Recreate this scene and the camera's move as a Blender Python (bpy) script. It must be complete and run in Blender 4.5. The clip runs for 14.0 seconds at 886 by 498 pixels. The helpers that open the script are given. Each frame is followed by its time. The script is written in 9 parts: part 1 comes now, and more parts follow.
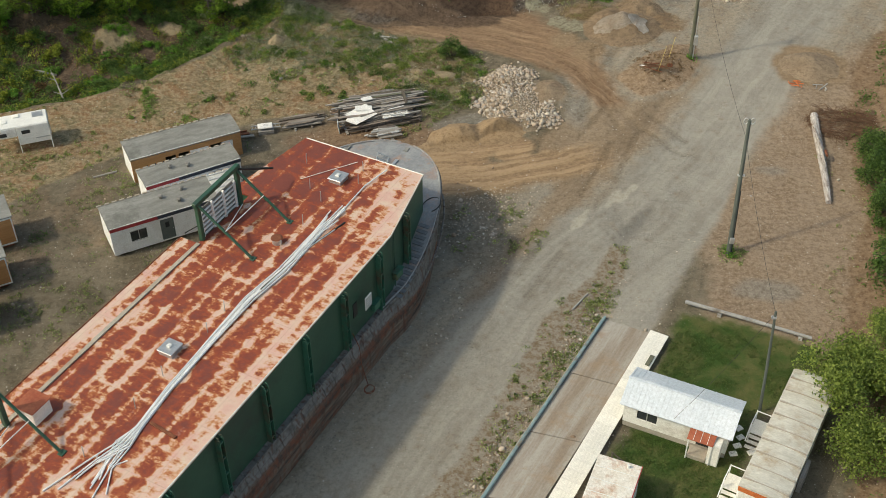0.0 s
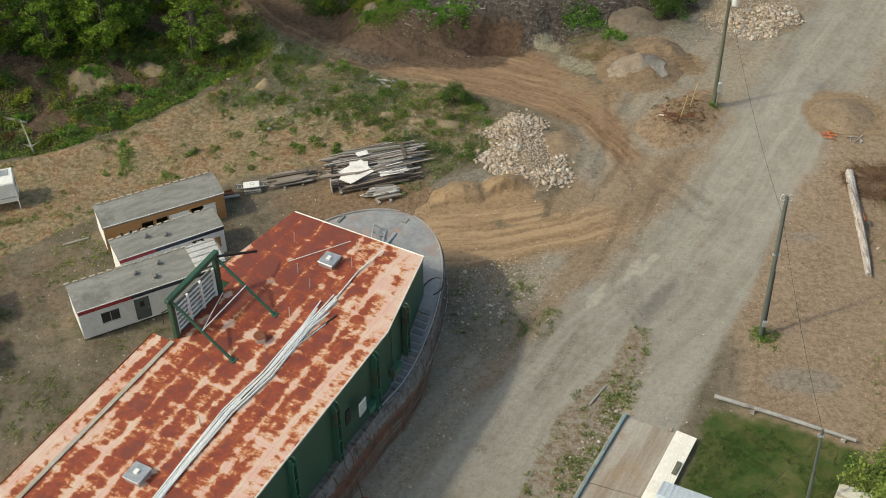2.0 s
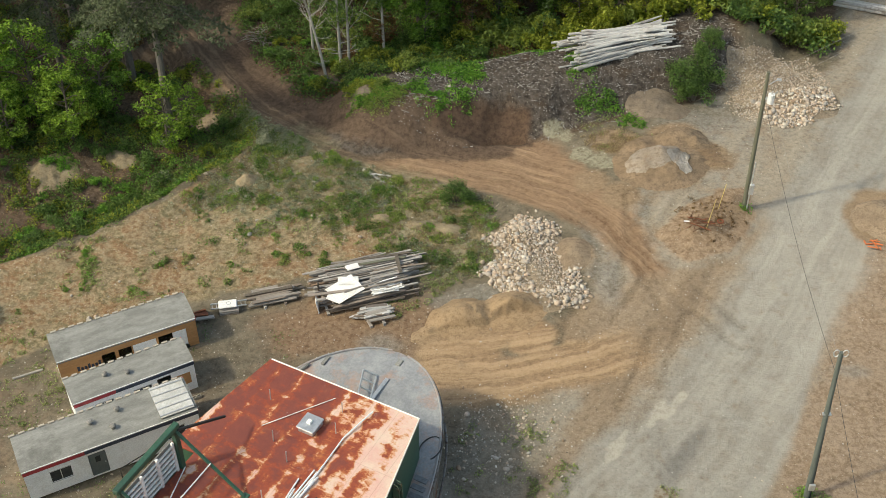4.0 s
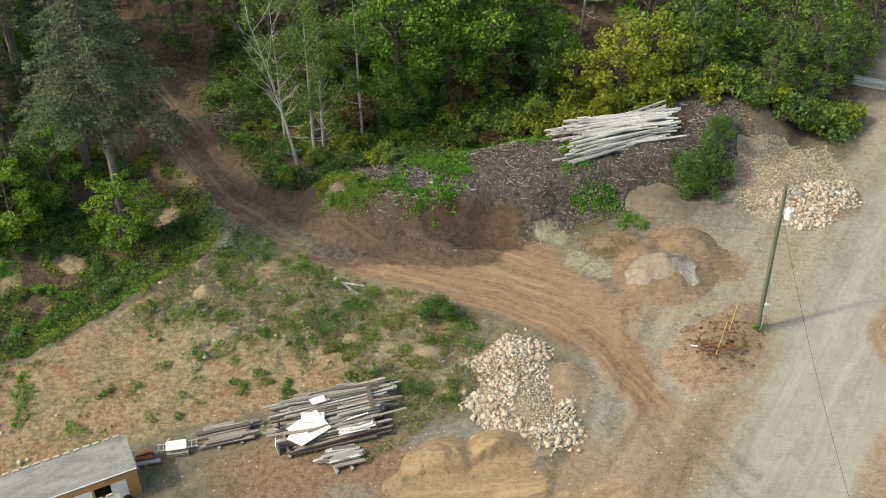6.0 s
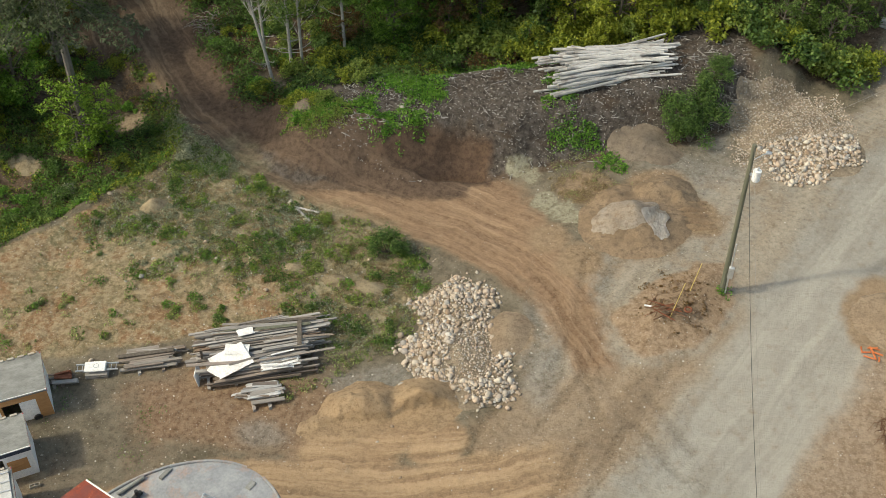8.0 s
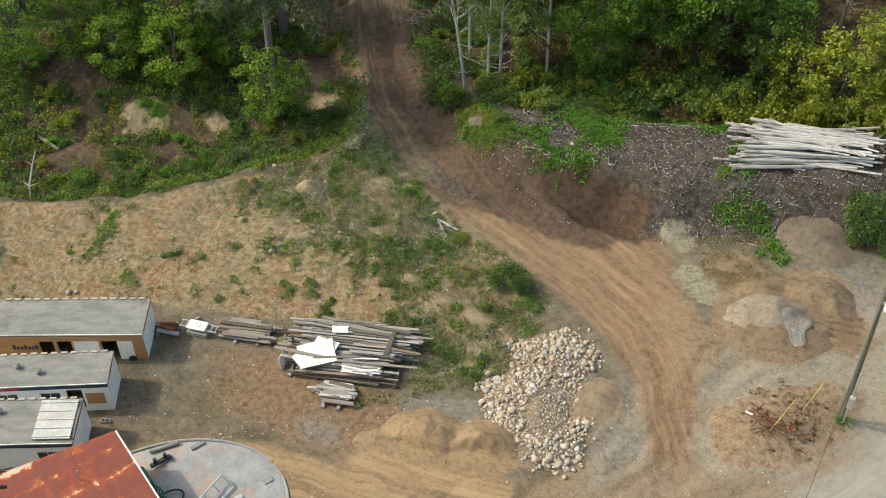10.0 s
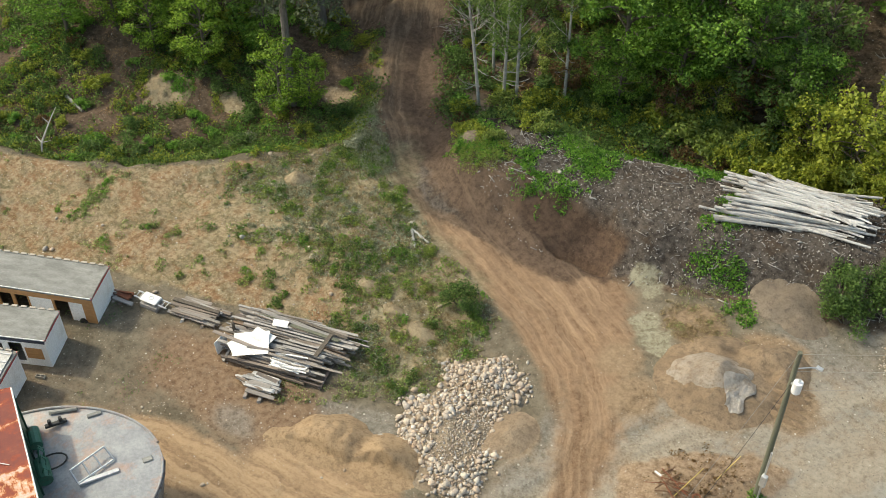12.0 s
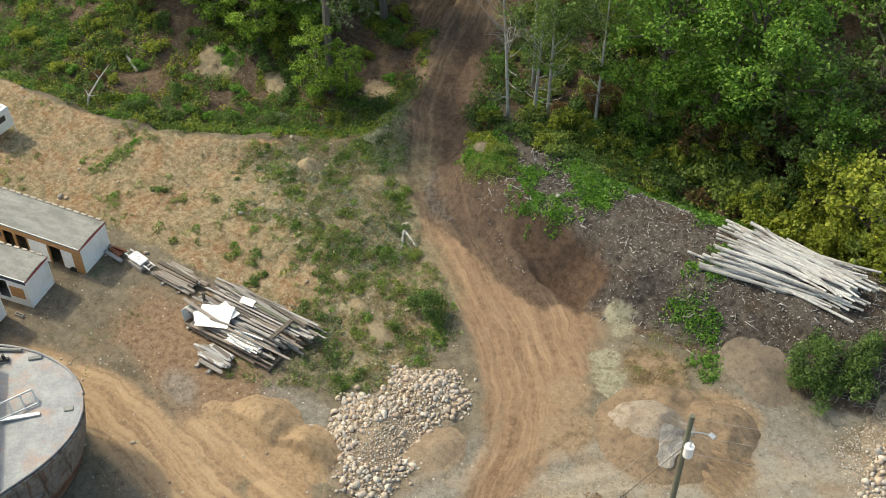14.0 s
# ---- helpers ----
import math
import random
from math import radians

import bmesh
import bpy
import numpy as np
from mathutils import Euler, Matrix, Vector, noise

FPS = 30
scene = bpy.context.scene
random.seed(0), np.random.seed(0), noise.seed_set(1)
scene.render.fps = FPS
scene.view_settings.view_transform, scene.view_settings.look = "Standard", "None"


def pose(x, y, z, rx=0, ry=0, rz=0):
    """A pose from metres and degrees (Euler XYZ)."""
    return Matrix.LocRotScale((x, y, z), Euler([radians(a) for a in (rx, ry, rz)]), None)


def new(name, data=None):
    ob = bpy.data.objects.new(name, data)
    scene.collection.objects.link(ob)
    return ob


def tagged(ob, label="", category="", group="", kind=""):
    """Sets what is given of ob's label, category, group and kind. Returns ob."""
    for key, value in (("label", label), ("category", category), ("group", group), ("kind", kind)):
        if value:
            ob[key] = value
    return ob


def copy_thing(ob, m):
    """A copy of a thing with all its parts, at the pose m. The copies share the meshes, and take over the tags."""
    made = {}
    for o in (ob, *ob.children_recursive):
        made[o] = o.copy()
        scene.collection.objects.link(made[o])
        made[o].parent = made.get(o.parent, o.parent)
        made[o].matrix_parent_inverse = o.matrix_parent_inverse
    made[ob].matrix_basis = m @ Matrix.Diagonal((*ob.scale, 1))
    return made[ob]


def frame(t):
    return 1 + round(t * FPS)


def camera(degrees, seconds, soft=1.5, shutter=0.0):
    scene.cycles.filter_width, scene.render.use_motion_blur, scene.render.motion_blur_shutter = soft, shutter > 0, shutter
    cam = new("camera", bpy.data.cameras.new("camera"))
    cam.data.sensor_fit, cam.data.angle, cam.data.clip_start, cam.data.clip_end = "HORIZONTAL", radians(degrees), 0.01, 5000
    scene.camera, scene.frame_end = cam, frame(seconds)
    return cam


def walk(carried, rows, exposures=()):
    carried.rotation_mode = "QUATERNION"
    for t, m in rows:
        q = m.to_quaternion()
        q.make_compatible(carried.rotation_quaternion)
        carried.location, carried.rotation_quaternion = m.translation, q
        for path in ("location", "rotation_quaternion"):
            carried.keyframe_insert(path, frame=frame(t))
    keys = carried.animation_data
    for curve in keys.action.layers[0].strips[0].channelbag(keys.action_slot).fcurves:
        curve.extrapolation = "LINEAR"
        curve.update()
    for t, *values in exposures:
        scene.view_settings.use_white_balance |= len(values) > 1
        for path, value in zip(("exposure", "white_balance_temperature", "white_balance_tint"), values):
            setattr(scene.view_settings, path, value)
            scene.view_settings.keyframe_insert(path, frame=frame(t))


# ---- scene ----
# ---- camera: seconds, place, then yaw, pitch and roll in degrees
cam = camera(41.65, 14.0, soft=0.65)
PATH = [
    (0, -18.663, -70.274, 58.176, 2.973, -40.213, -0.164),
    (0.5, -18.830, -67.965, 58.146, 2.971, -41.204, -0.178),
    (1, -18.979, -65.363, 58.084, 2.984, -41.153, -0.199),
    (1.5, -19.166, -62.488, 57.990, 3.004, -41.020, -0.216),
    (2, -19.376, -59.408, 57.861, 2.999, -40.853, -0.221),
    (2.5, -19.605, -56.230, 57.732, 2.975, -40.688, -0.189),
    (3, -19.780, -52.911, 57.622, 3.018, -40.536, -0.242),
    (3.2, -19.849, -51.589, 57.608, 3.039, -40.488, -0.239),
    (5.5, -19.862, -35.893, 57.562, 3.317, -39.954, -0.321),
    (6, -18.734, -33.596, 57.193, 3.371, -39.550, -0.296),
    (6.5, -17.190, -31.704, 56.833, 3.576, -39.548, -0.149),
    (7, -15.202, -30.175, 56.565, 3.995, -41.190, 0.072),
    (7.5, -12.864, -28.847, 56.491, 5.095, -44.042, 0.361),
    (8, -10.284, -27.471, 56.519, 8.720, -44.793, 0.390),
    (8.5, -7.674, -26.001, 56.543, 14.944, -44.769, 0.138),
    (8.7, -6.637, -25.389, 56.532, 17.525, -44.741, 0.040),
    (10.8, 4.375, -17.674, 56.971, 34.008, -44.785, -0.238),
    (11, 5.433, -16.808, 57.001, 34.988, -44.797, -0.143),
    (11.5, 8.072, -14.586, 57.056, 37.676, -44.784, -0.060),
    (12, 10.666, -12.240, 57.167, 40.532, -44.836, 0.041),
    (12.5, 13.182, -9.688, 57.301, 43.405, -44.897, 0.150),
    (13, 15.584, -7.016, 57.481, 46.289, -44.987, 0.251),
    (13.5, 17.670, -4.510, 57.700, 49.091, -45.023, 0.578),
    (14, 19.410, -2.342, 57.820, 52.506, -45.053, 0.399),
]
EXPO = 0.63
STOPS = ((0.0, -0.58), (1.5, -0.54), (2.5, -0.44), (3.0, -0.34), (5.5, -0.02), (6.5, 0.05), (7.5, -0.13), (8.0, -0.22), (8.5, -0.19), (11.0, -0.01), (14.0, 0.09))
walk(cam, [(t, pose(x, y, z, 90 + p, 0, yaw) @ pose(0, 0, 0, 0, 0, r)) for t, x, y, z, yaw, p, r in PATH], [(t, EXPO + e, 7600, 1) for t, e in STOPS])

# ---- light: a hazy afternoon sun and the sky
SUN_DIR = Vector((-0.935, -0.357, 1.0)).normalized()
world = bpy.data.worlds.new("sky")
scene.world = world
world.use_nodes = True
wn = world.node_tree.nodes
sky = wn.new("ShaderNodeTexSky")
sky.sky_type, sky.sun_disc = "NISHITA", False
sky.sun_elevation = math.asin(SUN_DIR.z)
sky.sun_rotation = math.atan2(SUN_DIR.x, SUN_DIR.y)
sky.air_density, sky.dust_density, sky.ozone_density = 1.2, 3.0, 1.0
world.node_tree.links.new(sky.outputs[0], wn["Background"].inputs["Color"])
wn["Background"].inputs["Strength"].default_value = 0.15
sun = new("sun", bpy.data.lights.new("sun", "SUN"))
sun.data.energy, sun.data.angle, sun.data.color = 1.6, radians(3.0), (1.0, 0.95, 0.87)
sun.rotation_euler = (-SUN_DIR).to_track_quat("-Z", "Y").to_euler()


# ---- materials
def nodes_of(name):
    m = bpy.data.materials.new(name)
    m.use_nodes = True
    nt = m.node_tree
    return m, nt, nt.nodes["Principled BSDF"]


def link(nt, a, b):
    nt.links.new(a, b)


def noise_node(nt, scale, detail=4.0, rough=0.6, coord="Object", stretch=(1, 1, 1)):
    tc = nt.nodes.new("ShaderNodeTexCoord")
    mp = nt.nodes.new("ShaderNodeMapping")
    mp.inputs["Scale"].default_value = stretch
    link(nt, tc.outputs[coord], mp.inputs["Vector"])
    n = nt.nodes.new("ShaderNodeTexNoise")
    n.inputs["Scale"].default_value, n.inputs["Detail"].default_value, n.inputs["Roughness"].default_value = scale, detail, rough
    link(nt, mp.outputs[0], n.inputs["Vector"])
    return n.outputs["Fac"]


def ramp(nt, fac, stops):
    r = nt.nodes.new("ShaderNodeValToRGB")
    els = r.color_ramp.elements
    while len(els) < len(stops):
        els.new(0.5)
    for e, (p, c) in zip(els, stops):
        e.position, e.color = p, (*c, 1) if len(c) == 3 else c
    link(nt, fac, r.inputs[0])
    return r.outputs[0]


def mix(nt, fac, a, b, mode="MIX"):
    m = nt.nodes.new("ShaderNodeMix")
    m.data_type, m.blend_type = "RGBA", mode
    for s, v in ((m.inputs[0], fac), (m.inputs[6], a), (m.inputs[7], b)):
        if isinstance(v, (int, float)):
            s.default_value = v
        elif isinstance(v, (tuple, list)):
            s.default_value = (*v, 1)
        else:
            link(nt, v, s)
    return m.outputs[2]


def maths(nt, op, a, b=0.0, c=0.0, clamp=False):
    m = nt.nodes.new("ShaderNodeMath")
    m.operation, m.use_clamp = op, clamp
    for s, v in zip(m.inputs, (a, b, c)):
        if isinstance(v, (int, float)):
            s.default_value = v
        else:
            link(nt, v, s)
    return m.outputs[0]


def bump(nt, bsdf, height, strength=0.3, dist=0.05):
    b = nt.nodes.new("ShaderNodeBump")
    b.inputs["Strength"].default_value, b.inputs["Distance"].default_value = strength, dist
    link(nt, height, b.inputs["Height"])
    link(nt, b.outputs[0], bsdf.inputs["Normal"])


def surface(name, c1, c2, scale=1.5, fine=14.0, rough=0.8, metal=0.0, relief=0.25, stretch=(1, 1, 1), per="", spread=0.25, dirt=None):
    """Two tones in large blotches, a fine grain over them, and a spread between pieces (per: "island" or "object")."""
    m, nt, bs = nodes_of(name)
    big = noise_node(nt, scale, 5, 0.65, stretch=stretch)
    small = noise_node(nt, fine, 3, 0.7, stretch=stretch)
    col = mix(nt, ramp(nt, big, [(0.35, (0, 0, 0)), (0.65, (1, 1, 1))]), c1, c2)
    if dirt:
        d = noise_node(nt, scale * 0.45, 6, 0.75)
        col = mix(nt, ramp(nt, d, [(0.5, (0, 0, 0)), (0.68, (1, 1, 1))]), col, dirt)
    col = mix(nt, 0.55, col, ramp(nt, small, [(0.25, (0.45, 0.45, 0.45)), (0.75, (1.0, 1.0, 1.0))]), "MULTIPLY")
    col = mix(nt, 1.0, col, (1.35, 1.35, 1.35), "MULTIPLY")
    if per:
        if per == "island":
            rnd = nt.nodes.new("ShaderNodeNewGeometry").outputs["Random Per Island"]
        else:
            rnd = nt.nodes.new("ShaderNodeObjectInfo").outputs["Random"]
        lo, hi = 1 - spread, 1 + spread
        col = mix(nt, 1.0, col, ramp(nt, rnd, [(0.0, (lo, lo, lo)), (1.0, (min(hi, 1.0), min(hi, 1.0), min(hi, 1.0)))]), "MULTIPLY")
    link(nt, col, bs.inputs["Base Color"])
    bs.inputs["Roughness"].default_value, bs.inputs["Metallic"].default_value = rough, metal
    if relief:
        bump(nt, bs, small, relief, 0.03)
    return m


def foliage(name, dark, mid, light, rough=0.6):
    """Leaves: each takes its own tone; a little light passes through."""
    m, nt, bs = nodes_of(name)
    rnd = nt.nodes.new("ShaderNodeNewGeometry").outputs["Random Per Island"]
    own = nt.nodes.new("ShaderNodeObjectInfo").outputs["Random"]
    deep, pale = tuple(c * 0.75 for c in dark), tuple(min(c * 1.1, 0.8) for c in light)
    col = ramp(nt, rnd, [(0.0, deep), (0.3, dark), (0.55, mid), (0.8, light), (1.0, pale)])
    col = mix(nt, maths(nt, "MULTIPLY", own, 0.3), col, light)
    big, tuft = noise_node(nt, 0.45, 3, 0.6), noise_node(nt, 1.5, 3, 0.6)
    col = mix(nt, ramp(nt, big, [(0.4, (0, 0, 0)), (0.75, (0.4, 0.4, 0.4))]), col, dark)
    col = mix(nt, ramp(nt, tuft, [(0.48, (0, 0, 0)), (0.62, (0.6, 0.6, 0.6))]), col, light)
    link(nt, col, bs.inputs["Base Color"])
    bs.inputs["Roughness"].default_value = rough
    tr = nt.nodes.new("ShaderNodeBsdfTranslucent")
    link(nt, col, tr.inputs[0])
    ms = nt.nodes.new("ShaderNodeMixShader")
    ms.inputs[0].default_value = 0.45
    link(nt, bs.outputs[0], ms.inputs[1])
    link(nt, tr.outputs[0], ms.inputs[2])
    link(nt, ms.outputs[0], nt.nodes["Material Output"].inputs[0])
    return m


M = {}
M["trailer_white"] = surface("trailer_white_paint", (0.8, 0.81, 0.82), (0.85, 0.86, 0.87), 0.8, 9, 0.5, relief=0.05, dirt=(0.7, 0.69, 0.67))
M["trailer_roof"] = surface("trailer_roof_felt", (0.17, 0.17, 0.16), (0.27, 0.27, 0.255), 0.6, 6, 0.85, relief=0.1, stretch=(1, 2.5, 1), dirt=(0.12, 0.12, 0.11))
M["plywood"] = surface("plywood_ochre", (0.39, 0.195, 0.08), (0.47, 0.26, 0.115), 1.2, 10, 0.75, stretch=(0.4, 3, 3))
M["navy"] = surface("navy_stripe", (0.025, 0.035, 0.06), (0.04, 0.05, 0.08), 2, 12, 0.5, relief=0.05)
M["red_stripe"] = surface("red_stripe", (0.33, 0.03, 0.04), (0.4, 0.05, 0.06), 2, 12, 0.5, relief=0.05)
M["dark"] = surface("near_black_fill", (0.012, 0.012, 0.013), (0.02, 0.02, 0.02), 3, 12, 0.4, relief=0)
M["grey_door"] = surface("grey_green_door_paint", (0.09, 0.11, 0.11), (0.11, 0.13, 0.13), 2, 12, 0.5, relief=0.05)
M["white_trim"] = surface("white_trim", (0.7, 0.7, 0.68), (0.78, 0.78, 0.76), 2, 12, 0.5, relief=0.05)
M["green_paint"] = surface("dark_green_ship_paint", (0.022, 0.074, 0.048), (0.033, 0.094, 0.06), 0.5, 8, 0.45, relief=0.06, dirt=(0.03, 0.055, 0.04))
M["green_light"] = surface("green_bracket_paint", (0.032, 0.12, 0.08), (0.045, 0.14, 0.095), 1, 8, 0.45, relief=0.06, dirt=(0.1, 0.05, 0.03))
M["hull"] = surface("weathered_hull_plank", (0.09, 0.075, 0.066), (0.2, 0.175, 0.155), 0.9, 7, 0.85, relief=0.5, stretch=(0.6, 1, 2.4), dirt=(0.16, 0.055, 0.03))
M["deck"] = surface("grey_deck_paint", (0.225, 0.235, 0.25), (0.31, 0.315, 0.325), 1.1, 7, 0.6, relief=0.08, dirt=(0.36, 0.23, 0.175))
M["panel_grey"] = surface("weathered_pale_panel", (0.42, 0.42, 0.41), (0.54, 0.54, 0.53), 1.2, 9, 0.7, relief=0.08, dirt=(0.32, 0.29, 0.25))
M["deck_pad"] = surface("dark_grey_tread_pad", (0.13, 0.135, 0.145), (0.2, 0.205, 0.215), 1.5, 9, 0.7, relief=0.15)
M["galv"] = surface("galvanised_steel", (0.42, 0.43, 0.44), (0.55, 0.56, 0.57), 2, 20, 0.4, 0.6, relief=0.05)
M["cowl"] = surface("dull_weathered_cowl", (0.15, 0.145, 0.135), (0.3, 0.29, 0.275), 4, 16, 0.7, 0.3, relief=0.1)
M["white_pipe"] = surface("white_plastic_pipe", (0.68, 0.69, 0.7), (0.78, 0.78, 0.79), 2, 12, 0.4, relief=0.02)
M["black"] = surface("black_rubber", (0.015, 0.015, 0.016), (0.03, 0.03, 0.03), 3, 20, 0.6, relief=0.05)
M["rust"] = surface("rusted_steel", (0.13, 0.04, 0.02), (0.22, 0.08, 0.04), 2.5, 14, 0.85, relief=0.3)
M["pole_wood"] = surface("weathered_pole_wood", (0.1, 0.105, 0.075), (0.15, 0.15, 0.11), 1.0, 14, 0.85, relief=0.3, stretch=(4, 4, 0.3))
M["pole_grey"] = surface("grey_green_pole", (0.085, 0.1, 0.09), (0.12, 0.135, 0.12), 1.0, 14, 0.8, relief=0.3, stretch=(4, 4, 0.3))
def planks(name):
    """Salvaged boards: silver, pale, brown and dark ones, grained along their length."""
    m, nt, bs = nodes_of(name)
    rnd = nt.nodes.new("ShaderNodeObjectInfo").outputs["Random"]
    grain, blot = noise_node(nt, 2.5, 5, 0.7, stretch=(0.3, 6, 6)), noise_node(nt, 0.9, 5, 0.7)
    col = ramp(nt, rnd, [(0.0, (0.13, 0.1, 0.085)), (0.15, (0.33, 0.315, 0.3)), (0.35, (0.24, 0.19, 0.15)), (0.5, (0.4, 0.38, 0.36)), (0.65, (0.28, 0.25, 0.22)), (0.8, (0.46, 0.44, 0.42)), (0.9, (0.25, 0.17, 0.12)), (1.0, (0.56, 0.54, 0.51))])
    col = mix(nt, 0.75, col, ramp(nt, grain, [(0.3, (0.5, 0.48, 0.46)), (0.6, (1, 1, 1))]), "MULTIPLY")
    col = mix(nt, ramp(nt, blot, [(0.55, (0, 0, 0)), (0.7, (0.6, 0.6, 0.6))]), col, (0.14, 0.11, 0.09))
    link(nt, col, bs.inputs["Base Color"])
    bs.inputs["Roughness"].default_value = 0.9
    bump(nt, bs, grain, 0.4, 0.03)
    return m


M["old_wood"] = planks("silvered_timber")
M["log_grey"] = surface("bleached_log", (0.4, 0.395, 0.39), (0.6, 0.595, 0.585), 1.5, 10, 0.9, relief=0.4, stretch=(0.25, 3, 3), per="object", spread=0.4, dirt=(0.24, 0.21, 0.19))
M["bark"] = surface("grey_brown_bark", (0.08, 0.065, 0.05), (0.14, 0.12, 0.1), 2, 18, 0.95, relief=0.6, stretch=(3, 3, 0.5))
M["fir_bark"] = surface("grey_fir_bark", (0.1, 0.088, 0.08), (0.18, 0.16, 0.148), 2, 14, 0.95, relief=0.6, stretch=(3, 3, 0.5))
M["birch"] = surface("pale_bark", (0.26, 0.25, 0.23), (0.37, 0.36, 0.335), 1.5, 8, 0.9, relief=0.3, stretch=(1, 1, 2), dirt=(0.14, 0.12, 0.1))
M["twig"] = surface("bare_twig", (0.2, 0.18, 0.16), (0.3, 0.28, 0.25), 2, 10, 0.9, relief=0)
def stones(name, per):
    """River stones: cream, tan, pinkish and grey ones side by side."""
    m, nt, bs = nodes_of(name)
    if per == "island":
        rnd = nt.nodes.new("ShaderNodeNewGeometry").outputs["Random Per Island"]
    else:
        rnd = nt.nodes.new("ShaderNodeObjectInfo").outputs["Random"]
    col = ramp(nt, rnd, [(0.0, (0.3, 0.21, 0.145)), (0.2, (0.52, 0.43, 0.34)), (0.4, (0.38, 0.365, 0.345)), (0.55, (0.55, 0.42, 0.32)), (0.75, (0.62, 0.56, 0.48)), (0.9, (0.34, 0.26, 0.19)), (1.0, (0.76, 0.73, 0.68))])
    fine = noise_node(nt, 9, 4, 0.7)
    col = mix(nt, 0.5, col, ramp(nt, fine, [(0.3, (0.6, 0.58, 0.55)), (0.6, (1, 1, 1))]), "MULTIPLY")
    link(nt, col, bs.inputs["Base Color"])
    bs.inputs["Roughness"].default_value = 0.85
    bump(nt, bs, fine, 0.15, 0.03)
    return m


M["stone"], M["stone_join"] = stones("round_stone", "object"), stones("round_stone_heap", "island")
M["board_white"] = surface("white_panel", (0.72, 0.71, 0.69), (0.8, 0.79, 0.77), 1.2, 10, 0.6, relief=0.05, dirt=(0.55, 0.52, 0.48))
M["metal_roof"] = surface("pale_blue_grey_metal_roof", (0.6, 0.65, 0.7), (0.68, 0.72, 0.77), 0.5, 6, 0.45, 0.1, relief=0.03)
M["old_roof"] = surface("stained_trailer_roof", (0.46, 0.44, 0.385), (0.56, 0.55, 0.5), 0.7, 5, 0.7, relief=0.05, stretch=(2.2, 0.6, 1), dirt=(0.34, 0.26, 0.17))
M["cream"] = surface("cream_siding", (0.74, 0.73, 0.69), (0.82, 0.81, 0.77), 0.8, 10, 0.7, relief=0.06, dirt=(0.5, 0.46, 0.4))
M["rust_roof"] = surface("rusty_tin_roof", (0.3, 0.07, 0.035), (0.38, 0.12, 0.06), 1.2, 8, 0.7, relief=0.1)
M["orange"] = surface("orange_trim", (0.5, 0.13, 0.04), (0.56, 0.17, 0.055), 2, 12, 0.6, relief=0.03)
M["concrete"] = surface("worn_concrete", (0.33, 0.295, 0.25), (0.43, 0.39, 0.335), 0.4, 6, 0.85, relief=0.1, dirt=(0.33, 0.26, 0.19))
M["boardwalk"] = surface("whitewashed_board", (0.74, 0.72, 0.66), (0.82, 0.8, 0.74), 1, 10, 0.75, relief=0.1, per="object", spread=0.12)
M["blue_steel"] = surface("faded_blue_beam", (0.16, 0.25, 0.28), (0.24, 0.33, 0.35), 1, 10, 0.6, relief=0.1, dirt=(0.2, 0.15, 0.11))
M["glass"] = surface("window_glass", (0.03, 0.035, 0.04), (0.05, 0.055, 0.06), 1, 5, 0.08, relief=0)
M["leaf_maple"] = foliage("maple_leaf", (0.052, 0.125, 0.016), (0.125, 0.285, 0.034), (0.245, 0.430, 0.060))
M["leaf_alder"] = foliage("alder_leaf", (0.050, 0.100, 0.022), (0.115, 0.210, 0.044), (0.225, 0.340, 0.080))
M["leaf_yellow"] = foliage("yellowing_leaf", (0.105, 0.165, 0.020), (0.235, 0.315, 0.038), (0.420, 0.460, 0.060))
M["leaf_brown"] = foliage("browning_leaf", (0.080, 0.060, 0.025), (0.160, 0.100, 0.040), (0.260, 0.150, 0.060))
M["needle"] = foliage("fir_needle", (0.062, 0.085, 0.04), (0.13, 0.168, 0.082), (0.215, 0.255, 0.14), 0.7)
M["bush"] = foliage("bush_leaf", (0.040, 0.090, 0.020), (0.090, 0.180, 0.036), (0.175, 0.285, 0.065))
M["ivy"] = foliage("bright_creeper_leaf", (0.060, 0.170, 0.022), (0.130, 0.325, 0.038), (0.245, 0.460, 0.066))
M["silver_leaf"] = foliage("grey_green_leaf", (0.16, 0.19, 0.115), (0.3, 0.335, 0.215), (0.47, 0.49, 0.36))
M["weed"] = foliage("weed_leaf", (0.14, 0.195, 0.058), (0.25, 0.33, 0.1), (0.41, 0.47, 0.18))
M["shrub"] = foliage("yellow_green_shrub_leaf", (0.11, 0.175, 0.034), (0.205, 0.295, 0.056), (0.34, 0.42, 0.095))
M["lawn"] = foliage("lawn_blade", (0.045, 0.09, 0.02), (0.08, 0.15, 0.032), (0.14, 0.21, 0.055))
M["russet_grass"] = foliage("russet_grass", (0.17, 0.1, 0.045), (0.3, 0.185, 0.085), (0.42, 0.28, 0.14))
M["leaf_lime"] = foliage("lime_maple_leaf", (0.075, 0.155, 0.016), (0.175, 0.335, 0.032), (0.33, 0.5, 0.06))
M["dry_grass"] = foliage("dry_grass", (0.22, 0.165, 0.08), (0.36, 0.275, 0.145), (0.47, 0.38, 0.22))
M["brush"] = surface("dead_brush", (0.1, 0.05, 0.03), (0.17, 0.1, 0.06), 2, 10, 0.95, relief=0)


# ---- small helpers for geometry
rng = np.random.default_rng(7)


def smooth(a, b, x):
    t = np.clip((np.asarray(x, float) - a) / (b - a), 0, 1)
    return t * t * (3 - 2 * t)


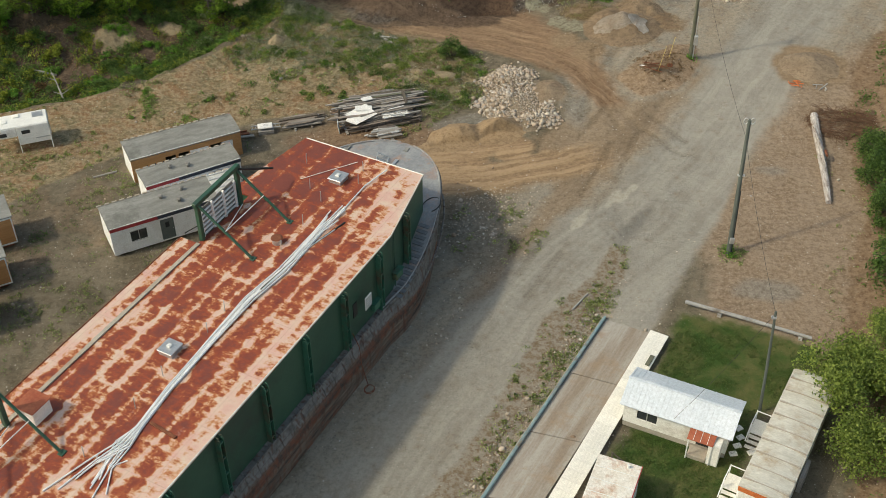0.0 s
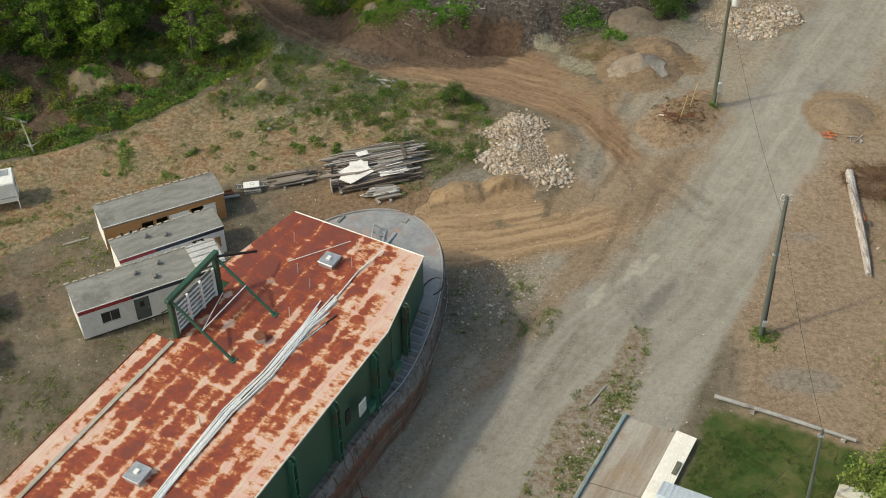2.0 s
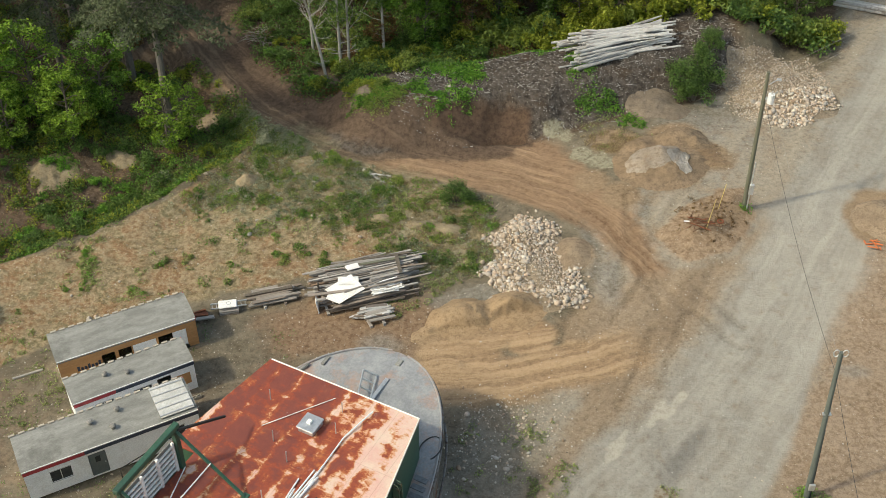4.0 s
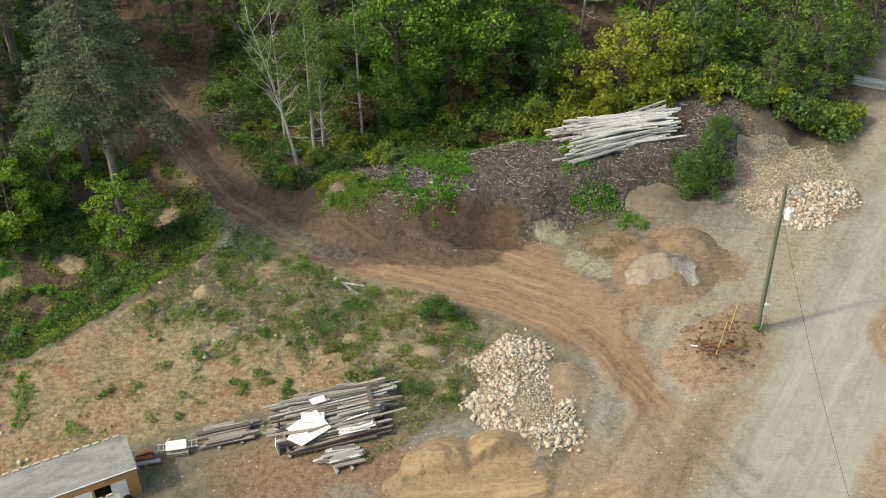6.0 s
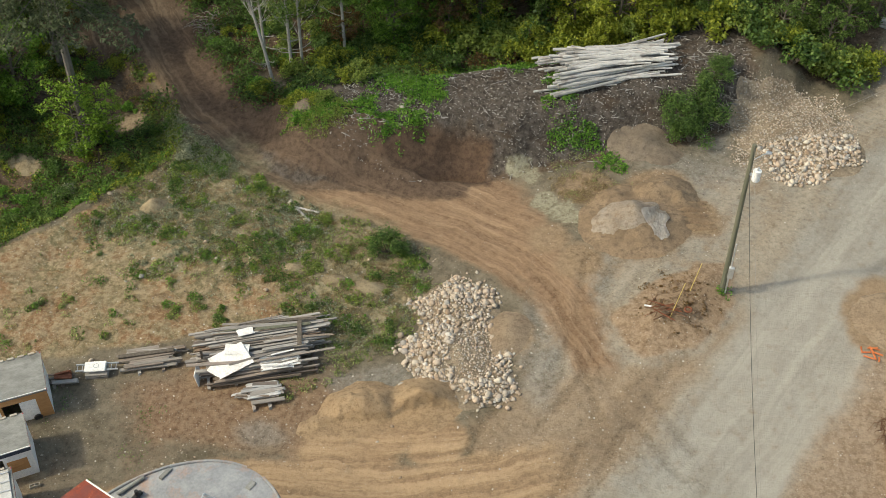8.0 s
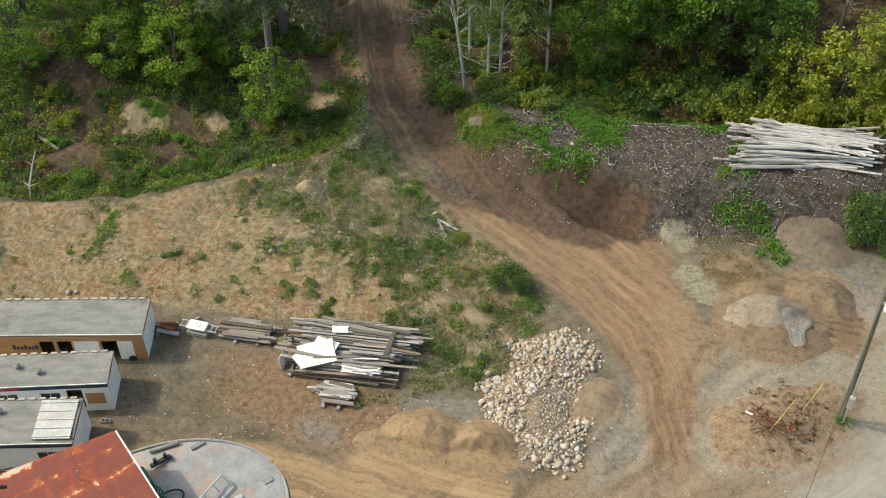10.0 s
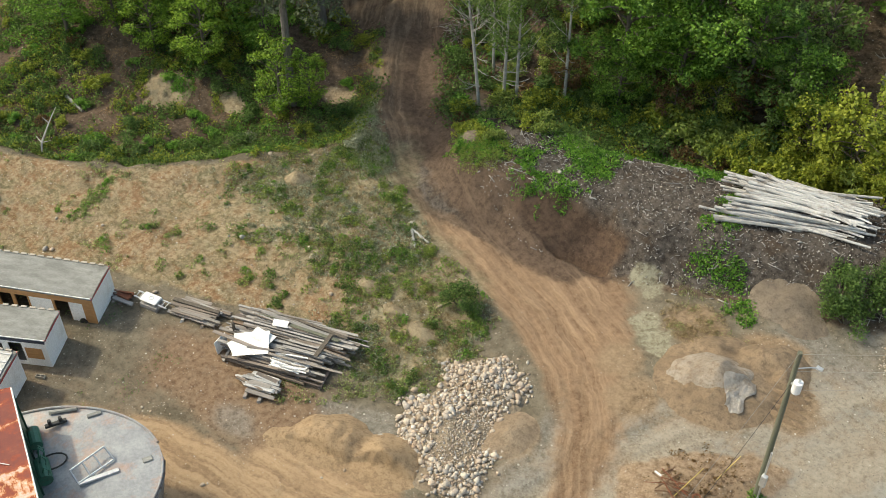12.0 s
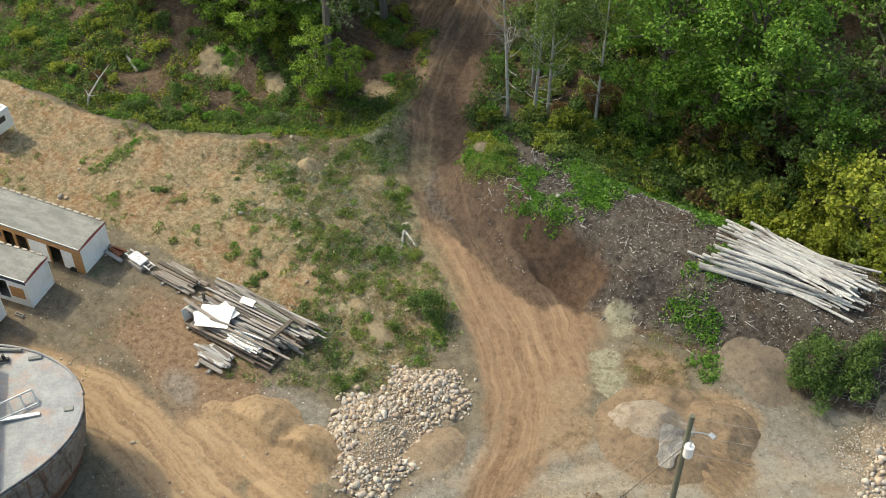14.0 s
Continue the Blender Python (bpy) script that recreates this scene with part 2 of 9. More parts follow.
def lattice(ix, iy, seed):
    h = np.sin(ix * 127.1 + iy * 311.7 + seed * 74.7) * 43758.5453
    return h - np.floor(h)


def patches(x, y, size, seed=0):
    """Smooth value noise between 0 and 1 with blotches of that size in metres."""
    x, y = np.asarray(x, float) / size, np.asarray(y, float) / size
    ix, iy = np.floor(x), np.floor(y)
    fx, fy = x - ix, y - iy
    fx, fy = fx * fx * (3 - 2 * fx), fy * fy * (3 - 2 * fy)
    a = lattice(ix, iy, seed) * (1 - fx) + lattice(ix + 1, iy, seed) * fx
    b = lattice(ix, iy + 1, seed) * (1 - fx) + lattice(ix + 1, iy + 1, seed) * fx
    return a * (1 - fy) + b * fy


def mottled(x, y, size, seed=0):
    return 0.5 * patches(x, y, size, seed) + 0.3 * patches(x, y, size / 2.3, seed + 5) + 0.2 * patches(x, y, size / 5.1, seed + 9)


def way_off(x, y, line):
    """Distance to a polyline, and how far along it (0 to 1)."""
    x, y = np.asarray(x, float), np.asarray(y, float)
    best, along = np.full(x.shape, 1e9), np.zeros(x.shape)
    n = len(line) - 1
    for i in range(n):
        (ax, ay), (bx, by) = line[i], line[i + 1]
        dx, dy = bx - ax, by - ay
        t = np.clip(((x - ax) * dx + (y - ay) * dy) / (dx * dx + dy * dy), 0, 1)
        d = np.hypot(x - ax - t * dx, y - ay - t * dy)
        along = np.where(d < best, (i + t) / n, along)
        best = np.minimum(best, d)
    return best, along


def side_of(x, y, line):
    """Signed distance to a polyline: positive on its left."""
    x, y = np.asarray(x, float), np.asarray(y, float)
    best, sign = np.full(x.shape, 1e9), np.ones(x.shape)
    for (ax, ay), (bx, by) in zip(line[:-1], line[1:]):
        dx, dy = bx - ax, by - ay
        t = np.clip(((x - ax) * dx + (y - ay) * dy) / (dx * dx + dy * dy), 0, 1)
        d = np.hypot(x - ax - t * dx, y - ay - t * dy)
        s = np.sign(dx * (y - ay) - dy * (x - ax))
        sign = np.where(d < best - 1e-9, s, sign)
        best = np.minimum(best, d)
    return best * sign


def course(x, y, line):
    """Metres across and along a polyline."""
    x, y = np.asarray(x, float), np.asarray(y, float)
    best, sign, along, run = np.full(x.shape, 1e9), np.ones(x.shape), np.zeros(x.shape), 0.0
    for (ax, ay), (bx, by) in zip(line[:-1], line[1:]):
        dx, dy = bx - ax, by - ay
        ln = math.hypot(dx, dy)
        t = np.clip(((x - ax) * dx + (y - ay) * dy) / (ln * ln), 0, 1)
        d = np.hypot(x - ax - t * dx, y - ay - t * dy)
        hit = d < best - 1e-9
        sign = np.where(hit, np.sign(dx * (y - ay) - dy * (x - ax)), sign)
        along = np.where(hit, run + t * ln, along)
        best = np.minimum(best, d)
        run += ln
    return best * sign, along


def inside(x, y, poly):
    """Signed distance to a closed outline: positive inside."""
    x, y = np.asarray(x, float), np.asarray(y, float)
    d, _ = way_off(x, y, list(poly) + [poly[0]])
    odd = np.zeros(x.shape, bool)
    for (ax, ay), (bx, by) in zip(poly, list(poly[1:]) + [poly[0]]):
        if ay == by:
            continue
        odd ^= ((ay > y) != (by > y)) & (x < (bx - ax) * (y - ay) / (by - ay) + ax)
    return np.where(odd, d, -d)


def mesh_object(name, bm, material, parent=None, smoothed=False):
    me = bpy.data.meshes.new(name)
    bm.to_mesh(me)
    bm.free()
    if isinstance(material, (list, tuple)):
        for m in material:
            me.materials.append(m)
    else:
        me.materials.append(material)
    if smoothed:
        me.shade_smooth()
    ob = new(name, me)
    if parent:
        ob.parent = parent
    return ob


def part(name, bm, material, parent, label="", smoothed=False):
    return tagged(mesh_object(name, bm, material, parent, smoothed), label)


def thing(name, m, label, category, group="", kind=""):
    ob = new(name)
    ob.empty_display_size = 0.3
    ob.matrix_basis = m
    return tagged(ob, label, category, group, kind)


def arrays_mesh(name, verts, faces):
    """A mesh from vertex and equal-sized face arrays, quickly."""
    verts, faces = np.asarray(verts, np.float32), np.asarray(faces, np.int32)
    me = bpy.data.meshes.new(name)
    k = faces.shape[1]
    me.vertices.add(len(verts))
    me.vertices.foreach_set("co", verts.ravel())
    me.loops.add(faces.size)
    me.loops.foreach_set("vertex_index", faces.ravel())
    me.polygons.add(len(faces))
    me.polygons.foreach_set("loop_start", np.arange(0, faces.size, k, dtype=np.int32))
    me.polygons.foreach_set("loop_total", np.full(len(faces), k, np.int32))
    me.update(calc_edges=True)
    return me


def box(bm, x0, y0, z0, x1, y1, z1, bevel=0.0, m=None):
    r = bmesh.ops.create_cube(bm, size=1)
    vs = r["verts"]
    bmesh.ops.scale(bm, vec=(x1 - x0, y1 - y0, z1 - z0), verts=vs)
    bmesh.ops.translate(bm, vec=((x0 + x1) / 2, (y0 + y1) / 2, (z0 + z1) / 2), verts=vs)
    if bevel:
        es = list({e for v in vs for e in v.link_edges})
        g = bmesh.ops.bevel(bm, geom=es, offset=bevel, segments=1, affect="EDGES")
        vs = list({v for f in g["faces"] for v in f.verts} | {v for v in vs if v.is_valid})
    if m is not None:
        bmesh.ops.transform(bm, matrix=m, verts=[v for v in vs if v.is_valid])
    return bm


def boxed(x0, y0, z0, x1, y1, z1, bevel=0.0, m=None):
    return box(bmesh.new(), x0, y0, z0, x1, y1, z1, bevel, m)


def beam(bm, a, b, w, h):
    """A square bar from a to b."""
    a, b = Vector(a), Vector(b)
    q = (b - a).to_track_quat("X", "Z")
    return box(bm, 0, -w / 2, -h / 2, (b - a).length, w / 2, h / 2, min(w, h) * 0.12, Matrix.Translation(a) @ q.to_matrix().to_4x4())


def tube(bm, pts, radii, sides=8, cap=True):
    """A round bar along points, with a radius at each."""
    pts = [Vector(p) for p in pts]
    rings, up = [], Vector((0.13, 0.21, 0.97))
    for i, p in enumerate(pts):
        d = (pts[min(i + 1, len(pts) - 1)] - pts[max(i - 1, 0)]).normalized()
        s = d.cross(up)
        s = s.normalized() if s.length > 1e-3 else d.orthogonal().normalized()
        u = s.cross(d).normalized()
        r = radii[i] if isinstance(radii, (list, tuple)) else radii
        rings.append([bm.verts.new(p + (s * math.cos(a) + u * math.sin(a)) * r) for a in [2 * math.pi * k / sides for k in range(sides)]])
    for r0, r1 in zip(rings[:-1], rings[1:]):
        for k in range(sides):
            bm.faces.new((r0[k], r0[(k + 1) % sides], r1[(k + 1) % sides], r1[k]))
    if cap:
        bm.faces.new(rings[0][::-1])
        bm.faces.new(rings[-1])
    return bm


def tubed(pts, radii, sides=8):
    return tube(bmesh.new(), pts, radii, sides)


def prism(outline, z0, z1, bm=None):
    """A solid between two heights over a closed outline (anticlockwise); heights may be functions of x and y."""
    bm = bm or bmesh.new()
    f0 = z0 if callable(z0) else (lambda x, y: z0)
    f1 = z1 if callable(z1) else (lambda x, y: z1)
    lo = [bm.verts.new((x, y, f0(x, y))) for x, y in outline]
    hi = [bm.verts.new((x, y, f1(x, y))) for x, y in outline]
    n = len(outline)
    for i in range(n):
        bm.faces.new((lo[i], lo[(i + 1) % n], hi[(i + 1) % n], hi[i]))
    bm.faces.new(hi)
    bm.faces.new(lo[::-1])
    return bm


def leaves(centres, size, seed, flat=0.35, aspect=0.6):
    """One four-cornered folded leaf at each centre: vertices and quads."""
    r = np.random.default_rng(seed)
    c = np.asarray(centres, float)
    n = len(c)
    nrm = r.normal(size=(n, 3))
    nrm[:, 2] = np.abs(nrm[:, 2]) + flat
    nrm /= np.linalg.norm(nrm, axis=1)[:, None]
    u = np.cross(nrm, r.normal(size=(n, 3)))
    u /= np.linalg.norm(u, axis=1)[:, None] + 1e-9
    v = np.cross(nrm, u)
    s = (size * r.uniform(0.6, 1.35, n))[:, None]
    droop = nrm * s * 0.25
    vv = np.stack([c - u * s * 0.5, c + v * s * aspect * 0.5 + droop * 0.4, c + u * s * 0.5 - droop, c - v * s * aspect * 0.5 + droop * 0.4], 1).reshape(-1, 3)
    return vv, np.arange(4 * n).reshape(n, 4)


def in_clumps(clumps, per, seed, shell=0.55):
    """Points scattered through the outer part of ellipsoids (x, y, z, radius, height)."""
    r = np.random.default_rng(seed)
    out = []
    for x, y, z, rad, hgt in clumps:
        k = max(6, int(per * rad * rad))
        d = r.normal(size=(k, 3))
        d /= np.linalg.norm(d, axis=1)[:, None]
        q = (shell + (1 - shell) * r.random(k)) * (1 + 0.25 * r.normal(size=k) * 0.5)
        out.append(np.array([x, y, z]) + d * q[:, None] * np.array([rad, rad, hgt]))
    return np.concatenate(out)


# ---- the ground: heights and what it is made of
ROAD = [(-33, -48), (-25, -26), (-20.5, -16), (-16, -8), (-11.5, -1.5), (-6, 5), (-1, 13), (4, 22), (9, 32), (15, 43), (24, 60), (60, 125), (140, 260)]
LANE = [(-16.6, -24.5), (-8.3, -8.6), (-5.5, -2.5), (-1.5, 5), (1.5, 13), (4, 22)]
TRACK = [(-58, 66), (-48.3, 52.8), (-43.6, 46.8), (-39.6, 42.1), (-33.5, 37.4), (-28.3, 34.9), (-23.1, 33.3), (-18.6, 31.9), (-13.9, 29.4), (-10.6, 26.2), (-8.2, 22.4), (-5.5, 18), (-2.5, 13)]
FORK = [(-45.5, 50), (-47.6, 53), (-51.4, 51.8), (-56, 50.2), (-66, 49)]
SANDWAY = [(-36, 4), (-30, 8.2), (-25, 8.6), (-18, 9.6), (-12, 11.5), (-7, 14)]
RIDGE = [(-90, 2), (-75, 10.5), (-60, 18.2), (-55, 20.8), (-51.6, 22.6), (-47.5, 26.5), (-43.9, 31.0), (-41.4, 33.2), (-39.5, 38), (-43, 44), (-50, 52)]
BERM = [(-29.5, 41.5), (-24, 42.6), (-18, 44.0), (-12, 46.5), (-5, 49.5), (1, 53)]
BANK = [(36, 62), (22, 41), (17, 31), (14, 24), (11.9, 15), (11.4, 5), (9.2, 0), (7.6, -6), (6.6, -12), (5, -20), (3, -30), (0, -45)]
MEADOW = [(-80, 9.5), (-60, 18.2), (-55, 20.8), (-51.6, 22.6), (-46.5, 28), (-41.5, 33), (-36, 36.2), (-31, 34), (-27, 32.2), (-22.6, 29.8), (-20.5, 26.5), (-21.5, 21), (-24.5, 20), (-34, 19.3), (-40, 17.2), (-50, 12.5), (-60, 3), (-80, -6)]
YARD = [(-24, -2), (-30, -20), (-42, -48), (-22, -48), (-9.2, -8), (-7.2, -9), (-3.5, 0.5), (1.5, 9), (4.5, 16), (8.2, 24), (17, 31), (24, 41), (150, 260), (110, 270), (14, 58), (11.5, 50), (-3, 38), (-9, 29), (-12.5, 22), (-13, 14), (-16, 8), (-21, 6)]
VERGE = [(-22.5, -24.8), (-18.0, -24.1), (-16.7, -20), (-10.2, -8), (-8.1, -2.9), (-7.4, 0.4), (-9.2, 1), (-10.6, -3), (-14.8, -8.2), (-19.7, -20.2)]
FAN = [(-29.5, 35.8), (-25.5, 34.8), (-21.7, 32.8), (-18.6, 29.8), (-14.6, 28.4), (-12.8, 27.0), (-10.6, 23.4), (-9.2, 20.0), (-6.8, 20.5), (-7.6, 24.0), (-8.7, 27.0), (-11.0, 30.9), (-13.4, 35.3), (-15.9, 38.2), (-19.5, 36.5), (-24.0, 36.2), (-27.5, 36.9)]
CUT = [(-25.6, 37.6), (-22.6, 39.6), (-18.9, 40.5), (-17.0, 39.6), (-16.9, 37.0), (-20.5, 36.7)]
CLAY = [(-14.6, 38.8, 1.0, 0.8), (-13.6, 38.0, 0.5, 0.8), (-12.4, 35.4, 0.8, 1.1), (-11.4, 34.6, 1.1, 1.0), (-10.6, 33.9, 0.7, 0.7)]
HUMMOCK = [(-7.1, 24.6), (-5.0, 27.6), (-1.6, 30.4), (0.9, 30.8), (1.0, 27.0), (-1.5, 22.8), (-5.2, 21.6)]
ROADSIDE = [(-15.5, 15.2), (-12.4, 18.6), (-8.0, 20.8), (-5.0, 21.4), (-1.4, 22.6), (1.2, 26.5), (2.6, 27.6), (-3.3, 17.5), (-9.6, 8.6), (-15.0, -0.5), (-19.5, -8.5), (-20.5, -6.0), (-16.2, 3.0), (-13.4, 8.0)]
GREENS = [(-44.0, 27.4), (-43.2, 34.0), (-40.0, 39.2), (-37.0, 38.6), (-33.8, 35.9), (-29.8, 33.2), (-26.5, 33.4), (-22.2, 31.8), (-19.2, 29.2), (-19.2, 25.6), (-21.0, 20.5), (-23.8, 18.6), (-27.6, 21.4), (-31.1, 24.6), (-36.5, 24.0)]
TYRES = [[(-14.0, 13.4), (-12.7, 16.6), (-11.1, 19.6), (-10.6, 22.6), (-11.6, 25.8), (-14.2, 29.0)], [(-7.4, 33.6), (-8.3, 29.6), (-8.4, 25.4), (-6.6, 20.0), (-2.0, 14.0)], [(-2.4, 32.5), (-5.4, 30.4), (-7.6, 26.0), (-9.4, 20.0), (-12.4, 15.0)], [(-19.0, -10.0), (-13.5, 0.5), (-9.0, 9.5), (-6.5, 17.0), (-8.8, 24.0)]]
LAWN = [(-4.2, -7.2), (4.3, -10.6), (3.4, -14), (-1, -17), (-3, -24), (-6, -30), (-14, -30), (-8.5, -18), (-5.2, -10.2)]


def height(x, y):
    x, y = np.asarray(x, float), np.asarray(y, float)
    z = -0.85 - 0.45 * smooth(-12, -24, x) * smooth(40, 20, y)
    z = z + 0.75 * smooth(14, 30, y) * smooth(-18, -4, x)
    # the meadow swells a little and breaks off to a gully
    m = inside(x, y, MEADOW)
    z = z + 0.9 * smooth(0, 9, m) * smooth(-46, -32, x) + 0.25 * (mottled(x, y, 3.2, 3) - 0.5) * smooth(-1, 2, m)
    g = side_of(x, y, RIDGE) + (mottled(x, y, 3.4, 22) - 0.5) * 1.8 - 1.4 * smooth(1.5, 0.2, way_off(x, y, [(-53.0, 22.6), (-51.4, 20.6), (-50.2, 17.6)])[0])
    z = z - 1.3 * smooth(0.2, 3.2, g) + smooth(6, 30, g) * 4.2 * smooth(80, 20, g) + 0.4 * smooth(-3.5, -0.2, g) * smooth(1.2, 0, g) * smooth(-40, -46, x)
    z = z + smooth(1, 5, g) * (mottled(x, y, 4.5, 21) - 0.5) * 1.6
    # the bark berm and the rise of the woods behind it
    d, a = way_off(x, y, BERM)
    edge = 5.6 + 2.2 * (mottled(x, y, 6, 31) - 0.5)
    z = z + 2.9 * smooth(edge + 1.2, edge - 3.6, d) * (1 + 0.25 * (mottled(x, y, 3, 33) - 0.5))
    z = z + smooth(50, 95, y - 0.12 * x) * 6.0 * smooth(30, 10, x)
    dt, at = way_off(x, y, TRACK)
    z = z - 0.35 * smooth(3.0, 1.0, dt) * smooth(0.62, 0.25, at)
    across, along = course(x, y, TRACK)
    sway = (mottled(x, y, 7, 44) - 0.5) * 1.1
    for off, deep in ((-0.95, 0.13), (0.85, 0.13), (-1.9, 0.06), (1.75, 0.06), (0.0, 0.05)):
        z = z - deep * np.exp(-((across + sway - off) / 0.26) ** 2) * smooth(0.86, 0.7, at)
    c = inside(x, y, CUT) + (mottled(x, y, 2.4, 42) - 0.5) * 1.2
    z = z - smooth(-0.1, 0.55, c) * (1.15 + 0.8 * (mottled(x, y, 1.6, 43) - 0.5)) * (0.15 + 0.85 * smooth(-24.2, -19.5, x))
    z = z + 0.5 * smooth(0.0, 2.6, inside(x, y, HUMMOCK)) + 0.12 * smooth(-0.2, 0.2, inside(x, y, HUMMOCK) + (mottled(x, y, 1.2, 45) - 0.5))
    for line in TYRES:
        d = way_off(x, y, line)[0]
        z = z - 0.05 * smooth(0.4, 0.2, np.abs(d - 0.9)) * smooth(0.35, 0.5, mottled(x, y, 3.0, 46))
    # the bank on the other side of the road
    b = side_of(x, y, BANK)
    z = z + smooth(0, 9, b) * (2.2 + 1.2 * (mottled(x, y, 5, 41) - 0.5))
    # light unevenness of the yard
    z = z + 0.12 * (mottled(x, y, 5.0, 51) - 0.5) + 0.05 * (mottled(x, y, 1.3, 52) - 0.5)
    # hills close the distance
    far = np.hypot(x + 10, y - 20)
    z = z + 55 * smooth(150, 700, far) * (0.5 + mottled(x, y, 160, 61))
    return z


def axis(lo, hi, step, reach):
    core = np.arange(lo, hi + step / 2, step)
    out, d = [], step
    while (not out) or out[-1] < reach:
        d *= 1.22
        out.append((out[-1] if out else 0) + d)
    out = np.array(out)
    return np.concatenate([(lo - out)[::-1], core, hi + out])


GRID_X, GRID_Y = axis(-72, 22, 0.27, 2600), axis(-36, 68, 0.27, 2600)
GRID_Z = height(*np.meshgrid(GRID_X, GRID_Y))


def surface_z(x, y):
    """The height of the ground sheet, between the points of its grid."""
    x, y = np.asarray(x, float), np.asarray(y, float)
    i, j = np.clip(np.searchsorted(GRID_X, x) - 1, 0, len(GRID_X) - 2), np.clip(np.searchsorted(GRID_Y, y) - 1, 0, len(GRID_Y) - 2)
    u, v = (x - GRID_X[i]) / (GRID_X[i + 1] - GRID_X[i]), (y - GRID_Y[j]) / (GRID_Y[j + 1] - GRID_Y[j])
    return (GRID_Z[j, i] * (1 - u) + GRID_Z[j, i + 1] * u) * (1 - v) + (GRID_Z[j + 1, i] * (1 - u) + GRID_Z[j + 1, i + 1] * u) * v


def gz(x, y):
    return float(surface_z(x, y))


def build_ground():
    xs, ys = GRID_X, GRID_Y
    X, Y = np.meshgrid(xs, ys)
    x, y = X.ravel(), Y.ravel()
    nx, ny = len(xs), len(ys)
    i = np.arange(ny - 1)[:, None] * nx + np.arange(nx - 1)[None, :]
    i = i.ravel()
    me = arrays_mesh("ground", np.stack([x, y, GRID_Z.ravel()], 1), np.stack([i, i + 1, i + nx + 1, i + nx], 1))
    me.shade_smooth()
    wob = (mottled(x, y, 4, 71) - 0.5) * 2.4 + (mottled(x, y, 1.4, 72) - 0.5) * 1.2
    road, _ = way_off(x, y, ROAD)
    lane, _ = way_off(x, y, LANE)
    track, along = way_off(x, y, TRACK)
    sandw, sa = way_off(x, y, SANDWAY)
    g = side_of(x, y, RIDGE)
    berm, _ = way_off(x, y, BERM)
    meadow = inside(x, y, MEADOW)
    bank = side_of(x, y, BANK)
    layers = {}
    layers["gravel"] = smooth(-1.4, 1.6, inside(x, y, YARD) + wob * 0.9)
    layers["worn"] = np.clip(smooth(5.4, 2.6, road + wob * 0.7) * 0.9 + smooth(2.2, 1.0, lane + wob * 0.2), 0, 1)
    fan = smooth(-1.2, 1.3, inside(x, y, FAN) + wob * 0.8)
    layers["orange"] = np.clip(np.maximum(smooth(2.7, 1.7, track + wob * 0.3) * smooth(0.8, 0.66, along), fan), 0, 1)
    layers["roadside"] = smooth(-1.0, 1.4, inside(x, y, ROADSIDE) + wob * 0.6)
    tyres = np.minimum.reduce([np.abs(way_off(x, y, line)[0] - 0.9) for line in TYRES])
    layers["tyre"] = smooth(0.42, 0.22, tyres) * smooth(0.35, 0.55, mottled(x, y, 3.0, 46))
    layers["sand"] = smooth(2.9, 1.3, sandw + wob * 0.6) * smooth(1.02, 0.8, sa)
    woods = smooth(0.3, 2.2, g + wob * 0.3)
    woods = np.maximum(woods, smooth(8.0, 6.2, berm + wob * 0.5) * smooth(5, 0, x))
    woods = np.maximum(woods, smooth(50, 53, y + wob * 0.8 - 0.1 * x) * smooth(0, 2, -inside(x, y, YARD)))
    woods = np.maximum(woods, smooth(2.6, 1.4, track + wob * 0.35) * smooth(0.44, 0.3, along + wob * 0.03))
    layers["soil"] = np.clip(woods, 0, 1)
    layers["grass"] = smooth(-0.8, 1.0, meadow + wob * 0.5)
    layers["lawn"] = smooth(-1.5, 0.4, inside(x, y, LAWN) + wob * 0.5)
    layers["bank"] = smooth(-1.0, 1.5, bank + wob * 0.7)
    scatter = np.clip(mottled(x, y, 2.6, 75) * 1.5 - 0.25, 0, 1)
    layers["green"] = np.clip(smooth(-2.0, 2.5, inside(x, y, GREENS) + (mottled(x, y, 4.5, 77) - 0.5) * 5.0) * (0.35 + 0.6 * scatter) + layers["grass"] * smooth(0.5, 0.75, mottled(x, y, 2.4, 76)) * 0.5, 0, 1)
    layers["red"] = np.clip(smooth(5.5, 1.5, np.hypot((x + 29) * 0.55, y - 14.5) + wob) + 0.35 * smooth(0.55, 0.75, mottled(x, y, 7, 78)) * (x < -20)  + 0.42 * smooth(4.5, 2, np.hypot((x - 6) * 0.8, (y - 2) * 0.35) + wob), 0, 1)
    layers["clay"] = smooth(1.7, 0.7, np.minimum.reduce([np.hypot((x - a) / p, (y - b) / q) for a, b, p, q in CLAY]) + wob * 0.3 + (mottled(x, y, 0.7, 81) - 0.5) * 1.6)
    layers["hump"] = smooth(-0.5, 0.5, inside(x, y, HUMMOCK) + wob * 0.4)
    layers["straw"] = layers["grass"] * smooth(0.58, 0.7, mottled(x, y, 2.8, 79) + 0.08 * smooth(-36, -26, x))
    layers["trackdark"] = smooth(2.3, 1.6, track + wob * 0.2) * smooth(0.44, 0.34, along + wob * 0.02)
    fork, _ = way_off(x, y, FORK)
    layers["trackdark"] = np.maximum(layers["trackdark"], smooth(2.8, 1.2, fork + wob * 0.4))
    foot, _ = way_off(x, y, [(-44, 50), (-39.5, 45.2), (-34.6, 41.0), (-30.5, 38.8), (-27, 37.6), (-23.2, 37.2), (-20.0, 37.4)])
    layers["earth"] = smooth(3.2, 1.9, foot + wob * 0.6)
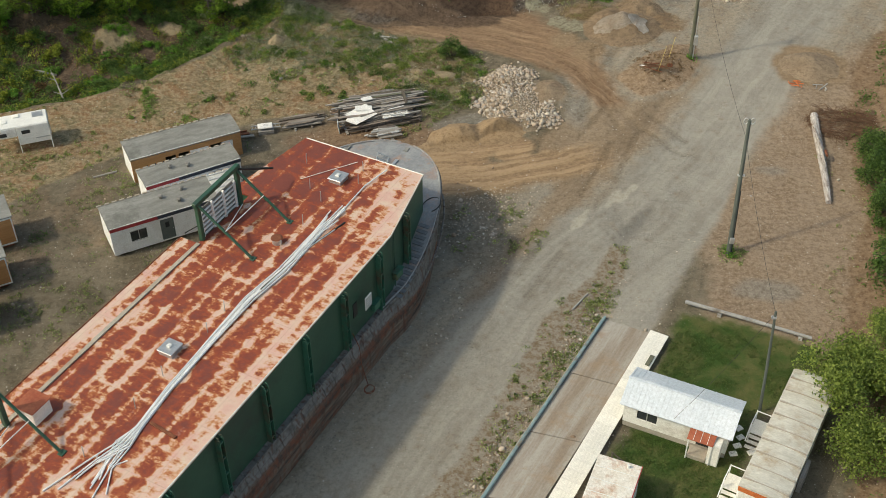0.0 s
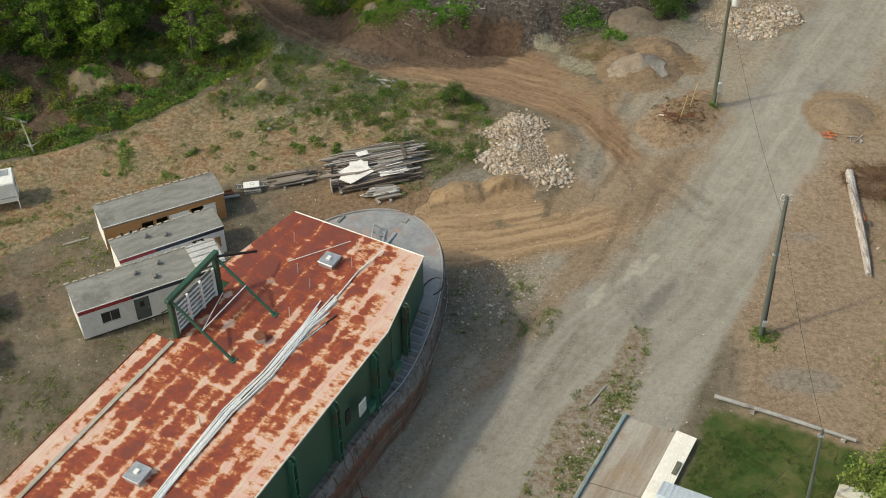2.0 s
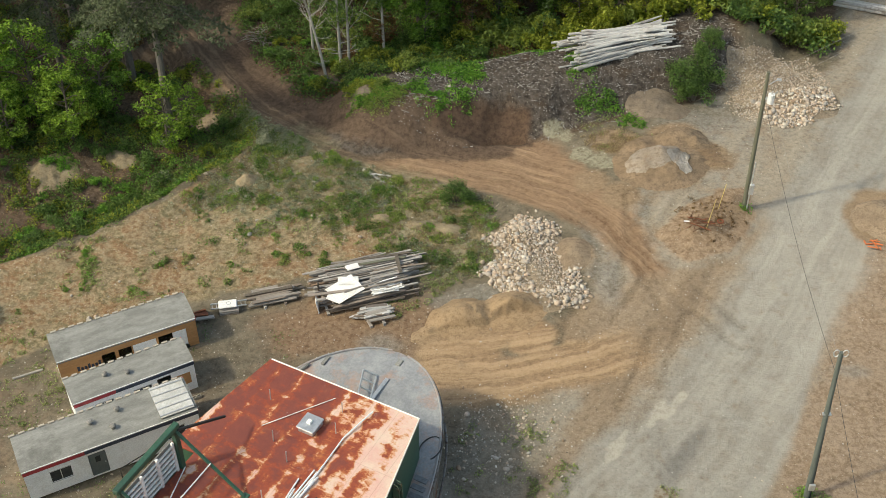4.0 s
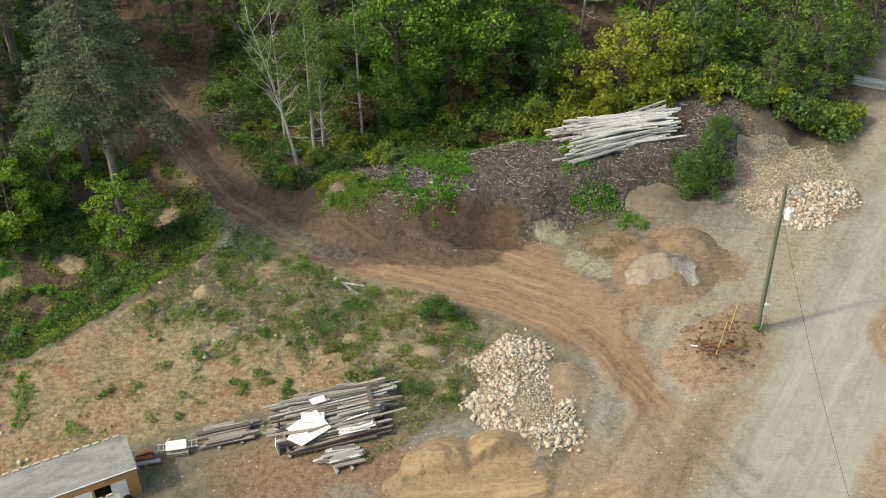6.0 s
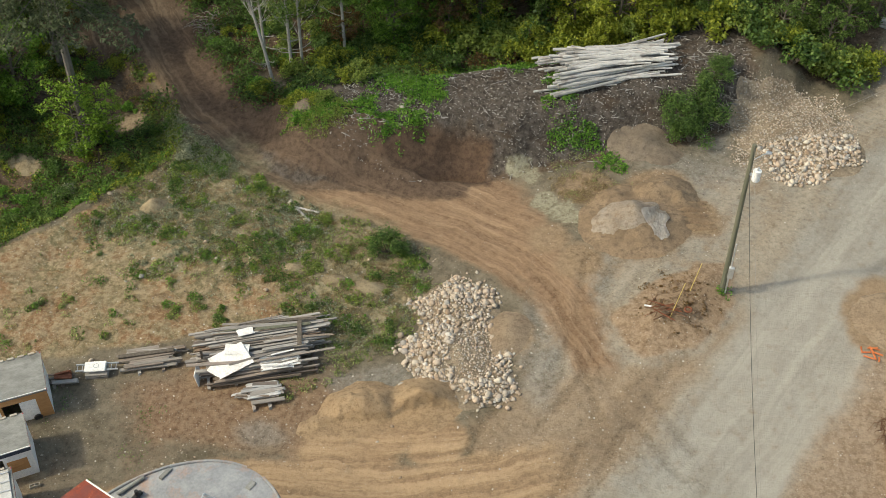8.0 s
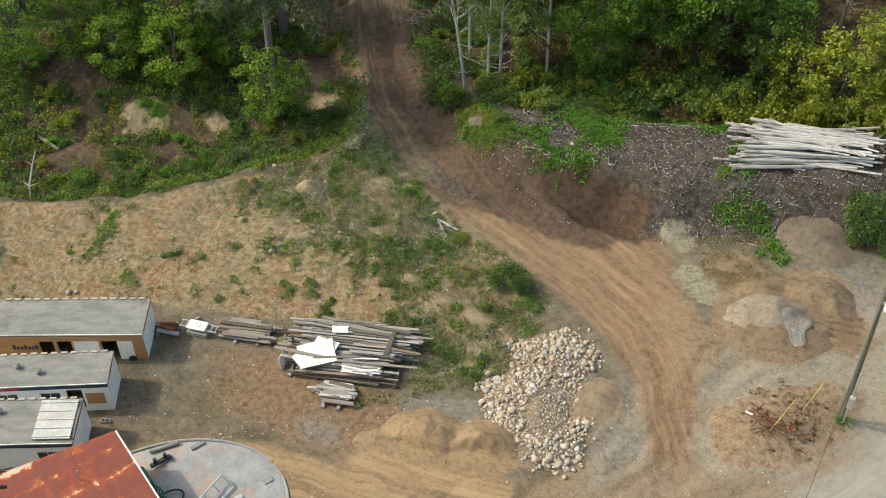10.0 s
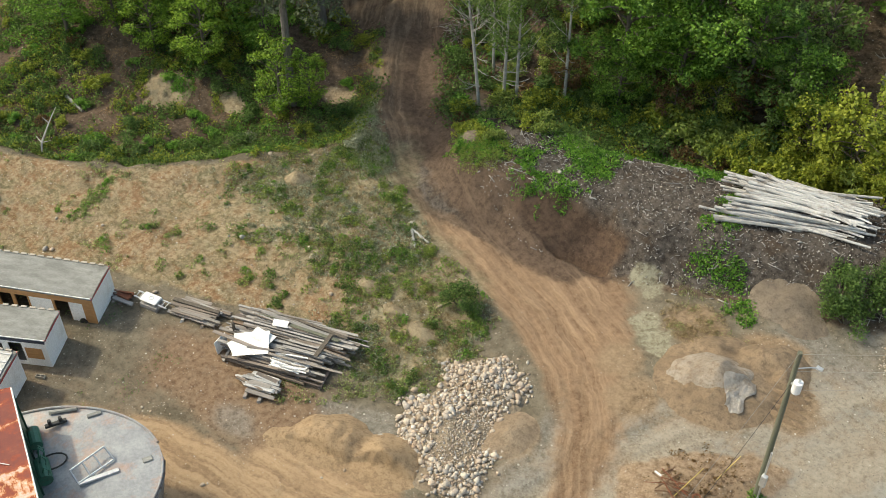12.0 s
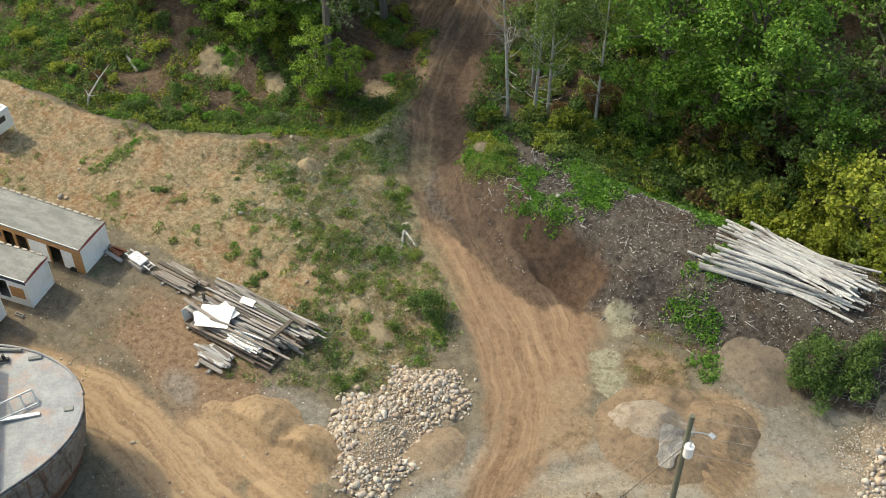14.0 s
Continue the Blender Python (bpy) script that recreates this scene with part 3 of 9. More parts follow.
    spill = np.minimum.reduce([np.hypot(x - a, y - b) - r for a, b, r in ((-6.0, 33.8, 3.4), (-4.2, 36.9, 2.4), (-1.8, 35.0, 1.8), (-13.7, 22.6, 1.5), (-9.8, 37.2, 1.7), (-9.6, 29.6, 1.3), (-11.9, 31.8, 1.3), (11.4, 27.4, 3.2))])
    layers["spill"] = smooth(1.1, -0.3, spill + wob * 0.5)
    dune = np.minimum.reduce([np.hypot(x - a, y - b) - r for a, b, r in ((-21.5, 14.6, 1.5), (-18.2, 15.3, 1.5), (-23.4, 13.2, 0.9), (-19.8, 13.2, 1.2), (-20.6, 12.0, 1.6), (-17.0, 13.4, 1.6), (-23.0, 11.6, 1.4))])
    layers["sand"] = np.clip(np.maximum(layers["sand"], smooth(1.0, -0.3, dune + wob * 0.4)), 0, 1)
    # ellipse of darker grey-brown ground off the hulk's bow
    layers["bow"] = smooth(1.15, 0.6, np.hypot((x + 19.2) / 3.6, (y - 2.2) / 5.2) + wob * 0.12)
    along_road = [((x - a) * 0.5 + (y - b) * 0.866, (x - a) * 0.866 - (y - b) * 0.5) for a, b in ((-8.5, 6.6), (-7.2, 7.6), (-11.4, 3.6))]
    layers["scrape"] = smooth(1.1, 0.6, np.minimum.reduce([np.hypot(u / 1.7, v / 0.5) for u, v in along_road]) + (mottled(x, y, 0.9, 80) - 0.5) * 1.6)
    layers["tan"] = smooth(-3.5, 0.5, x + wob - 0.2 * y * (y < 0)) * smooth(36, 28, y) * smooth(-13, -9, y + 0.4 * x + 0.3 * wob)
    layers["hummock"] = smooth(2.6, 1.0, np.hypot(x + 2.2, (y - 26.4) * 1.05) + wob * 0.9)
    grey = np.minimum.reduce([np.hypot((x - a) / p, (y - b) / q) for a, b, p, q in ((-12.0, 24.3, 1.0, 1.9), (-11.0, 19.6, 1.1, 2.6), (-2.2, 40.0, 3.4, 1.8), (-0.6, 44.2, 1.8, 3.4), (-22.4, 17.2, 1.9, 0.8), (-20.6, 18.2, 1.5, 1.0), (-27.5, 12.6, 1.5, 1.0), (5.0, 11.0, 1.6, 0.9), (-8.6, 3.5, 0.8, 3.0), (2.0, -4.2, 2.2, 1.0))])
    layers["grey"] = smooth(1.6, 0.4, grey + wob * 0.4)
    layers["stony"] = np.clip(1 - 0.8 * layers["worn"] - 0.8 * layers["sand"] - layers["lawn"] - 0.6 * layers["orange"] - 0.4 * layers["tan"] + 0.15, 0.05, 1)
    layers["verge"] = smooth(-0.6, 0.9, inside(x, y, VERGE) + wob * 0.35)
    layers["cut"] = smooth(-0.5, 0.6, inside(x, y, CUT) + wob * 0.5)
    layers["stony"] *= 1 - 0.9 * np.maximum.reduce([layers["cut"], layers["earth"], layers["trackdark"], 0.7 * layers["orange"]])
    layers["bark"] = smooth(7.4, 5.4, berm + wob * 0.5) * smooth(4, 0, x)
    layers["stain"] = smooth(1.3, 0.3, np.hypot(((x + 6.8) * 0.55 + (y - 3.6) * 0.83) * 0.3, (x + 6.8) * 0.83 - (y - 3.6) * 0.55) + wob * 0.3) * 0.8
    bare = np.minimum.reduce([np.hypot(x - a, (y - b) * 1.2) / r for a, b, r in ((-57.7, 31.9, 1.5), (-46.6, 41.4, 1.7), (-52.2, 34.6, 1.1), (-24.2, 26.6, 0.9), (-25.6, 29.8, 0.7), (-27.6, 26.8, 0.8), (-30.2, 28.6, 0.6), (-36.4, 31.4, 0.7))])
    layers["bare"] = smooth(1.2, 0.6, bare + wob * 0.25)
    for tag, line in (("track", TRACK), ("road", ROAD), ("sandway", SANDWAY)):
        layers[tag + "_across"], layers[tag + "_along"] = course(x, y, line)
    for key, v in layers.items():
        at = me.attributes.new("w_" + key, "FLOAT", "POINT")
        at.data.foreach_set("value", v.astype(np.float32))
    return me


def ground_material():
    m, nt, bs = nodes_of("ground_soils")

    def weight(key, sharp=0.22):
        a = nt.nodes.new("ShaderNodeAttribute")
        a.attribute_name = "w_" + key
        v = maths(nt, "ADD", a.outputs["Fac"], maths(nt, "MULTIPLY", maths(nt, "SUBTRACT", mid, 0.5), 0.9))
        r = nt.nodes.new("ShaderNodeMapRange")
        r.interpolation_type = "SMOOTHSTEP"
        r.inputs[1].default_value, r.inputs[2].default_value = 0.5 - sharp, 0.5 + sharp
        link(nt, v, r.inputs[0])
        return r.outputs[0]

    mid = noise_node(nt, 1.1, 6, 0.7)
    wide = noise_node(nt, 0.16, 4, 0.6)
    grain = noise_node(nt, 7.0, 6, 0.8)
    tc = nt.nodes.new("ShaderNodeTexCoord")
    two = lambda a, b, f=wide, lo=0.38, hi=0.62: mix(nt, ramp(nt, f, [(lo, (0, 0, 0)), (hi, (1, 1, 1))]), a, b)
    def lines(tag, fine, long, detail=4):
        """Noise drawn out along a way."""
        q = []
        for k, f in (("_across", fine), ("_along", long)):
            at = nt.nodes.new("ShaderNodeAttribute")
            at.attribute_name = "w_" + tag + k
            q.append(maths(nt, "MULTIPLY", maths(nt, "ADD", at.outputs["Fac"], maths(nt, "MULTIPLY", maths(nt, "ADD", wide, maths(nt, "MULTIPLY", mid, 0.35)), 1.6 if k == "_across" else 0.0)), f))
        v = nt.nodes.new("ShaderNodeCombineXYZ")
        link(nt, q[0], v.inputs[0])
        link(nt, q[1], v.inputs[1])
        n = nt.nodes.new("ShaderNodeTexNoise")
        n.inputs["Scale"].default_value, n.inputs["Detail"].default_value, n.inputs["Roughness"].default_value = 1.0, detail, 0.62
        link(nt, v.outputs[0], n.inputs["Vector"])
        return n.outputs["Fac"]

    patchy = noise_node(nt, 0.42, 6, 0.72)
    crisp = noise_node(nt, 2.3, 9, 0.78)
    t_lines, r_lines, s_lines = lines("track", 2.2, 0.12, 8), lines("road", 0.55, 0.035, 8), lines("sandway", 1.3, 0.07, 7)
    t_fine, r_fine = lines("track", 6.0, 0.3, 4), lines("road", 2.6, 0.05, 4)
    col = two((0.155, 0.132, 0.094), (0.245, 0.208, 0.156), patchy, 0.4, 0.6)
    col = mix(nt, weight("red", 0.45), col, two((0.225, 0.142, 0.09), (0.315, 0.22, 0.146), crisp, 0.4, 0.6))
    col = mix(nt, weight("tan", 0.5), col, two(two((0.285, 0.205, 0.14), (0.345, 0.26, 0.188), patchy, 0.42, 0.58), (0.4, 0.305, 0.222), crisp, 0.44, 0.62))
    col = mix(nt, weight("bank"), col, two((0.21, 0.135, 0.085), (0.31, 0.22, 0.145), crisp, 0.4, 0.6))
    col = mix(nt, weight("gravel", 0.45), col, two(two((0.32, 0.252, 0.186), (0.315, 0.292, 0.25), patchy, 0.42, 0.58), (0.41, 0.355, 0.282), r_lines, 0.38, 0.62))
    col = mix(nt, maths(nt, "MULTIPLY", weight("roadside", 0.4), 0.8), col, two((0.27, 0.195, 0.13), (0.36, 0.265, 0.18), r_lines, 0.4, 0.6))
    col = mix(nt, weight("worn", 0.5), col, two(two((0.315, 0.29, 0.25), (0.385, 0.364, 0.322), patchy, 0.4, 0.62), (0.43, 0.405, 0.355), r_lines, 0.42, 0.66))
    col = mix(nt, maths(nt, "MULTIPLY", weight("worn", 0.5), 0.3), col, ramp(nt, r_fine, [(0.4, (0.72, 0.71, 0.69)), (0.55, (1, 1, 1))]), "MULTIPLY")
    col = mix(nt, maths(nt, "MULTIPLY", weight("grey", 0.5), 0.6), col, two((0.24, 0.225, 0.2), (0.33, 0.315, 0.28), crisp, 0.4, 0.6))
    col = mix(nt, maths(nt, "MULTIPLY", weight("scrape", 0.3), 0.7), col, (0.5, 0.46, 0.39))
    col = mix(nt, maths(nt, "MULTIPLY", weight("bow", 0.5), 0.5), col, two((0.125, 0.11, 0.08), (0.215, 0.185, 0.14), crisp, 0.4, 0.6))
    col = mix(nt, maths(nt, "MULTIPLY", weight("stain", 0.5), 0.75), col, (0.17, 0.16, 0.148))
    col = mix(nt, weight("grass"), col, two(two(two((0.305, 0.182, 0.102), (0.225, 0.19, 0.11), patchy, 0.46, 0.54), (0.305, 0.238, 0.155), noise_node(nt, 0.9, 7, 0.75), 0.5, 0.6), (0.41, 0.322, 0.208), crisp, 0.46, 0.6))
    col = mix(nt, maths(nt, "MULTIPLY", weight("straw", 0.3), 0.5), col, two((0.31, 0.235, 0.145), (0.39, 0.31, 0.2), crisp))
    col = mix(nt, weight("orange", 0.5), col, two(two((0.225, 0.145, 0.092), (0.3, 0.2, 0.13), crisp, 0.4, 0.6), two((0.385, 0.265, 0.172), (0.31, 0.208, 0.135), patchy, 0.4, 0.6), t_lines, 0.43, 0.6))
    col = mix(nt, maths(nt, "MULTIPLY", weight("orange", 0.5), 0.4), col, ramp(nt, t_fine, [(0.36, (0.55, 0.5, 0.46)), (0.52, (1, 1, 1))]), "MULTIPLY")
    col = mix(nt, weight("sand", 0.5), col, two(two((0.27, 0.18, 0.11), (0.36, 0.245, 0.152), crisp, 0.4, 0.6), (0.47, 0.33, 0.205), s_lines, 0.42, 0.56))
    col = mix(nt, weight("spill", 0.5), col, two((0.26, 0.185, 0.12), (0.35, 0.255, 0.168), crisp, 0.38, 0.62))
    col = mix(nt, weight("soil"), col, two((0.1, 0.07, 0.05), (0.19, 0.138, 0.1), crisp, 0.4, 0.62))
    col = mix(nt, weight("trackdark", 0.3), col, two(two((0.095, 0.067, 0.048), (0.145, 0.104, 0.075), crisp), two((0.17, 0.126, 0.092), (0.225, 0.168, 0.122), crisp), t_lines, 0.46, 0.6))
    col = mix(nt, weight("bark"), col, two(two((0.05, 0.041, 0.035), (0.145, 0.125, 0.11), crisp, 0.4, 0.6), (0.085, 0.062, 0.046), patchy, 0.54, 0.64))
    col = mix(nt, maths(nt, "MULTIPLY", weight("earth", 0.4), 0.95), col, two(two((0.082, 0.056, 0.041), (0.145, 0.102, 0.075), crisp, 0.4, 0.6), (0.17, 0.12, 0.085), t_lines, 0.55, 0.68))
    col = mix(nt, weight("cut", 0.45), col, two((0.07, 0.046, 0.033), (0.13, 0.086, 0.062), crisp, 0.38, 0.62))
    col = mix(nt, weight("bare", 0.3), col, two((0.27, 0.205, 0.14), (0.4, 0.315, 0.215), crisp))
    col = mix(nt, weight("clay", 0.35), col, two((0.25, 0.22, 0.155), (0.36, 0.34, 0.25), crisp, 0.4, 0.58))
    col = mix(nt, maths(nt, "MULTIPLY", weight("tyre", 0.35), 0.45), col, ramp(nt, grain, [(0.4, (0.45, 0.42, 0.38)), (0.6, (0.85, 0.84, 0.82))]), "MULTIPLY")
    col = mix(nt, weight("hump", 0.35), col, two((0.29, 0.2, 0.132), (0.385, 0.285, 0.198), crisp, 0.4, 0.6))
    col = mix(nt, weight("hummock", 0.5), col, two((0.15, 0.098, 0.064), (0.31, 0.22, 0.145), crisp, 0.4, 0.52))
    col = mix(nt, weight("verge"), col, two((0.24, 0.175, 0.115), (0.33, 0.295, 0.245), crisp, 0.42, 0.56))
    col = mix(nt, maths(nt, "MULTIPLY", weight("green", 0.4), 0.85), col, two((0.19, 0.178, 0.105), (0.33, 0.292, 0.195), crisp, 0.42, 0.58))
    col = mix(nt, weight("lawn", 0.4), col, two((0.052, 0.098, 0.024), (0.13, 0.135, 0.052), patchy, 0.42, 0.62))
    keep = nt.nodes.new("ShaderNodeAttribute")
    keep.attribute_name = "w_stony"
    coarse = maths(nt, "MULTIPLY", keep.outputs["Fac"], 0.5)
    col = mix(nt, maths(nt, "ADD", coarse, 0.1), col, ramp(nt, crisp, [(0.36, (0.55, 0.54, 0.52)), (0.52, (1, 1, 1))]), "MULTIPLY")
    col = mix(nt, maths(nt, "ADD", coarse, 0.2), col, ramp(nt, grain, [(0.28, (0.3, 0.29, 0.27)), (0.46, (0.9, 0.9, 0.9)), (0.7, (1.0, 1.0, 1.0))]), "MULTIPLY")
    speck = noise_node(nt, 3.2, 6, 0.8)
    col = mix(nt, maths(nt, "ADD", coarse, 0.08), col, ramp(nt, speck, [(0.33, (0.5, 0.48, 0.45)), (0.5, (1, 1, 1))]), "MULTIPLY")
    for scale, size, share, tint in ((1.7, 0.15, 0.8, (0.5, 0.46, 0.4)), (2.4, 0.17, 0.8, (0.62, 0.59, 0.54)), (2.0, 0.14, 0.82, (0.085, 0.07, 0.055)), (3.6, 0.17, 0.76, (0.58, 0.55, 0.5)), (7.0, 0.22, 0.66, (0.46, 0.42, 0.36)), (5.5, 0.2, 0.76, (0.09, 0.08, 0.065))):
        vr = nt.nodes.new("ShaderNodeTexVoronoi")
        vr.inputs["Scale"].default_value = scale
        link(nt, tc.outputs["Object"], vr.inputs["Vector"])
        pebble = ramp(nt, vr.outputs["Distance"], [(size * 0.5, (1, 1, 1)), (size, (0, 0, 0))])
        rare = ramp(nt, vr.outputs["Color"], [(share, (0, 0, 0)), (share + 0.05, (1, 1, 1))])
        keep = nt.nodes.new("ShaderNodeAttribute")
        keep.attribute_name = "w_stony"
        col = mix(nt, maths(nt, "MULTIPLY", mix(nt, 1.0, pebble, rare, "MULTIPLY"), keep.outputs["Fac"]), col, tint)
    link(nt, col, bs.inputs["Base Color"])
    bs.inputs["Roughness"].default_value = 0.95
    bs.inputs["Specular IOR Level"].default_value = 0.15
    bump(nt, bs, maths(nt, "ADD", maths(nt, "MULTIPLY", mid, 1.5), grain), 0.7, 0.09)
    return m


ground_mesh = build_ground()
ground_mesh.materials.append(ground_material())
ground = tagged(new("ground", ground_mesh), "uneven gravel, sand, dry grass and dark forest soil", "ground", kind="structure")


# ---- the old ferry hulk, bow along its own x axis
def ship_roof_material():
    """Pink primer worn through to rust in streaks between the plate seams."""
    m, nt, bs = nodes_of("peeling_roof_paint")
    streaks = noise_node(nt, 0.62, 5, 0.62, stretch=(0.75, 1.15, 1))
    ragged = noise_node(nt, 2.4, 7, 0.74, stretch=(1.4, 0.65, 1))
    bow = nt.nodes.new("ShaderNodeSeparateXYZ")
    tc = nt.nodes.new("ShaderNodeTexCoord")
    link(nt, tc.outputs["Object"], bow.inputs[0])
    x, y = bow.outputs[0], bow.outputs[1]
    fore = maths(nt, "MULTIPLY", maths(nt, "SMOOTH_MIN", maths(nt, "ADD", x, 14.0), 12.0, 4.0), 0.0042)
    fore = maths(nt, "MAXIMUM", fore, -0.02)

    def seam(v, pitch, width, off=0.0):
        f = maths(nt, "PINGPONG", maths(nt, "ADD", v, off + 200.0), pitch / 2)
        return maths(nt, "SUBTRACT", 1.0, maths(nt, "DIVIDE", f, width), clamp=True)

    sway = maths(nt, "MULTIPLY", maths(nt, "SUBTRACT", noise_node(nt, 0.5, 4, 0.6), 0.5), 1.3)
    yw, xw = maths(nt, "ADD", y, maths(nt, "MULTIPLY", sway, 0.5)), maths(nt, "ADD", x, sway)
    lanes = maths(nt, "ADD", maths(nt, "MULTIPLY", seam(yw, 1.6, 0.34, 0.35), 0.13), maths(nt, "MULTIPLY", seam(xw, 2.275, 0.3), 0.07))
    edge = maths(nt, "MULTIPLY", maths(nt, "SUBTRACT", 1.0, maths(nt, "MULTIPLY", maths(nt, "ADD", y, 1.4), 0.4), clamp=True), 0.12)
    v = maths(nt, "ADD", maths(nt, "MULTIPLY", streaks, 0.6), maths(nt, "MULTIPLY", ragged, 0.48))
    corner = maths(nt, "MULTIPLY", maths(nt, "MULTIPLY", maths(nt, "ADD", x, 10.0), 0.13, clamp=True), maths(nt, "MULTIPLY", maths(nt, "SUBTRACT", 4.6, y), 0.35, clamp=True))
    edge = maths(nt, "ADD", edge, maths(nt, "MULTIPLY", corner, 0.16))
    port = maths(nt, "MULTIPLY", maths(nt, "GREATER_THAN", y, 9.7), maths(nt, "MULTIPLY", maths(nt, "LESS_THAN", x, -13.9), 0.07))
    v = maths(nt, "SUBTRACT", maths(nt, "SUBTRACT", maths(nt, "SUBTRACT", maths(nt, "ADD", v, fore), lanes), edge), port)
    worn = ramp(nt, v, [(0.45, (0, 0, 0)), (0.462, (1, 1, 1))])
    halo = ramp(nt, v, [(0.395, (0, 0, 0)), (0.45, (1, 1, 1))])
    tone = noise_node(nt, 0.9, 5, 0.7)
    paint = mix(nt, ramp(nt, tone, [(0.35, (0, 0, 0)), (0.65, (1, 1, 1))]), (0.73, 0.44, 0.38), (0.76, 0.59, 0.48))
    paint = mix(nt, maths(nt, "MULTIPLY", halo, 0.85), paint, (0.6, 0.26, 0.09))
    freckle = ramp(nt, noise_node(nt, 7.0, 6, 0.8), [(0.66, (0, 0, 0)), (0.72, (0.8, 0.8, 0.8))])
    paint = mix(nt, freckle, paint, (0.46, 0.15, 0.06))
    rust = mix(nt, ramp(nt, noise_node(nt, 1.6, 6, 0.75), [(0.3, (0, 0, 0)), (0.7, (1, 1, 1))]), (0.2, 0.038, 0.026), (0.4, 0.085, 0.036))
    rust = mix(nt, ramp(nt, noise_node(nt, 0.8, 6, 0.75, stretch=(1, 1.3, 1)), [(0.57, (0, 0, 0)), (0.68, (0.75, 0.75, 0.75))]), rust, (0.52, 0.18, 0.06))
    rust = mix(nt, ramp(nt, v, [(0.462, (0.85, 0.85, 0.85)), (0.5, (0, 0, 0))]), rust, (0.5, 0.15, 0.052))
    rust = mix(nt, ramp(nt, maths(nt, "ADD", v, maths(nt, "MULTIPLY", tone, 0.2)), [(0.64, (0, 0, 0)), (0.7, (0.7, 0.7, 0.7))]), rust, (0.19, 0.055, 0.046))
    col = mix(nt, worn, paint, rust)
    for scale, lo, tint in ((1.1, 0.6, (0.33, 0.12, 0.07)), (0.7, 0.62, (0.62, 0.5, 0.44))):
        col = mix(nt, ramp(nt, noise_node(nt, scale, 7, 0.8), [(lo, (0, 0, 0)), (lo + 0.14, (0.55, 0.55, 0.55))]), col, tint)
    line = maths(nt, "ADD", seam(y, 1.6, 0.02, 0.35), seam(x, 4.55, 0.02), clamp=True)
    col = mix(nt, maths(nt, "MULTIPLY", line, 0.4), col, (0.2, 0.09, 0.05))
    grain = noise_node(nt, 16, 3, 0.7)
    col = mix(nt, 0.4, col, ramp(nt, grain, [(0.3, (0.6, 0.6, 0.6)), (0.7, (1, 1, 1))]), "MULTIPLY")
    link(nt, col, bs.inputs["Base Color"])
    bs.inputs["Roughness"].default_value = 0.75
    bump(nt, bs, maths(nt, "ADD", v, maths(nt, "MULTIPLY", line, 0.4)), 0.25, 0.03)
    return m


ROOF_Z, MID, AFT = 7.2, 4.95, -58.0
ship = thing("ferry_hulk", pose(-23.72, -1.75, 0, 0, 0, 65.0), "beached green steel ferry hulk with a rusting, peeling roof", "ship")


def deck_z(x):
    return 2.0 + 2.3 * float(smooth(-9, 4, x))


def hull_half(x):
    if x > -6:
        return 7.0 * math.sqrt(max(0.0, 1 - ((x + 6) / 12.5) ** 2))
    return 7.0 - 0.35 * float(smooth(-6, -9, x))


def build_hull():
    bm = bmesh.new()
    stations = [AFT, -45, -35, -25, -18, -13, -9, -7, -5, -3, -1, 1, 2.5, 3.8, 4.8, 5.6, 6.1, 6.4, 6.5]
    rows = []
    for x in stations:
        h, dz = max(hull_half(x), 0.05), deck_z(x)
        keel = -1.2 + 1.6 * float(smooth(1, 6.5, x))
        row = []
        for k, (f, z) in enumerate(((0.93, keel - 0.6), (0.955, keel + 0.5), (0.98, (keel + dz) / 2), (1.0, dz - 0.32), (1.0, dz))):
            xx = x if f == 1.0 else x - (1 - f) * 14 * float(smooth(0, 6, x))
            out = f + (1.08 - f) * float(smooth(1, -8, x)) if k < 3 else f
            row.append((xx, out * h, z))
        rows.append(row)
    for sgn in (1, -1):
        vs = [[bm.verts.new((x, MID + sgn * h, z)) for x, h, z in row] for row in rows]
        for a, b in zip(vs[:-1], vs[1:]):
            for k in range(4):
                q = (a[k], b[k], b[k + 1], a[k + 1])
                bm.faces.new(q if sgn < 0 else q[::-1])
    bmesh.ops.remove_doubles(bm, verts=bm.verts, dist=0.12)
    return bm


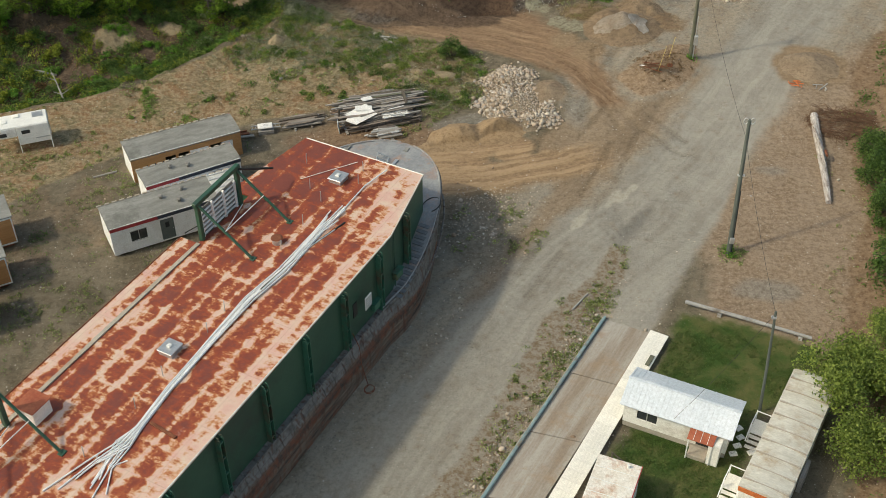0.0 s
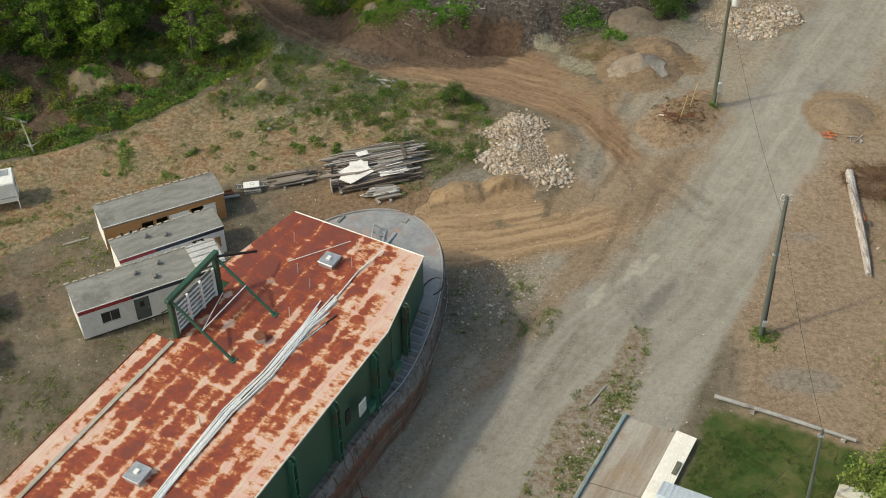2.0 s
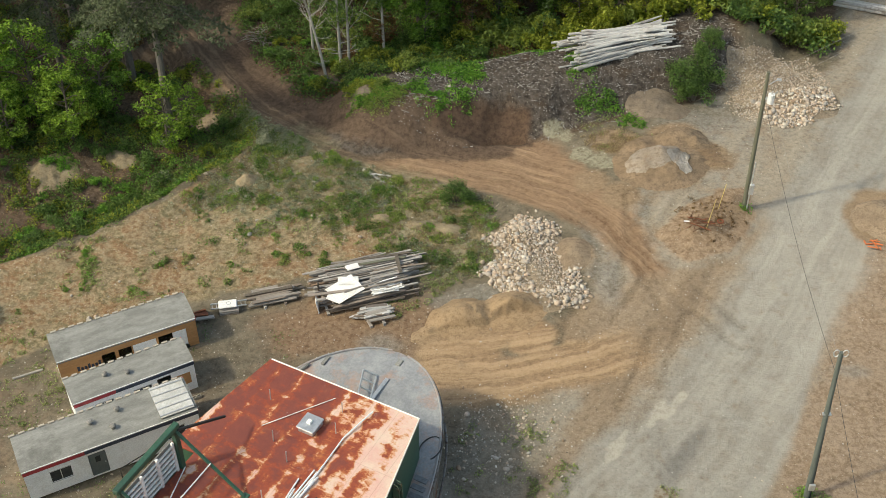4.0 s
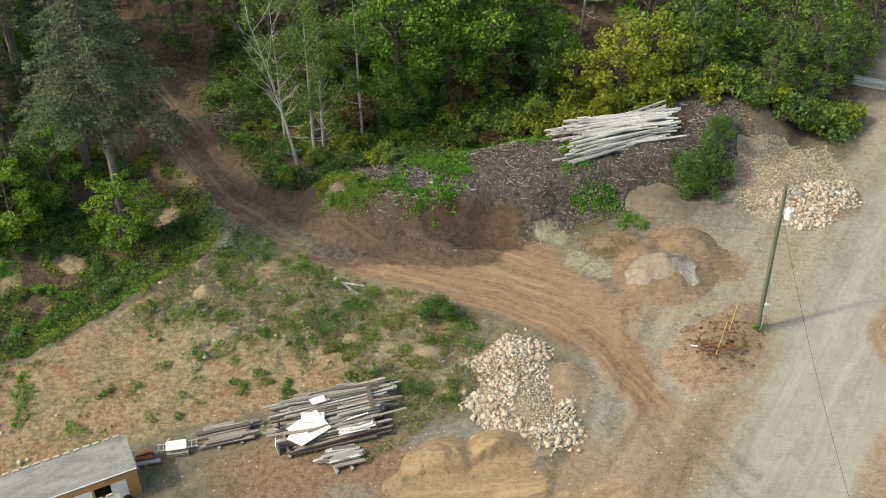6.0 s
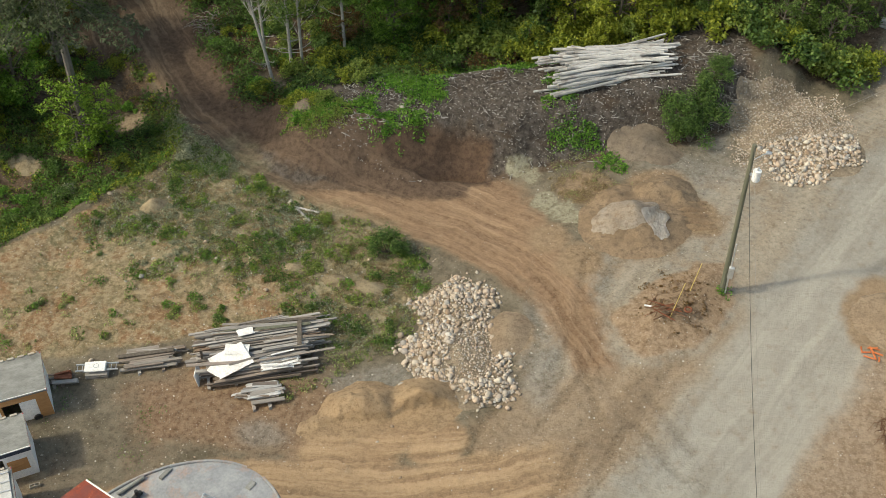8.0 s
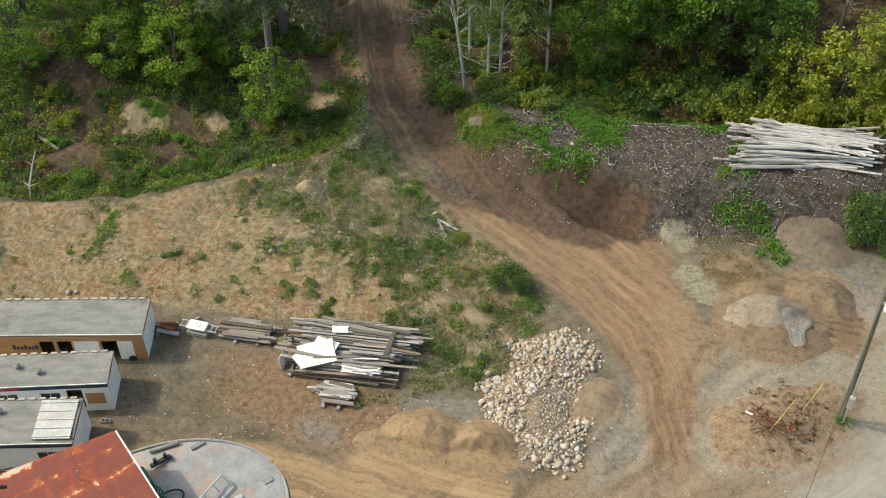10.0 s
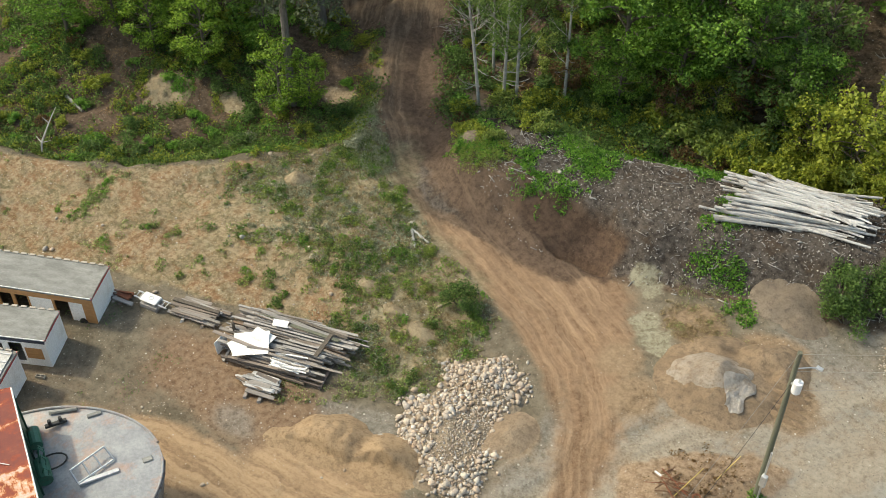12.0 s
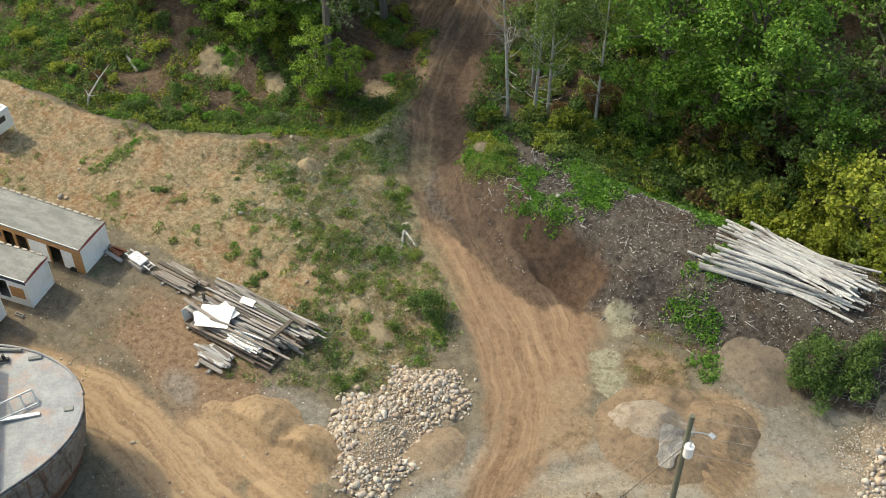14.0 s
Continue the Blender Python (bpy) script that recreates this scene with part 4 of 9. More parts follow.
def hull_material():
    """Old planking: a grey painted upper band, rust-stained brown below, butt joints and runs."""
    m, nt, bs = nodes_of("weathered_hull_side")
    tc, sp = nt.nodes.new("ShaderNodeTexCoord"), nt.nodes.new("ShaderNodeSeparateXYZ")
    link(nt, tc.outputs["Object"], sp.inputs[0])
    z = sp.outputs[2]
    blot, long, runs = noise_node(nt, 1.3, 7, 0.75), noise_node(nt, 1.0, 5, 0.7, stretch=(0.25, 0.25, 3)), noise_node(nt, 1.6, 5, 0.7, stretch=(2.2, 2.2, 0.2))
    low = mix(nt, ramp(nt, long, [(0.38, (0, 0, 0)), (0.62, (1, 1, 1))]), (0.07, 0.05, 0.042), (0.27, 0.2, 0.158))
    low = mix(nt, ramp(nt, blot, [(0.5, (0, 0, 0)), (0.62, (0.9, 0.9, 0.9))]), low, (0.23, 0.085, 0.048))
    band = mix(nt, ramp(nt, blot, [(0.35, (0, 0, 0)), (0.6, (1, 1, 1))]), (0.1, 0.092, 0.086), (0.24, 0.228, 0.22))
    butt = maths(nt, "SUBTRACT", 1.0, maths(nt, "DIVIDE", maths(nt, "PINGPONG", maths(nt, "ADD", maths(nt, "ADD", sp.outputs[0], maths(nt, "MULTIPLY", blot, 0.5)), 90.0), 0.62), 0.1), clamp=True)
    band = mix(nt, maths(nt, "MULTIPLY", butt, ramp(nt, runs, [(0.42, (0, 0, 0)), (0.52, (0.95, 0.95, 0.95))])), band, (0.04, 0.03, 0.026))
    top = ramp(nt, maths(nt, "ADD", maths(nt, "MULTIPLY", z, 0.2), maths(nt, "MULTIPLY", blot, 0.3)), [(0.33, (0, 0, 0)), (0.37, (1, 1, 1))])
    waist = ramp(nt, maths(nt, "ADD", maths(nt, "MULTIPLY", z, 0.2), maths(nt, "MULTIPLY", runs, 0.32)), [(0.19, (0, 0, 0)), (0.24, (0.85, 0.85, 0.85)), (0.31, (0.8, 0.8, 0.8)), (0.36, (0, 0, 0))])
    col = mix(nt, top, low, band)
    col = mix(nt, waist, col, mix(nt, ramp(nt, blot, [(0.42, (0, 0, 0)), (0.58, (1, 1, 1))]), (0.05, 0.034, 0.028), (0.2, 0.066, 0.035)))
    col = mix(nt, ramp(nt, runs, [(0.52, (0, 0, 0)), (0.62, (0.75, 0.75, 0.75))]), col, (0.12, 0.055, 0.035))
    joint = maths(nt, "SUBTRACT", 1.0, maths(nt, "DIVIDE", maths(nt, "PINGPONG", maths(nt, "ADD", z, 50.0), 0.19), 0.035), clamp=True)
    col = mix(nt, maths(nt, "MULTIPLY", joint, 0.4), col, (0.03, 0.024, 0.02))
    link(nt, col, bs.inputs["Base Color"])
    bs.inputs["Roughness"].default_value = 0.85
    bump(nt, bs, maths(nt, "SUBTRACT", blot, joint), 0.6, 0.05)
    return m


M["hull"] = hull_material()
part("hull", build_hull(), M["hull"], ship, "weathered hull planking with rust runs")


def deck_outline(grow=0.0):
    xs = [6.48, 6.3, 5.9, 5.3, 4.5, 3.5, 2.2, 0.8, -1, -3, -5, -8, -12, -20, -35, AFT]
    right = [(x, MID - hull_half(x) - grow) for x in xs]
    left = [(x, MID + hull_half(x) + grow) for x in xs[::-1]]
    return [(6.52 + grow, MID)] + left[::-1] + right[::-1]


def build_deck():
    bm = bmesh.new()
    xs = [-7, -5, -3, -1, 0.8, 2.2, 3.5, 4.5, 5.3, 5.9, 6.3, 6.48]
    rows = []
    for x in xs:
        h = hull_half(x) - 0.02
        rows.append([bm.verts.new((x, MID + h * f, deck_z(x) + 0.02 + 0.06 * (1 - f * f))) for f in (-1, -0.6, -0.2, 0.2, 0.6, 1)])
    for a, b in zip(rows[:-1], rows[1:]):
        for k in range(5):
            bm.faces.new((a[k], b[k], b[k + 1], a[k + 1]))
    return bm


def build_ledge(sgn):
    bm = bmesh.new()
    xs = [AFT, -45, -35, -25, -15, -9, -7]
    rows = [[bm.verts.new((x, MID + sgn * (hull_half(x) - d), deck_z(x) + 0.02)) for d in (0.0, 0.9)] for x in xs]
    for a, b in zip(rows[:-1], rows[1:]):
        bm.faces.new((a[0], b[0], b[1], a[1]) if sgn < 0 else (a[1], b[1], b[0], a[0]))
    return bm


for sgn in (-1, 1):
    part("side_ledge", build_ledge(sgn), M["hull"], ship)
part("deck", build_deck(), M["deck"], ship, "grey painted foredeck with worn pink patches", True)


def edge_line(off, z_off, x0=AFT, x1=6.45, sgn=-1):
    xs = np.concatenate([np.arange(x0, -9, 3.0), np.arange(-9, 4, 0.8), np.linspace(4, x1, 12)])
    return [(x, MID + sgn * (hull_half(x) + off), deck_z(x) + z_off) for x in xs]


for sgn in (-1, 1):
    part("rubbing_strake", tubed(edge_line(0.03, -0.1, sgn=sgn), 0.1, 6), M["hull"], ship, "grey timber rubbing strake")
    part("rubbing_strake", tubed(edge_line(0.3, -1.75, x1=-9, sgn=sgn), 0.07, 6), M["hull"], ship)
    part("bulwark_rim", tubed(edge_line(-0.05, 0.08, -8, sgn=sgn), 0.07, 6), M["deck"], ship)

# deckhouse: walls with thickness, tapering towards the bow
def house_right(x):
    return -1.37 * float(smooth(0.6, -7.4, x)) if x > -7.2 else -1.37


HOUSE_R = [(0.0, 0.0), (-2.2, -0.43), (-4.6, -0.9), (-7.1, -1.37), (-20, -1.37), (-40, -1.37), (AFT + 2, -1.37)]
HOUSE_L = [(AFT + 2, 11.25), (-40, 11.25), (-14.0, 11.25), (-14.0, 9.75), (-7.9, 9.75), (-7.9, 11.3), (-4.6, 10.8), (0.0, 10.1)]
part("deckhouse_wall", prism(HOUSE_L + HOUSE_R, lambda x, y: deck_z(x) - 0.3, ROOF_Z - 0.12), M["green_paint"], ship, "dark green steel side wall")
roof_m = ship_roof_material()
ROOF = [(0.06, 10.16), (0.06, -0.06), (-7.12, -1.44), (AFT + 1.9, -1.44), (AFT + 1.9, 11.33), (-13.95, 11.33), (-13.95, 9.83), (-7.95, 9.83), (-7.95, 11.4), (-4.6, 10.9)]
part("roof", prism(ROOF[::-1], ROOF_Z - 0.12, ROOF_Z), roof_m, ship, "roof plates with peeling pink paint and red rust")


def rib(x):
    """A fender bracket: two flanges, a web, three cleats and a hooked top."""
    bm = bmesh.new()
    y = house_right(x) - 0.002
    z0, z1 = deck_z(x) - 0.02, ROOF_Z - 0.1
    for dx in (-0.17, 0.17):
        box(bm, x + dx - 0.025, y - 0.4, z0, x + dx + 0.025, y, z1 - 0.25, 0.008)
        tube(bm, [(x + dx, y - 0.38, z1 - 0.28), (x + dx, y - 0.3, z1 - 0.06), (x + dx, y - 0.02, z1)], 0.035, 6)
    box(bm, x - 0.15, y - 0.05, z0 + 0.1, x + 0.15, y, z1 - 0.3)
    for z in np.linspace(z0 + 0.45, z1 - 0.55, 4):
        box(bm, x - 0.15, y - 0.36, z - 0.05, x + 0.15, y - 0.05, z + 0.05, 0.01)
    return bm


for k in range(11):
    part("fender_bracket", rib(-4.45 - 4.55 * k), M["green_light"], ship)
part("wall_seam", boxed(-6.73, -1.405, 2.05, -6.67, -1.374, 7.0), M["green_paint"], ship)
for x, y, z, w in ((-6.6, -1.75, 3.4, 0.9), (-9.7, -1.7, 2.9, 0.8)):
    bm = boxed(x - w / 2, y, z - 0.35, x + w / 2, y + 0.42, z + 0.3, 0.05)
    box(bm, x - w / 2 - 0.05, y - 0.06, z + 0.3, x + w / 2 + 0.05, y + 0.42, z + 0.36)
    part("vent_box", bm, M["green_light"], ship)
# near-black slab on the uncut wall; its colour stands for an opening's inner shade
part("side_opening", boxed(-12.35, -1.42, 3.75, -11.85, -1.374, 4.95), M["dark"], ship, "near-black panel painted as a shaded opening in the green wall")
shutter = part("shutter", boxed(-11.6, -1.95, 4.05, -10.8, -1.87, 5.15, 0.02), M["white_trim"], ship, "white slatted shutter swung open")
for k in range(5):
    part("slat", boxed(-11.55, -1.97, 4.1 + 0.21 * k, -10.85, -1.952, 4.2 + 0.21 * k), M["galv"], shutter)

hang = [(-12.9, -1.6, 2.9), (-13.0, -2.15, 1.9), (-13.2, -2.35, 0.6), (-13.3, -2.7, -0.6), (-13.4, -2.95, -1.1)] + [(-13.7 + 0.4 * math.cos(a), -3.2 + 0.35 * math.sin(a), -1.15 + 0.02 * a) for a in np.linspace(1.0, 11.0, 20)]
part("hanging_hose", tubed(hang, 0.03, 6), M["rust"], ship, "rust-brown cable hanging down the hull side")

# the cut-out side gate frame on the roof, and a second one further aft
def gate_frame(x0, x1, y, top, panel):
    g = part("gate_post", boxed(x0 - 0.16, y - 0.16, ROOF_Z, x0 + 0.16, y + 0.16, ROOF_Z + top, 0.03), M["green_paint"], ship, "dark green gate frame post")
    part("gate_post", boxed(x1 - 0.16, y - 0.16, ROOF_Z, x1 + 0.16, y + 0.16, ROOF_Z + top + 0.15, 0.03), M["green_paint"], ship)
    part("gate_lintel", beam(bmesh.new(), (x0 - 0.3, y, ROOF_Z + top - 0.05), (x1 + 0.3, y, ROOF_Z + top + 0.1), 0.36, 0.32), M["green_paint"], ship)
    for xp in (x0, x1):
        part("gate_brace", beam(bmesh.new(), (xp, y - 0.1, ROOF_Z + top - 0.15), (xp - 0.1, y - 4.2, ROOF_Z + 0.05), 0.16, 0.16), M["green_paint"], ship)
        part("brace_foot", boxed(xp - 0.3, y - 4.4, ROOF_Z, xp + 0.15, y - 4.05, ROOF_Z + 0.07, 0.01), M["green_paint"], ship)
    part("tie_rod", tubed([(x0 - 0.05, y - 2.2, ROOF_Z + 1.6), (x1, y - 0.2, ROOF_Z + 0.1)], 0.035, 5), M["white_pipe"], ship)
    part("tie_rod", tubed([(x0 - 0.05, y - 2.2, ROOF_Z + 1.6), (x1 - 0.05, y - 2.2, ROOF_Z + 1.6)], 0.035, 5), M["white_pipe"], ship)
    if panel:
        lean = lambda z: y + 0.28 + (z - ROOF_Z) * 0.02
        bm = bmesh.new()
        box(bm, x0 + 0.18, y + 0.16, ROOF_Z - 1.6, x1 - 0.18, y + 0.24, ROOF_Z + top - 0.9, 0.01)
        pan = part("gate_panel", bm, M["trailer_roof"], ship, "off-white ribbed gate panel")
        for k in range(8):
            z = ROOF_Z - 0.2 + k * 0.36
            if z < ROOF_Z + top - 1.0:
                part("rib", boxed(x0 + 0.2, y + 0.06, z - 0.06, x1 - 0.2, y + 0.16, z + 0.06, 0.02), M["trailer_white"], pan)
        for k in range(4):
            x = x0 + 0.3 + k * (x1 - x0 - 0.6) / 3
            part("stile", boxed(x - 0.08, y + 0.0, ROOF_Z - 0.4, x + 0.08, y + 0.158, ROOF_Z + top - 0.9, 0.02), M["trailer_white"], pan)
    return g


gate_frame(-13.5, -9.05, 9.77, 3.15, True)
gate_frame(-36.5, -32.3, 9.6, 3.15, False)
part("fold_down_arm", beam(bmesh.new(), (-9.0, 9.6, ROOF_Z + 3.1), (-5.9, 9.0, ROOF_Z + 1.4), 0.14, 0.14), M["black"], ship)
part("gutter", beam(bmesh.new(), (-14.0, 9.75, ROOF_Z + 0.05), (AFT + 3, 9.75, ROOF_Z + 0.05), 0.28, 0.1), M["concrete"], ship, "grey gutter strip along the roof")
bm = boxed(-31.6, 8.0, ROOF_Z, -30.2, 9.3, ROOF_Z + 1.1, 0.04)
cab = part("roof_locker", bm, M["cream"], ship, "rusty-topped pale locker on the roof")
part("locker_lid", boxed(-31.7, 7.9, ROOF_Z + 1.1, -30.1, 9.4, ROOF_Z + 1.18, 0.02), M["rust_roof"], cab)


def hatch(x, y, s=1.0):
    bm = boxed(x - 0.55 * s, y - 0.5 * s, ROOF_Z, x + 0.55 * s, y + 0.5 * s, ROOF_Z + 0.34, 0.03)
    h = part("roof_hatch", bm, M["galv"], ship, "square galvanised roof hatch")
    part("hatch_lid", boxed(x - 0.62 * s, y - 0.57 * s, ROOF_Z + 0.34, x + 0.62 * s, y + 0.57 * s, ROOF_Z + 0.42, 0.03), M["galv"], h)
    part("hatch_cap", boxed(x - 0.16, y - 0.12, ROOF_Z + 0.42, x + 0.16, y + 0.16, ROOF_Z + 0.56, 0.03), M["white_trim"], h)


hatch(-3.4, 5.1)
hatch(-23.1, 5.0)
v = part("roof_vent", tubed([(-11.4, 5.05, ROOF_Z), (-11.4, 5.05, ROOF_Z + 0.45)], 0.34, 14), M["galv"], ship, "round galvanised roof vent")
part("vent_cap", tubed([(-11.4, 5.05, ROOF_Z + 0.45), (-11.4, 5.05, ROOF_Z + 0.52)], [0.42, 0.3], 14), M["rust"], v)
r2 = random.Random(5)
for x, y in ((-1.6, 4.1), (-5.2, 6.4), (-6.1, 4.9), (-8.9, 4.6), (-11.9, 4.4), (-18.6, 4.2), (-25.0, 4.1), (-20.7, 4.0), (-3.1, 3.6), (-27.8, 3.9), (-2.7, 8.3), (-32.0, 4.1)):
    part("stub_post", tubed([(x, y, ROOF_Z), (x + 0.03, y, ROOF_Z + 0.85)], 0.035, 6), M["galv"], ship)
part("guy_wire", tubed([(-0.9, 5.0, ROOF_Z + 0.06), (-3.2, 6.6, ROOF_Z + 0.07), (-4.6, 7.6, ROOF_Z + 0.05)], 0.03, 5), M["cream"], ship)
part("rust_bar", beam(bmesh.new(), (-28.3, 2.41, ROOF_Z + 0.06), (-28.54, 0.4, ROOF_Z + 0.06), 0.2, 0.1), M["rust"], ship)
# edge trim
part("roof_edge_trim", tubed([(0.05, 10.1, ROOF_Z), (0.05, -0.03, ROOF_Z), (-7.12, -1.42, ROOF_Z), (AFT + 2, -1.42, ROOF_Z)], 0.05, 6), M["cream"], ship, "pale roof edge strip")
part("roof_edge_trim", tubed([(-14.0, 11.3, ROOF_Z), (AFT + 2, 11.3, ROOF_Z)], 0.05, 6), M["rust"], ship)

# foredeck gear
def railing_frame():
    bm = bmesh.new()
    for a, b in (((1.9, 4.5, 0.1), (4.0, 5.25, 0.1)), ((1.7, 5.2, 0.5), (3.7, 6.0, 0.5)), ((1.9, 4.5, 0.1), (1.7, 5.2, 0.5)), ((4.0, 5.25, 0.1), (3.7, 6.0, 0.5)), ((2.6, 4.75, 0.1), (2.4, 5.5, 0.5)), ((3.3, 5.0, 0.1), (3.05, 5.75, 0.5))):
        tube(bm, [(a[0], a[1], 4.4 + a[2]), (b[0], b[1], 4.4 + b[2])], 0.06, 6)
    box(bm, 1.9, 4.4, 4.36, 4.1, 4.65, 4.5, 0.02, Matrix.Translation((0, 0, 0)))
    return bm


part("loose_railing", railing_frame(), M["galv"], ship, "pale tubular railing lying on the deck")
part("fairlead_bar", tubed([(1.4, 10.1, 4.25), (2.9, 9.6, 4.4)], 0.11, 8), M["trailer_roof"], ship)
bm = boxed(1.0, 9.0, 4.25, 2.2, 9.25, 4.42, 0.03)
tube(bm, [(1.3, 9.12, 4.4), (1.3, 9.12, 4.75)], 0.1, 10)
tube(bm, [(1.9, 9.12, 4.4), (1.9, 9.12, 4.75)], 0.1, 10)
part("mooring_bitts", bm, M["black"], ship)
bm = boxed(3.3, 8.7, 4.3, 4.1, 8.95, 4.45, 0.03)
part("cleat", bm, M["trailer_roof"], ship)
bm = boxed(5.4, 4.4, 4.3, 5.95, 4.75, 4.46, 0.04)
part("cleat", bm, M["trailer_roof"], ship)
hose = [(0.7 + 0.95 * math.cos(a), -0.35 + 0.6 * math.sin(a), deck_z(1.0) + 0.1) for a in np.linspace(-2.4, 2.2, 18)]
part("deck_hose", tubed(hose, 0.045, 6), M["black"], ship)
hose = [(0.9 + 0.8 * math.cos(a), 6.7 + 0.5 * math.sin(a), 4.2 + 0.05) for a in np.linspace(-2.0, 2.4, 18)]
part("deck_hose", tubed(hose, 0.05, 6), M["black"], ship)
for k in range(13):
    x = -1.2 - 0.52 * k
    part("tread_pad", boxed(x - 0.19, house_right(x) - 1.0, deck_z(x) + 0.03, x + 0.19, house_right(x) - 0.14, deck_z(x) + 0.09, 0.015), M["deck_pad"], ship)
part("winch", tubed([(0.35, 5.5, 4.35), (0.35, 6.9, 4.35)], [0.42, 0.42], 12), M["green_light"], ship, "green winch drum at the house front")
part("winch", tubed([(0.35, 8.0, 4.35), (0.35, 9.2, 4.35)], [0.34, 0.34], 12), M["green_light"], ship)
for k, (y, h) in enumerate(((6.2, 1.0), (6.6, 1.15), (7.0, 0.85), (5.5, 0.8))):
    part("rope_tangle", tubed([(0.5, y, 4.4), (0.7, y + 0.12, 4.4 + h * 0.7), (0.5, y + 0.25, 4.4 + h), (0.3, y + 0.3, 4.6)], 0.05, 6), M["green_light"], ship)
for sgn_x in np.linspace(0.4, 9.7, 5):
    part("front_stiffener", boxed(0.002, sgn_x - 0.05, deck_z(0) + 0.05, 0.1, sgn_x + 0.05, ROOF_Z - 0.15), M["green_paint"], ship)

# a bundle of white pipes lies along the roof
pipes = thing("pipe_bundle", ship.matrix_basis.copy(), "bundle of long white plastic pipes laid along the roof", "pipes")
spine = [(-3.4, 3.1), (-9.2, 3.25), (-13.7, 3.1), (-17, 3.4), (-21, 3.25), (-25.7, 3.05), (-28.9, 2.75)]
for k in range(11):
    o, zz = (k % 6 - 2.5) * 0.1, ROOF_Z + 0.05 + 0.07 * (k // 6)
    start = r2.uniform(-8.0, -5.8) if k else -1.0
    pts = [(x, y + o * (1 + 0.5 * math.sin(i + k)), zz) for i, (x, y) in enumerate(spine) if x < start + 0.5]
    if k == 0:
        pts = [(-0.9, 2.5, ROOF_Z + 0.2), (-3.2, 3.0, ROOF_Z + 0.1)] + pts[1:]
    else:
        pts = [(start, 3.1 + o * 2.2, zz + 0.04)] + pts
    end = -31 - r2.random() * 4
    swing = (k - 5) * 0.24 + r2.uniform(-0.2, 0.2)
    pts += [(-30.3, 2.75 + o * 2, zz), (-32.0, 2.8 + swing * 0.6, zz), (end, 2.7 + swing * 1.3, ROOF_Z + 0.05)]
    part("pipe", tubed(pts, 0.05, 6), M["white_pipe"], pipes)
for k in range(2):
    part("pipe", tubed([(-8.4 + k, 2.3 - k * 0.2, ROOF_Z + 0.05), (-11, 2.9, ROOF_Z + 0.06), (-16, 3.1 + 0.1 * k, ROOF_Z + 0.2)], 0.055, 6), M["black"] if k else M["white_pipe"], pipes)


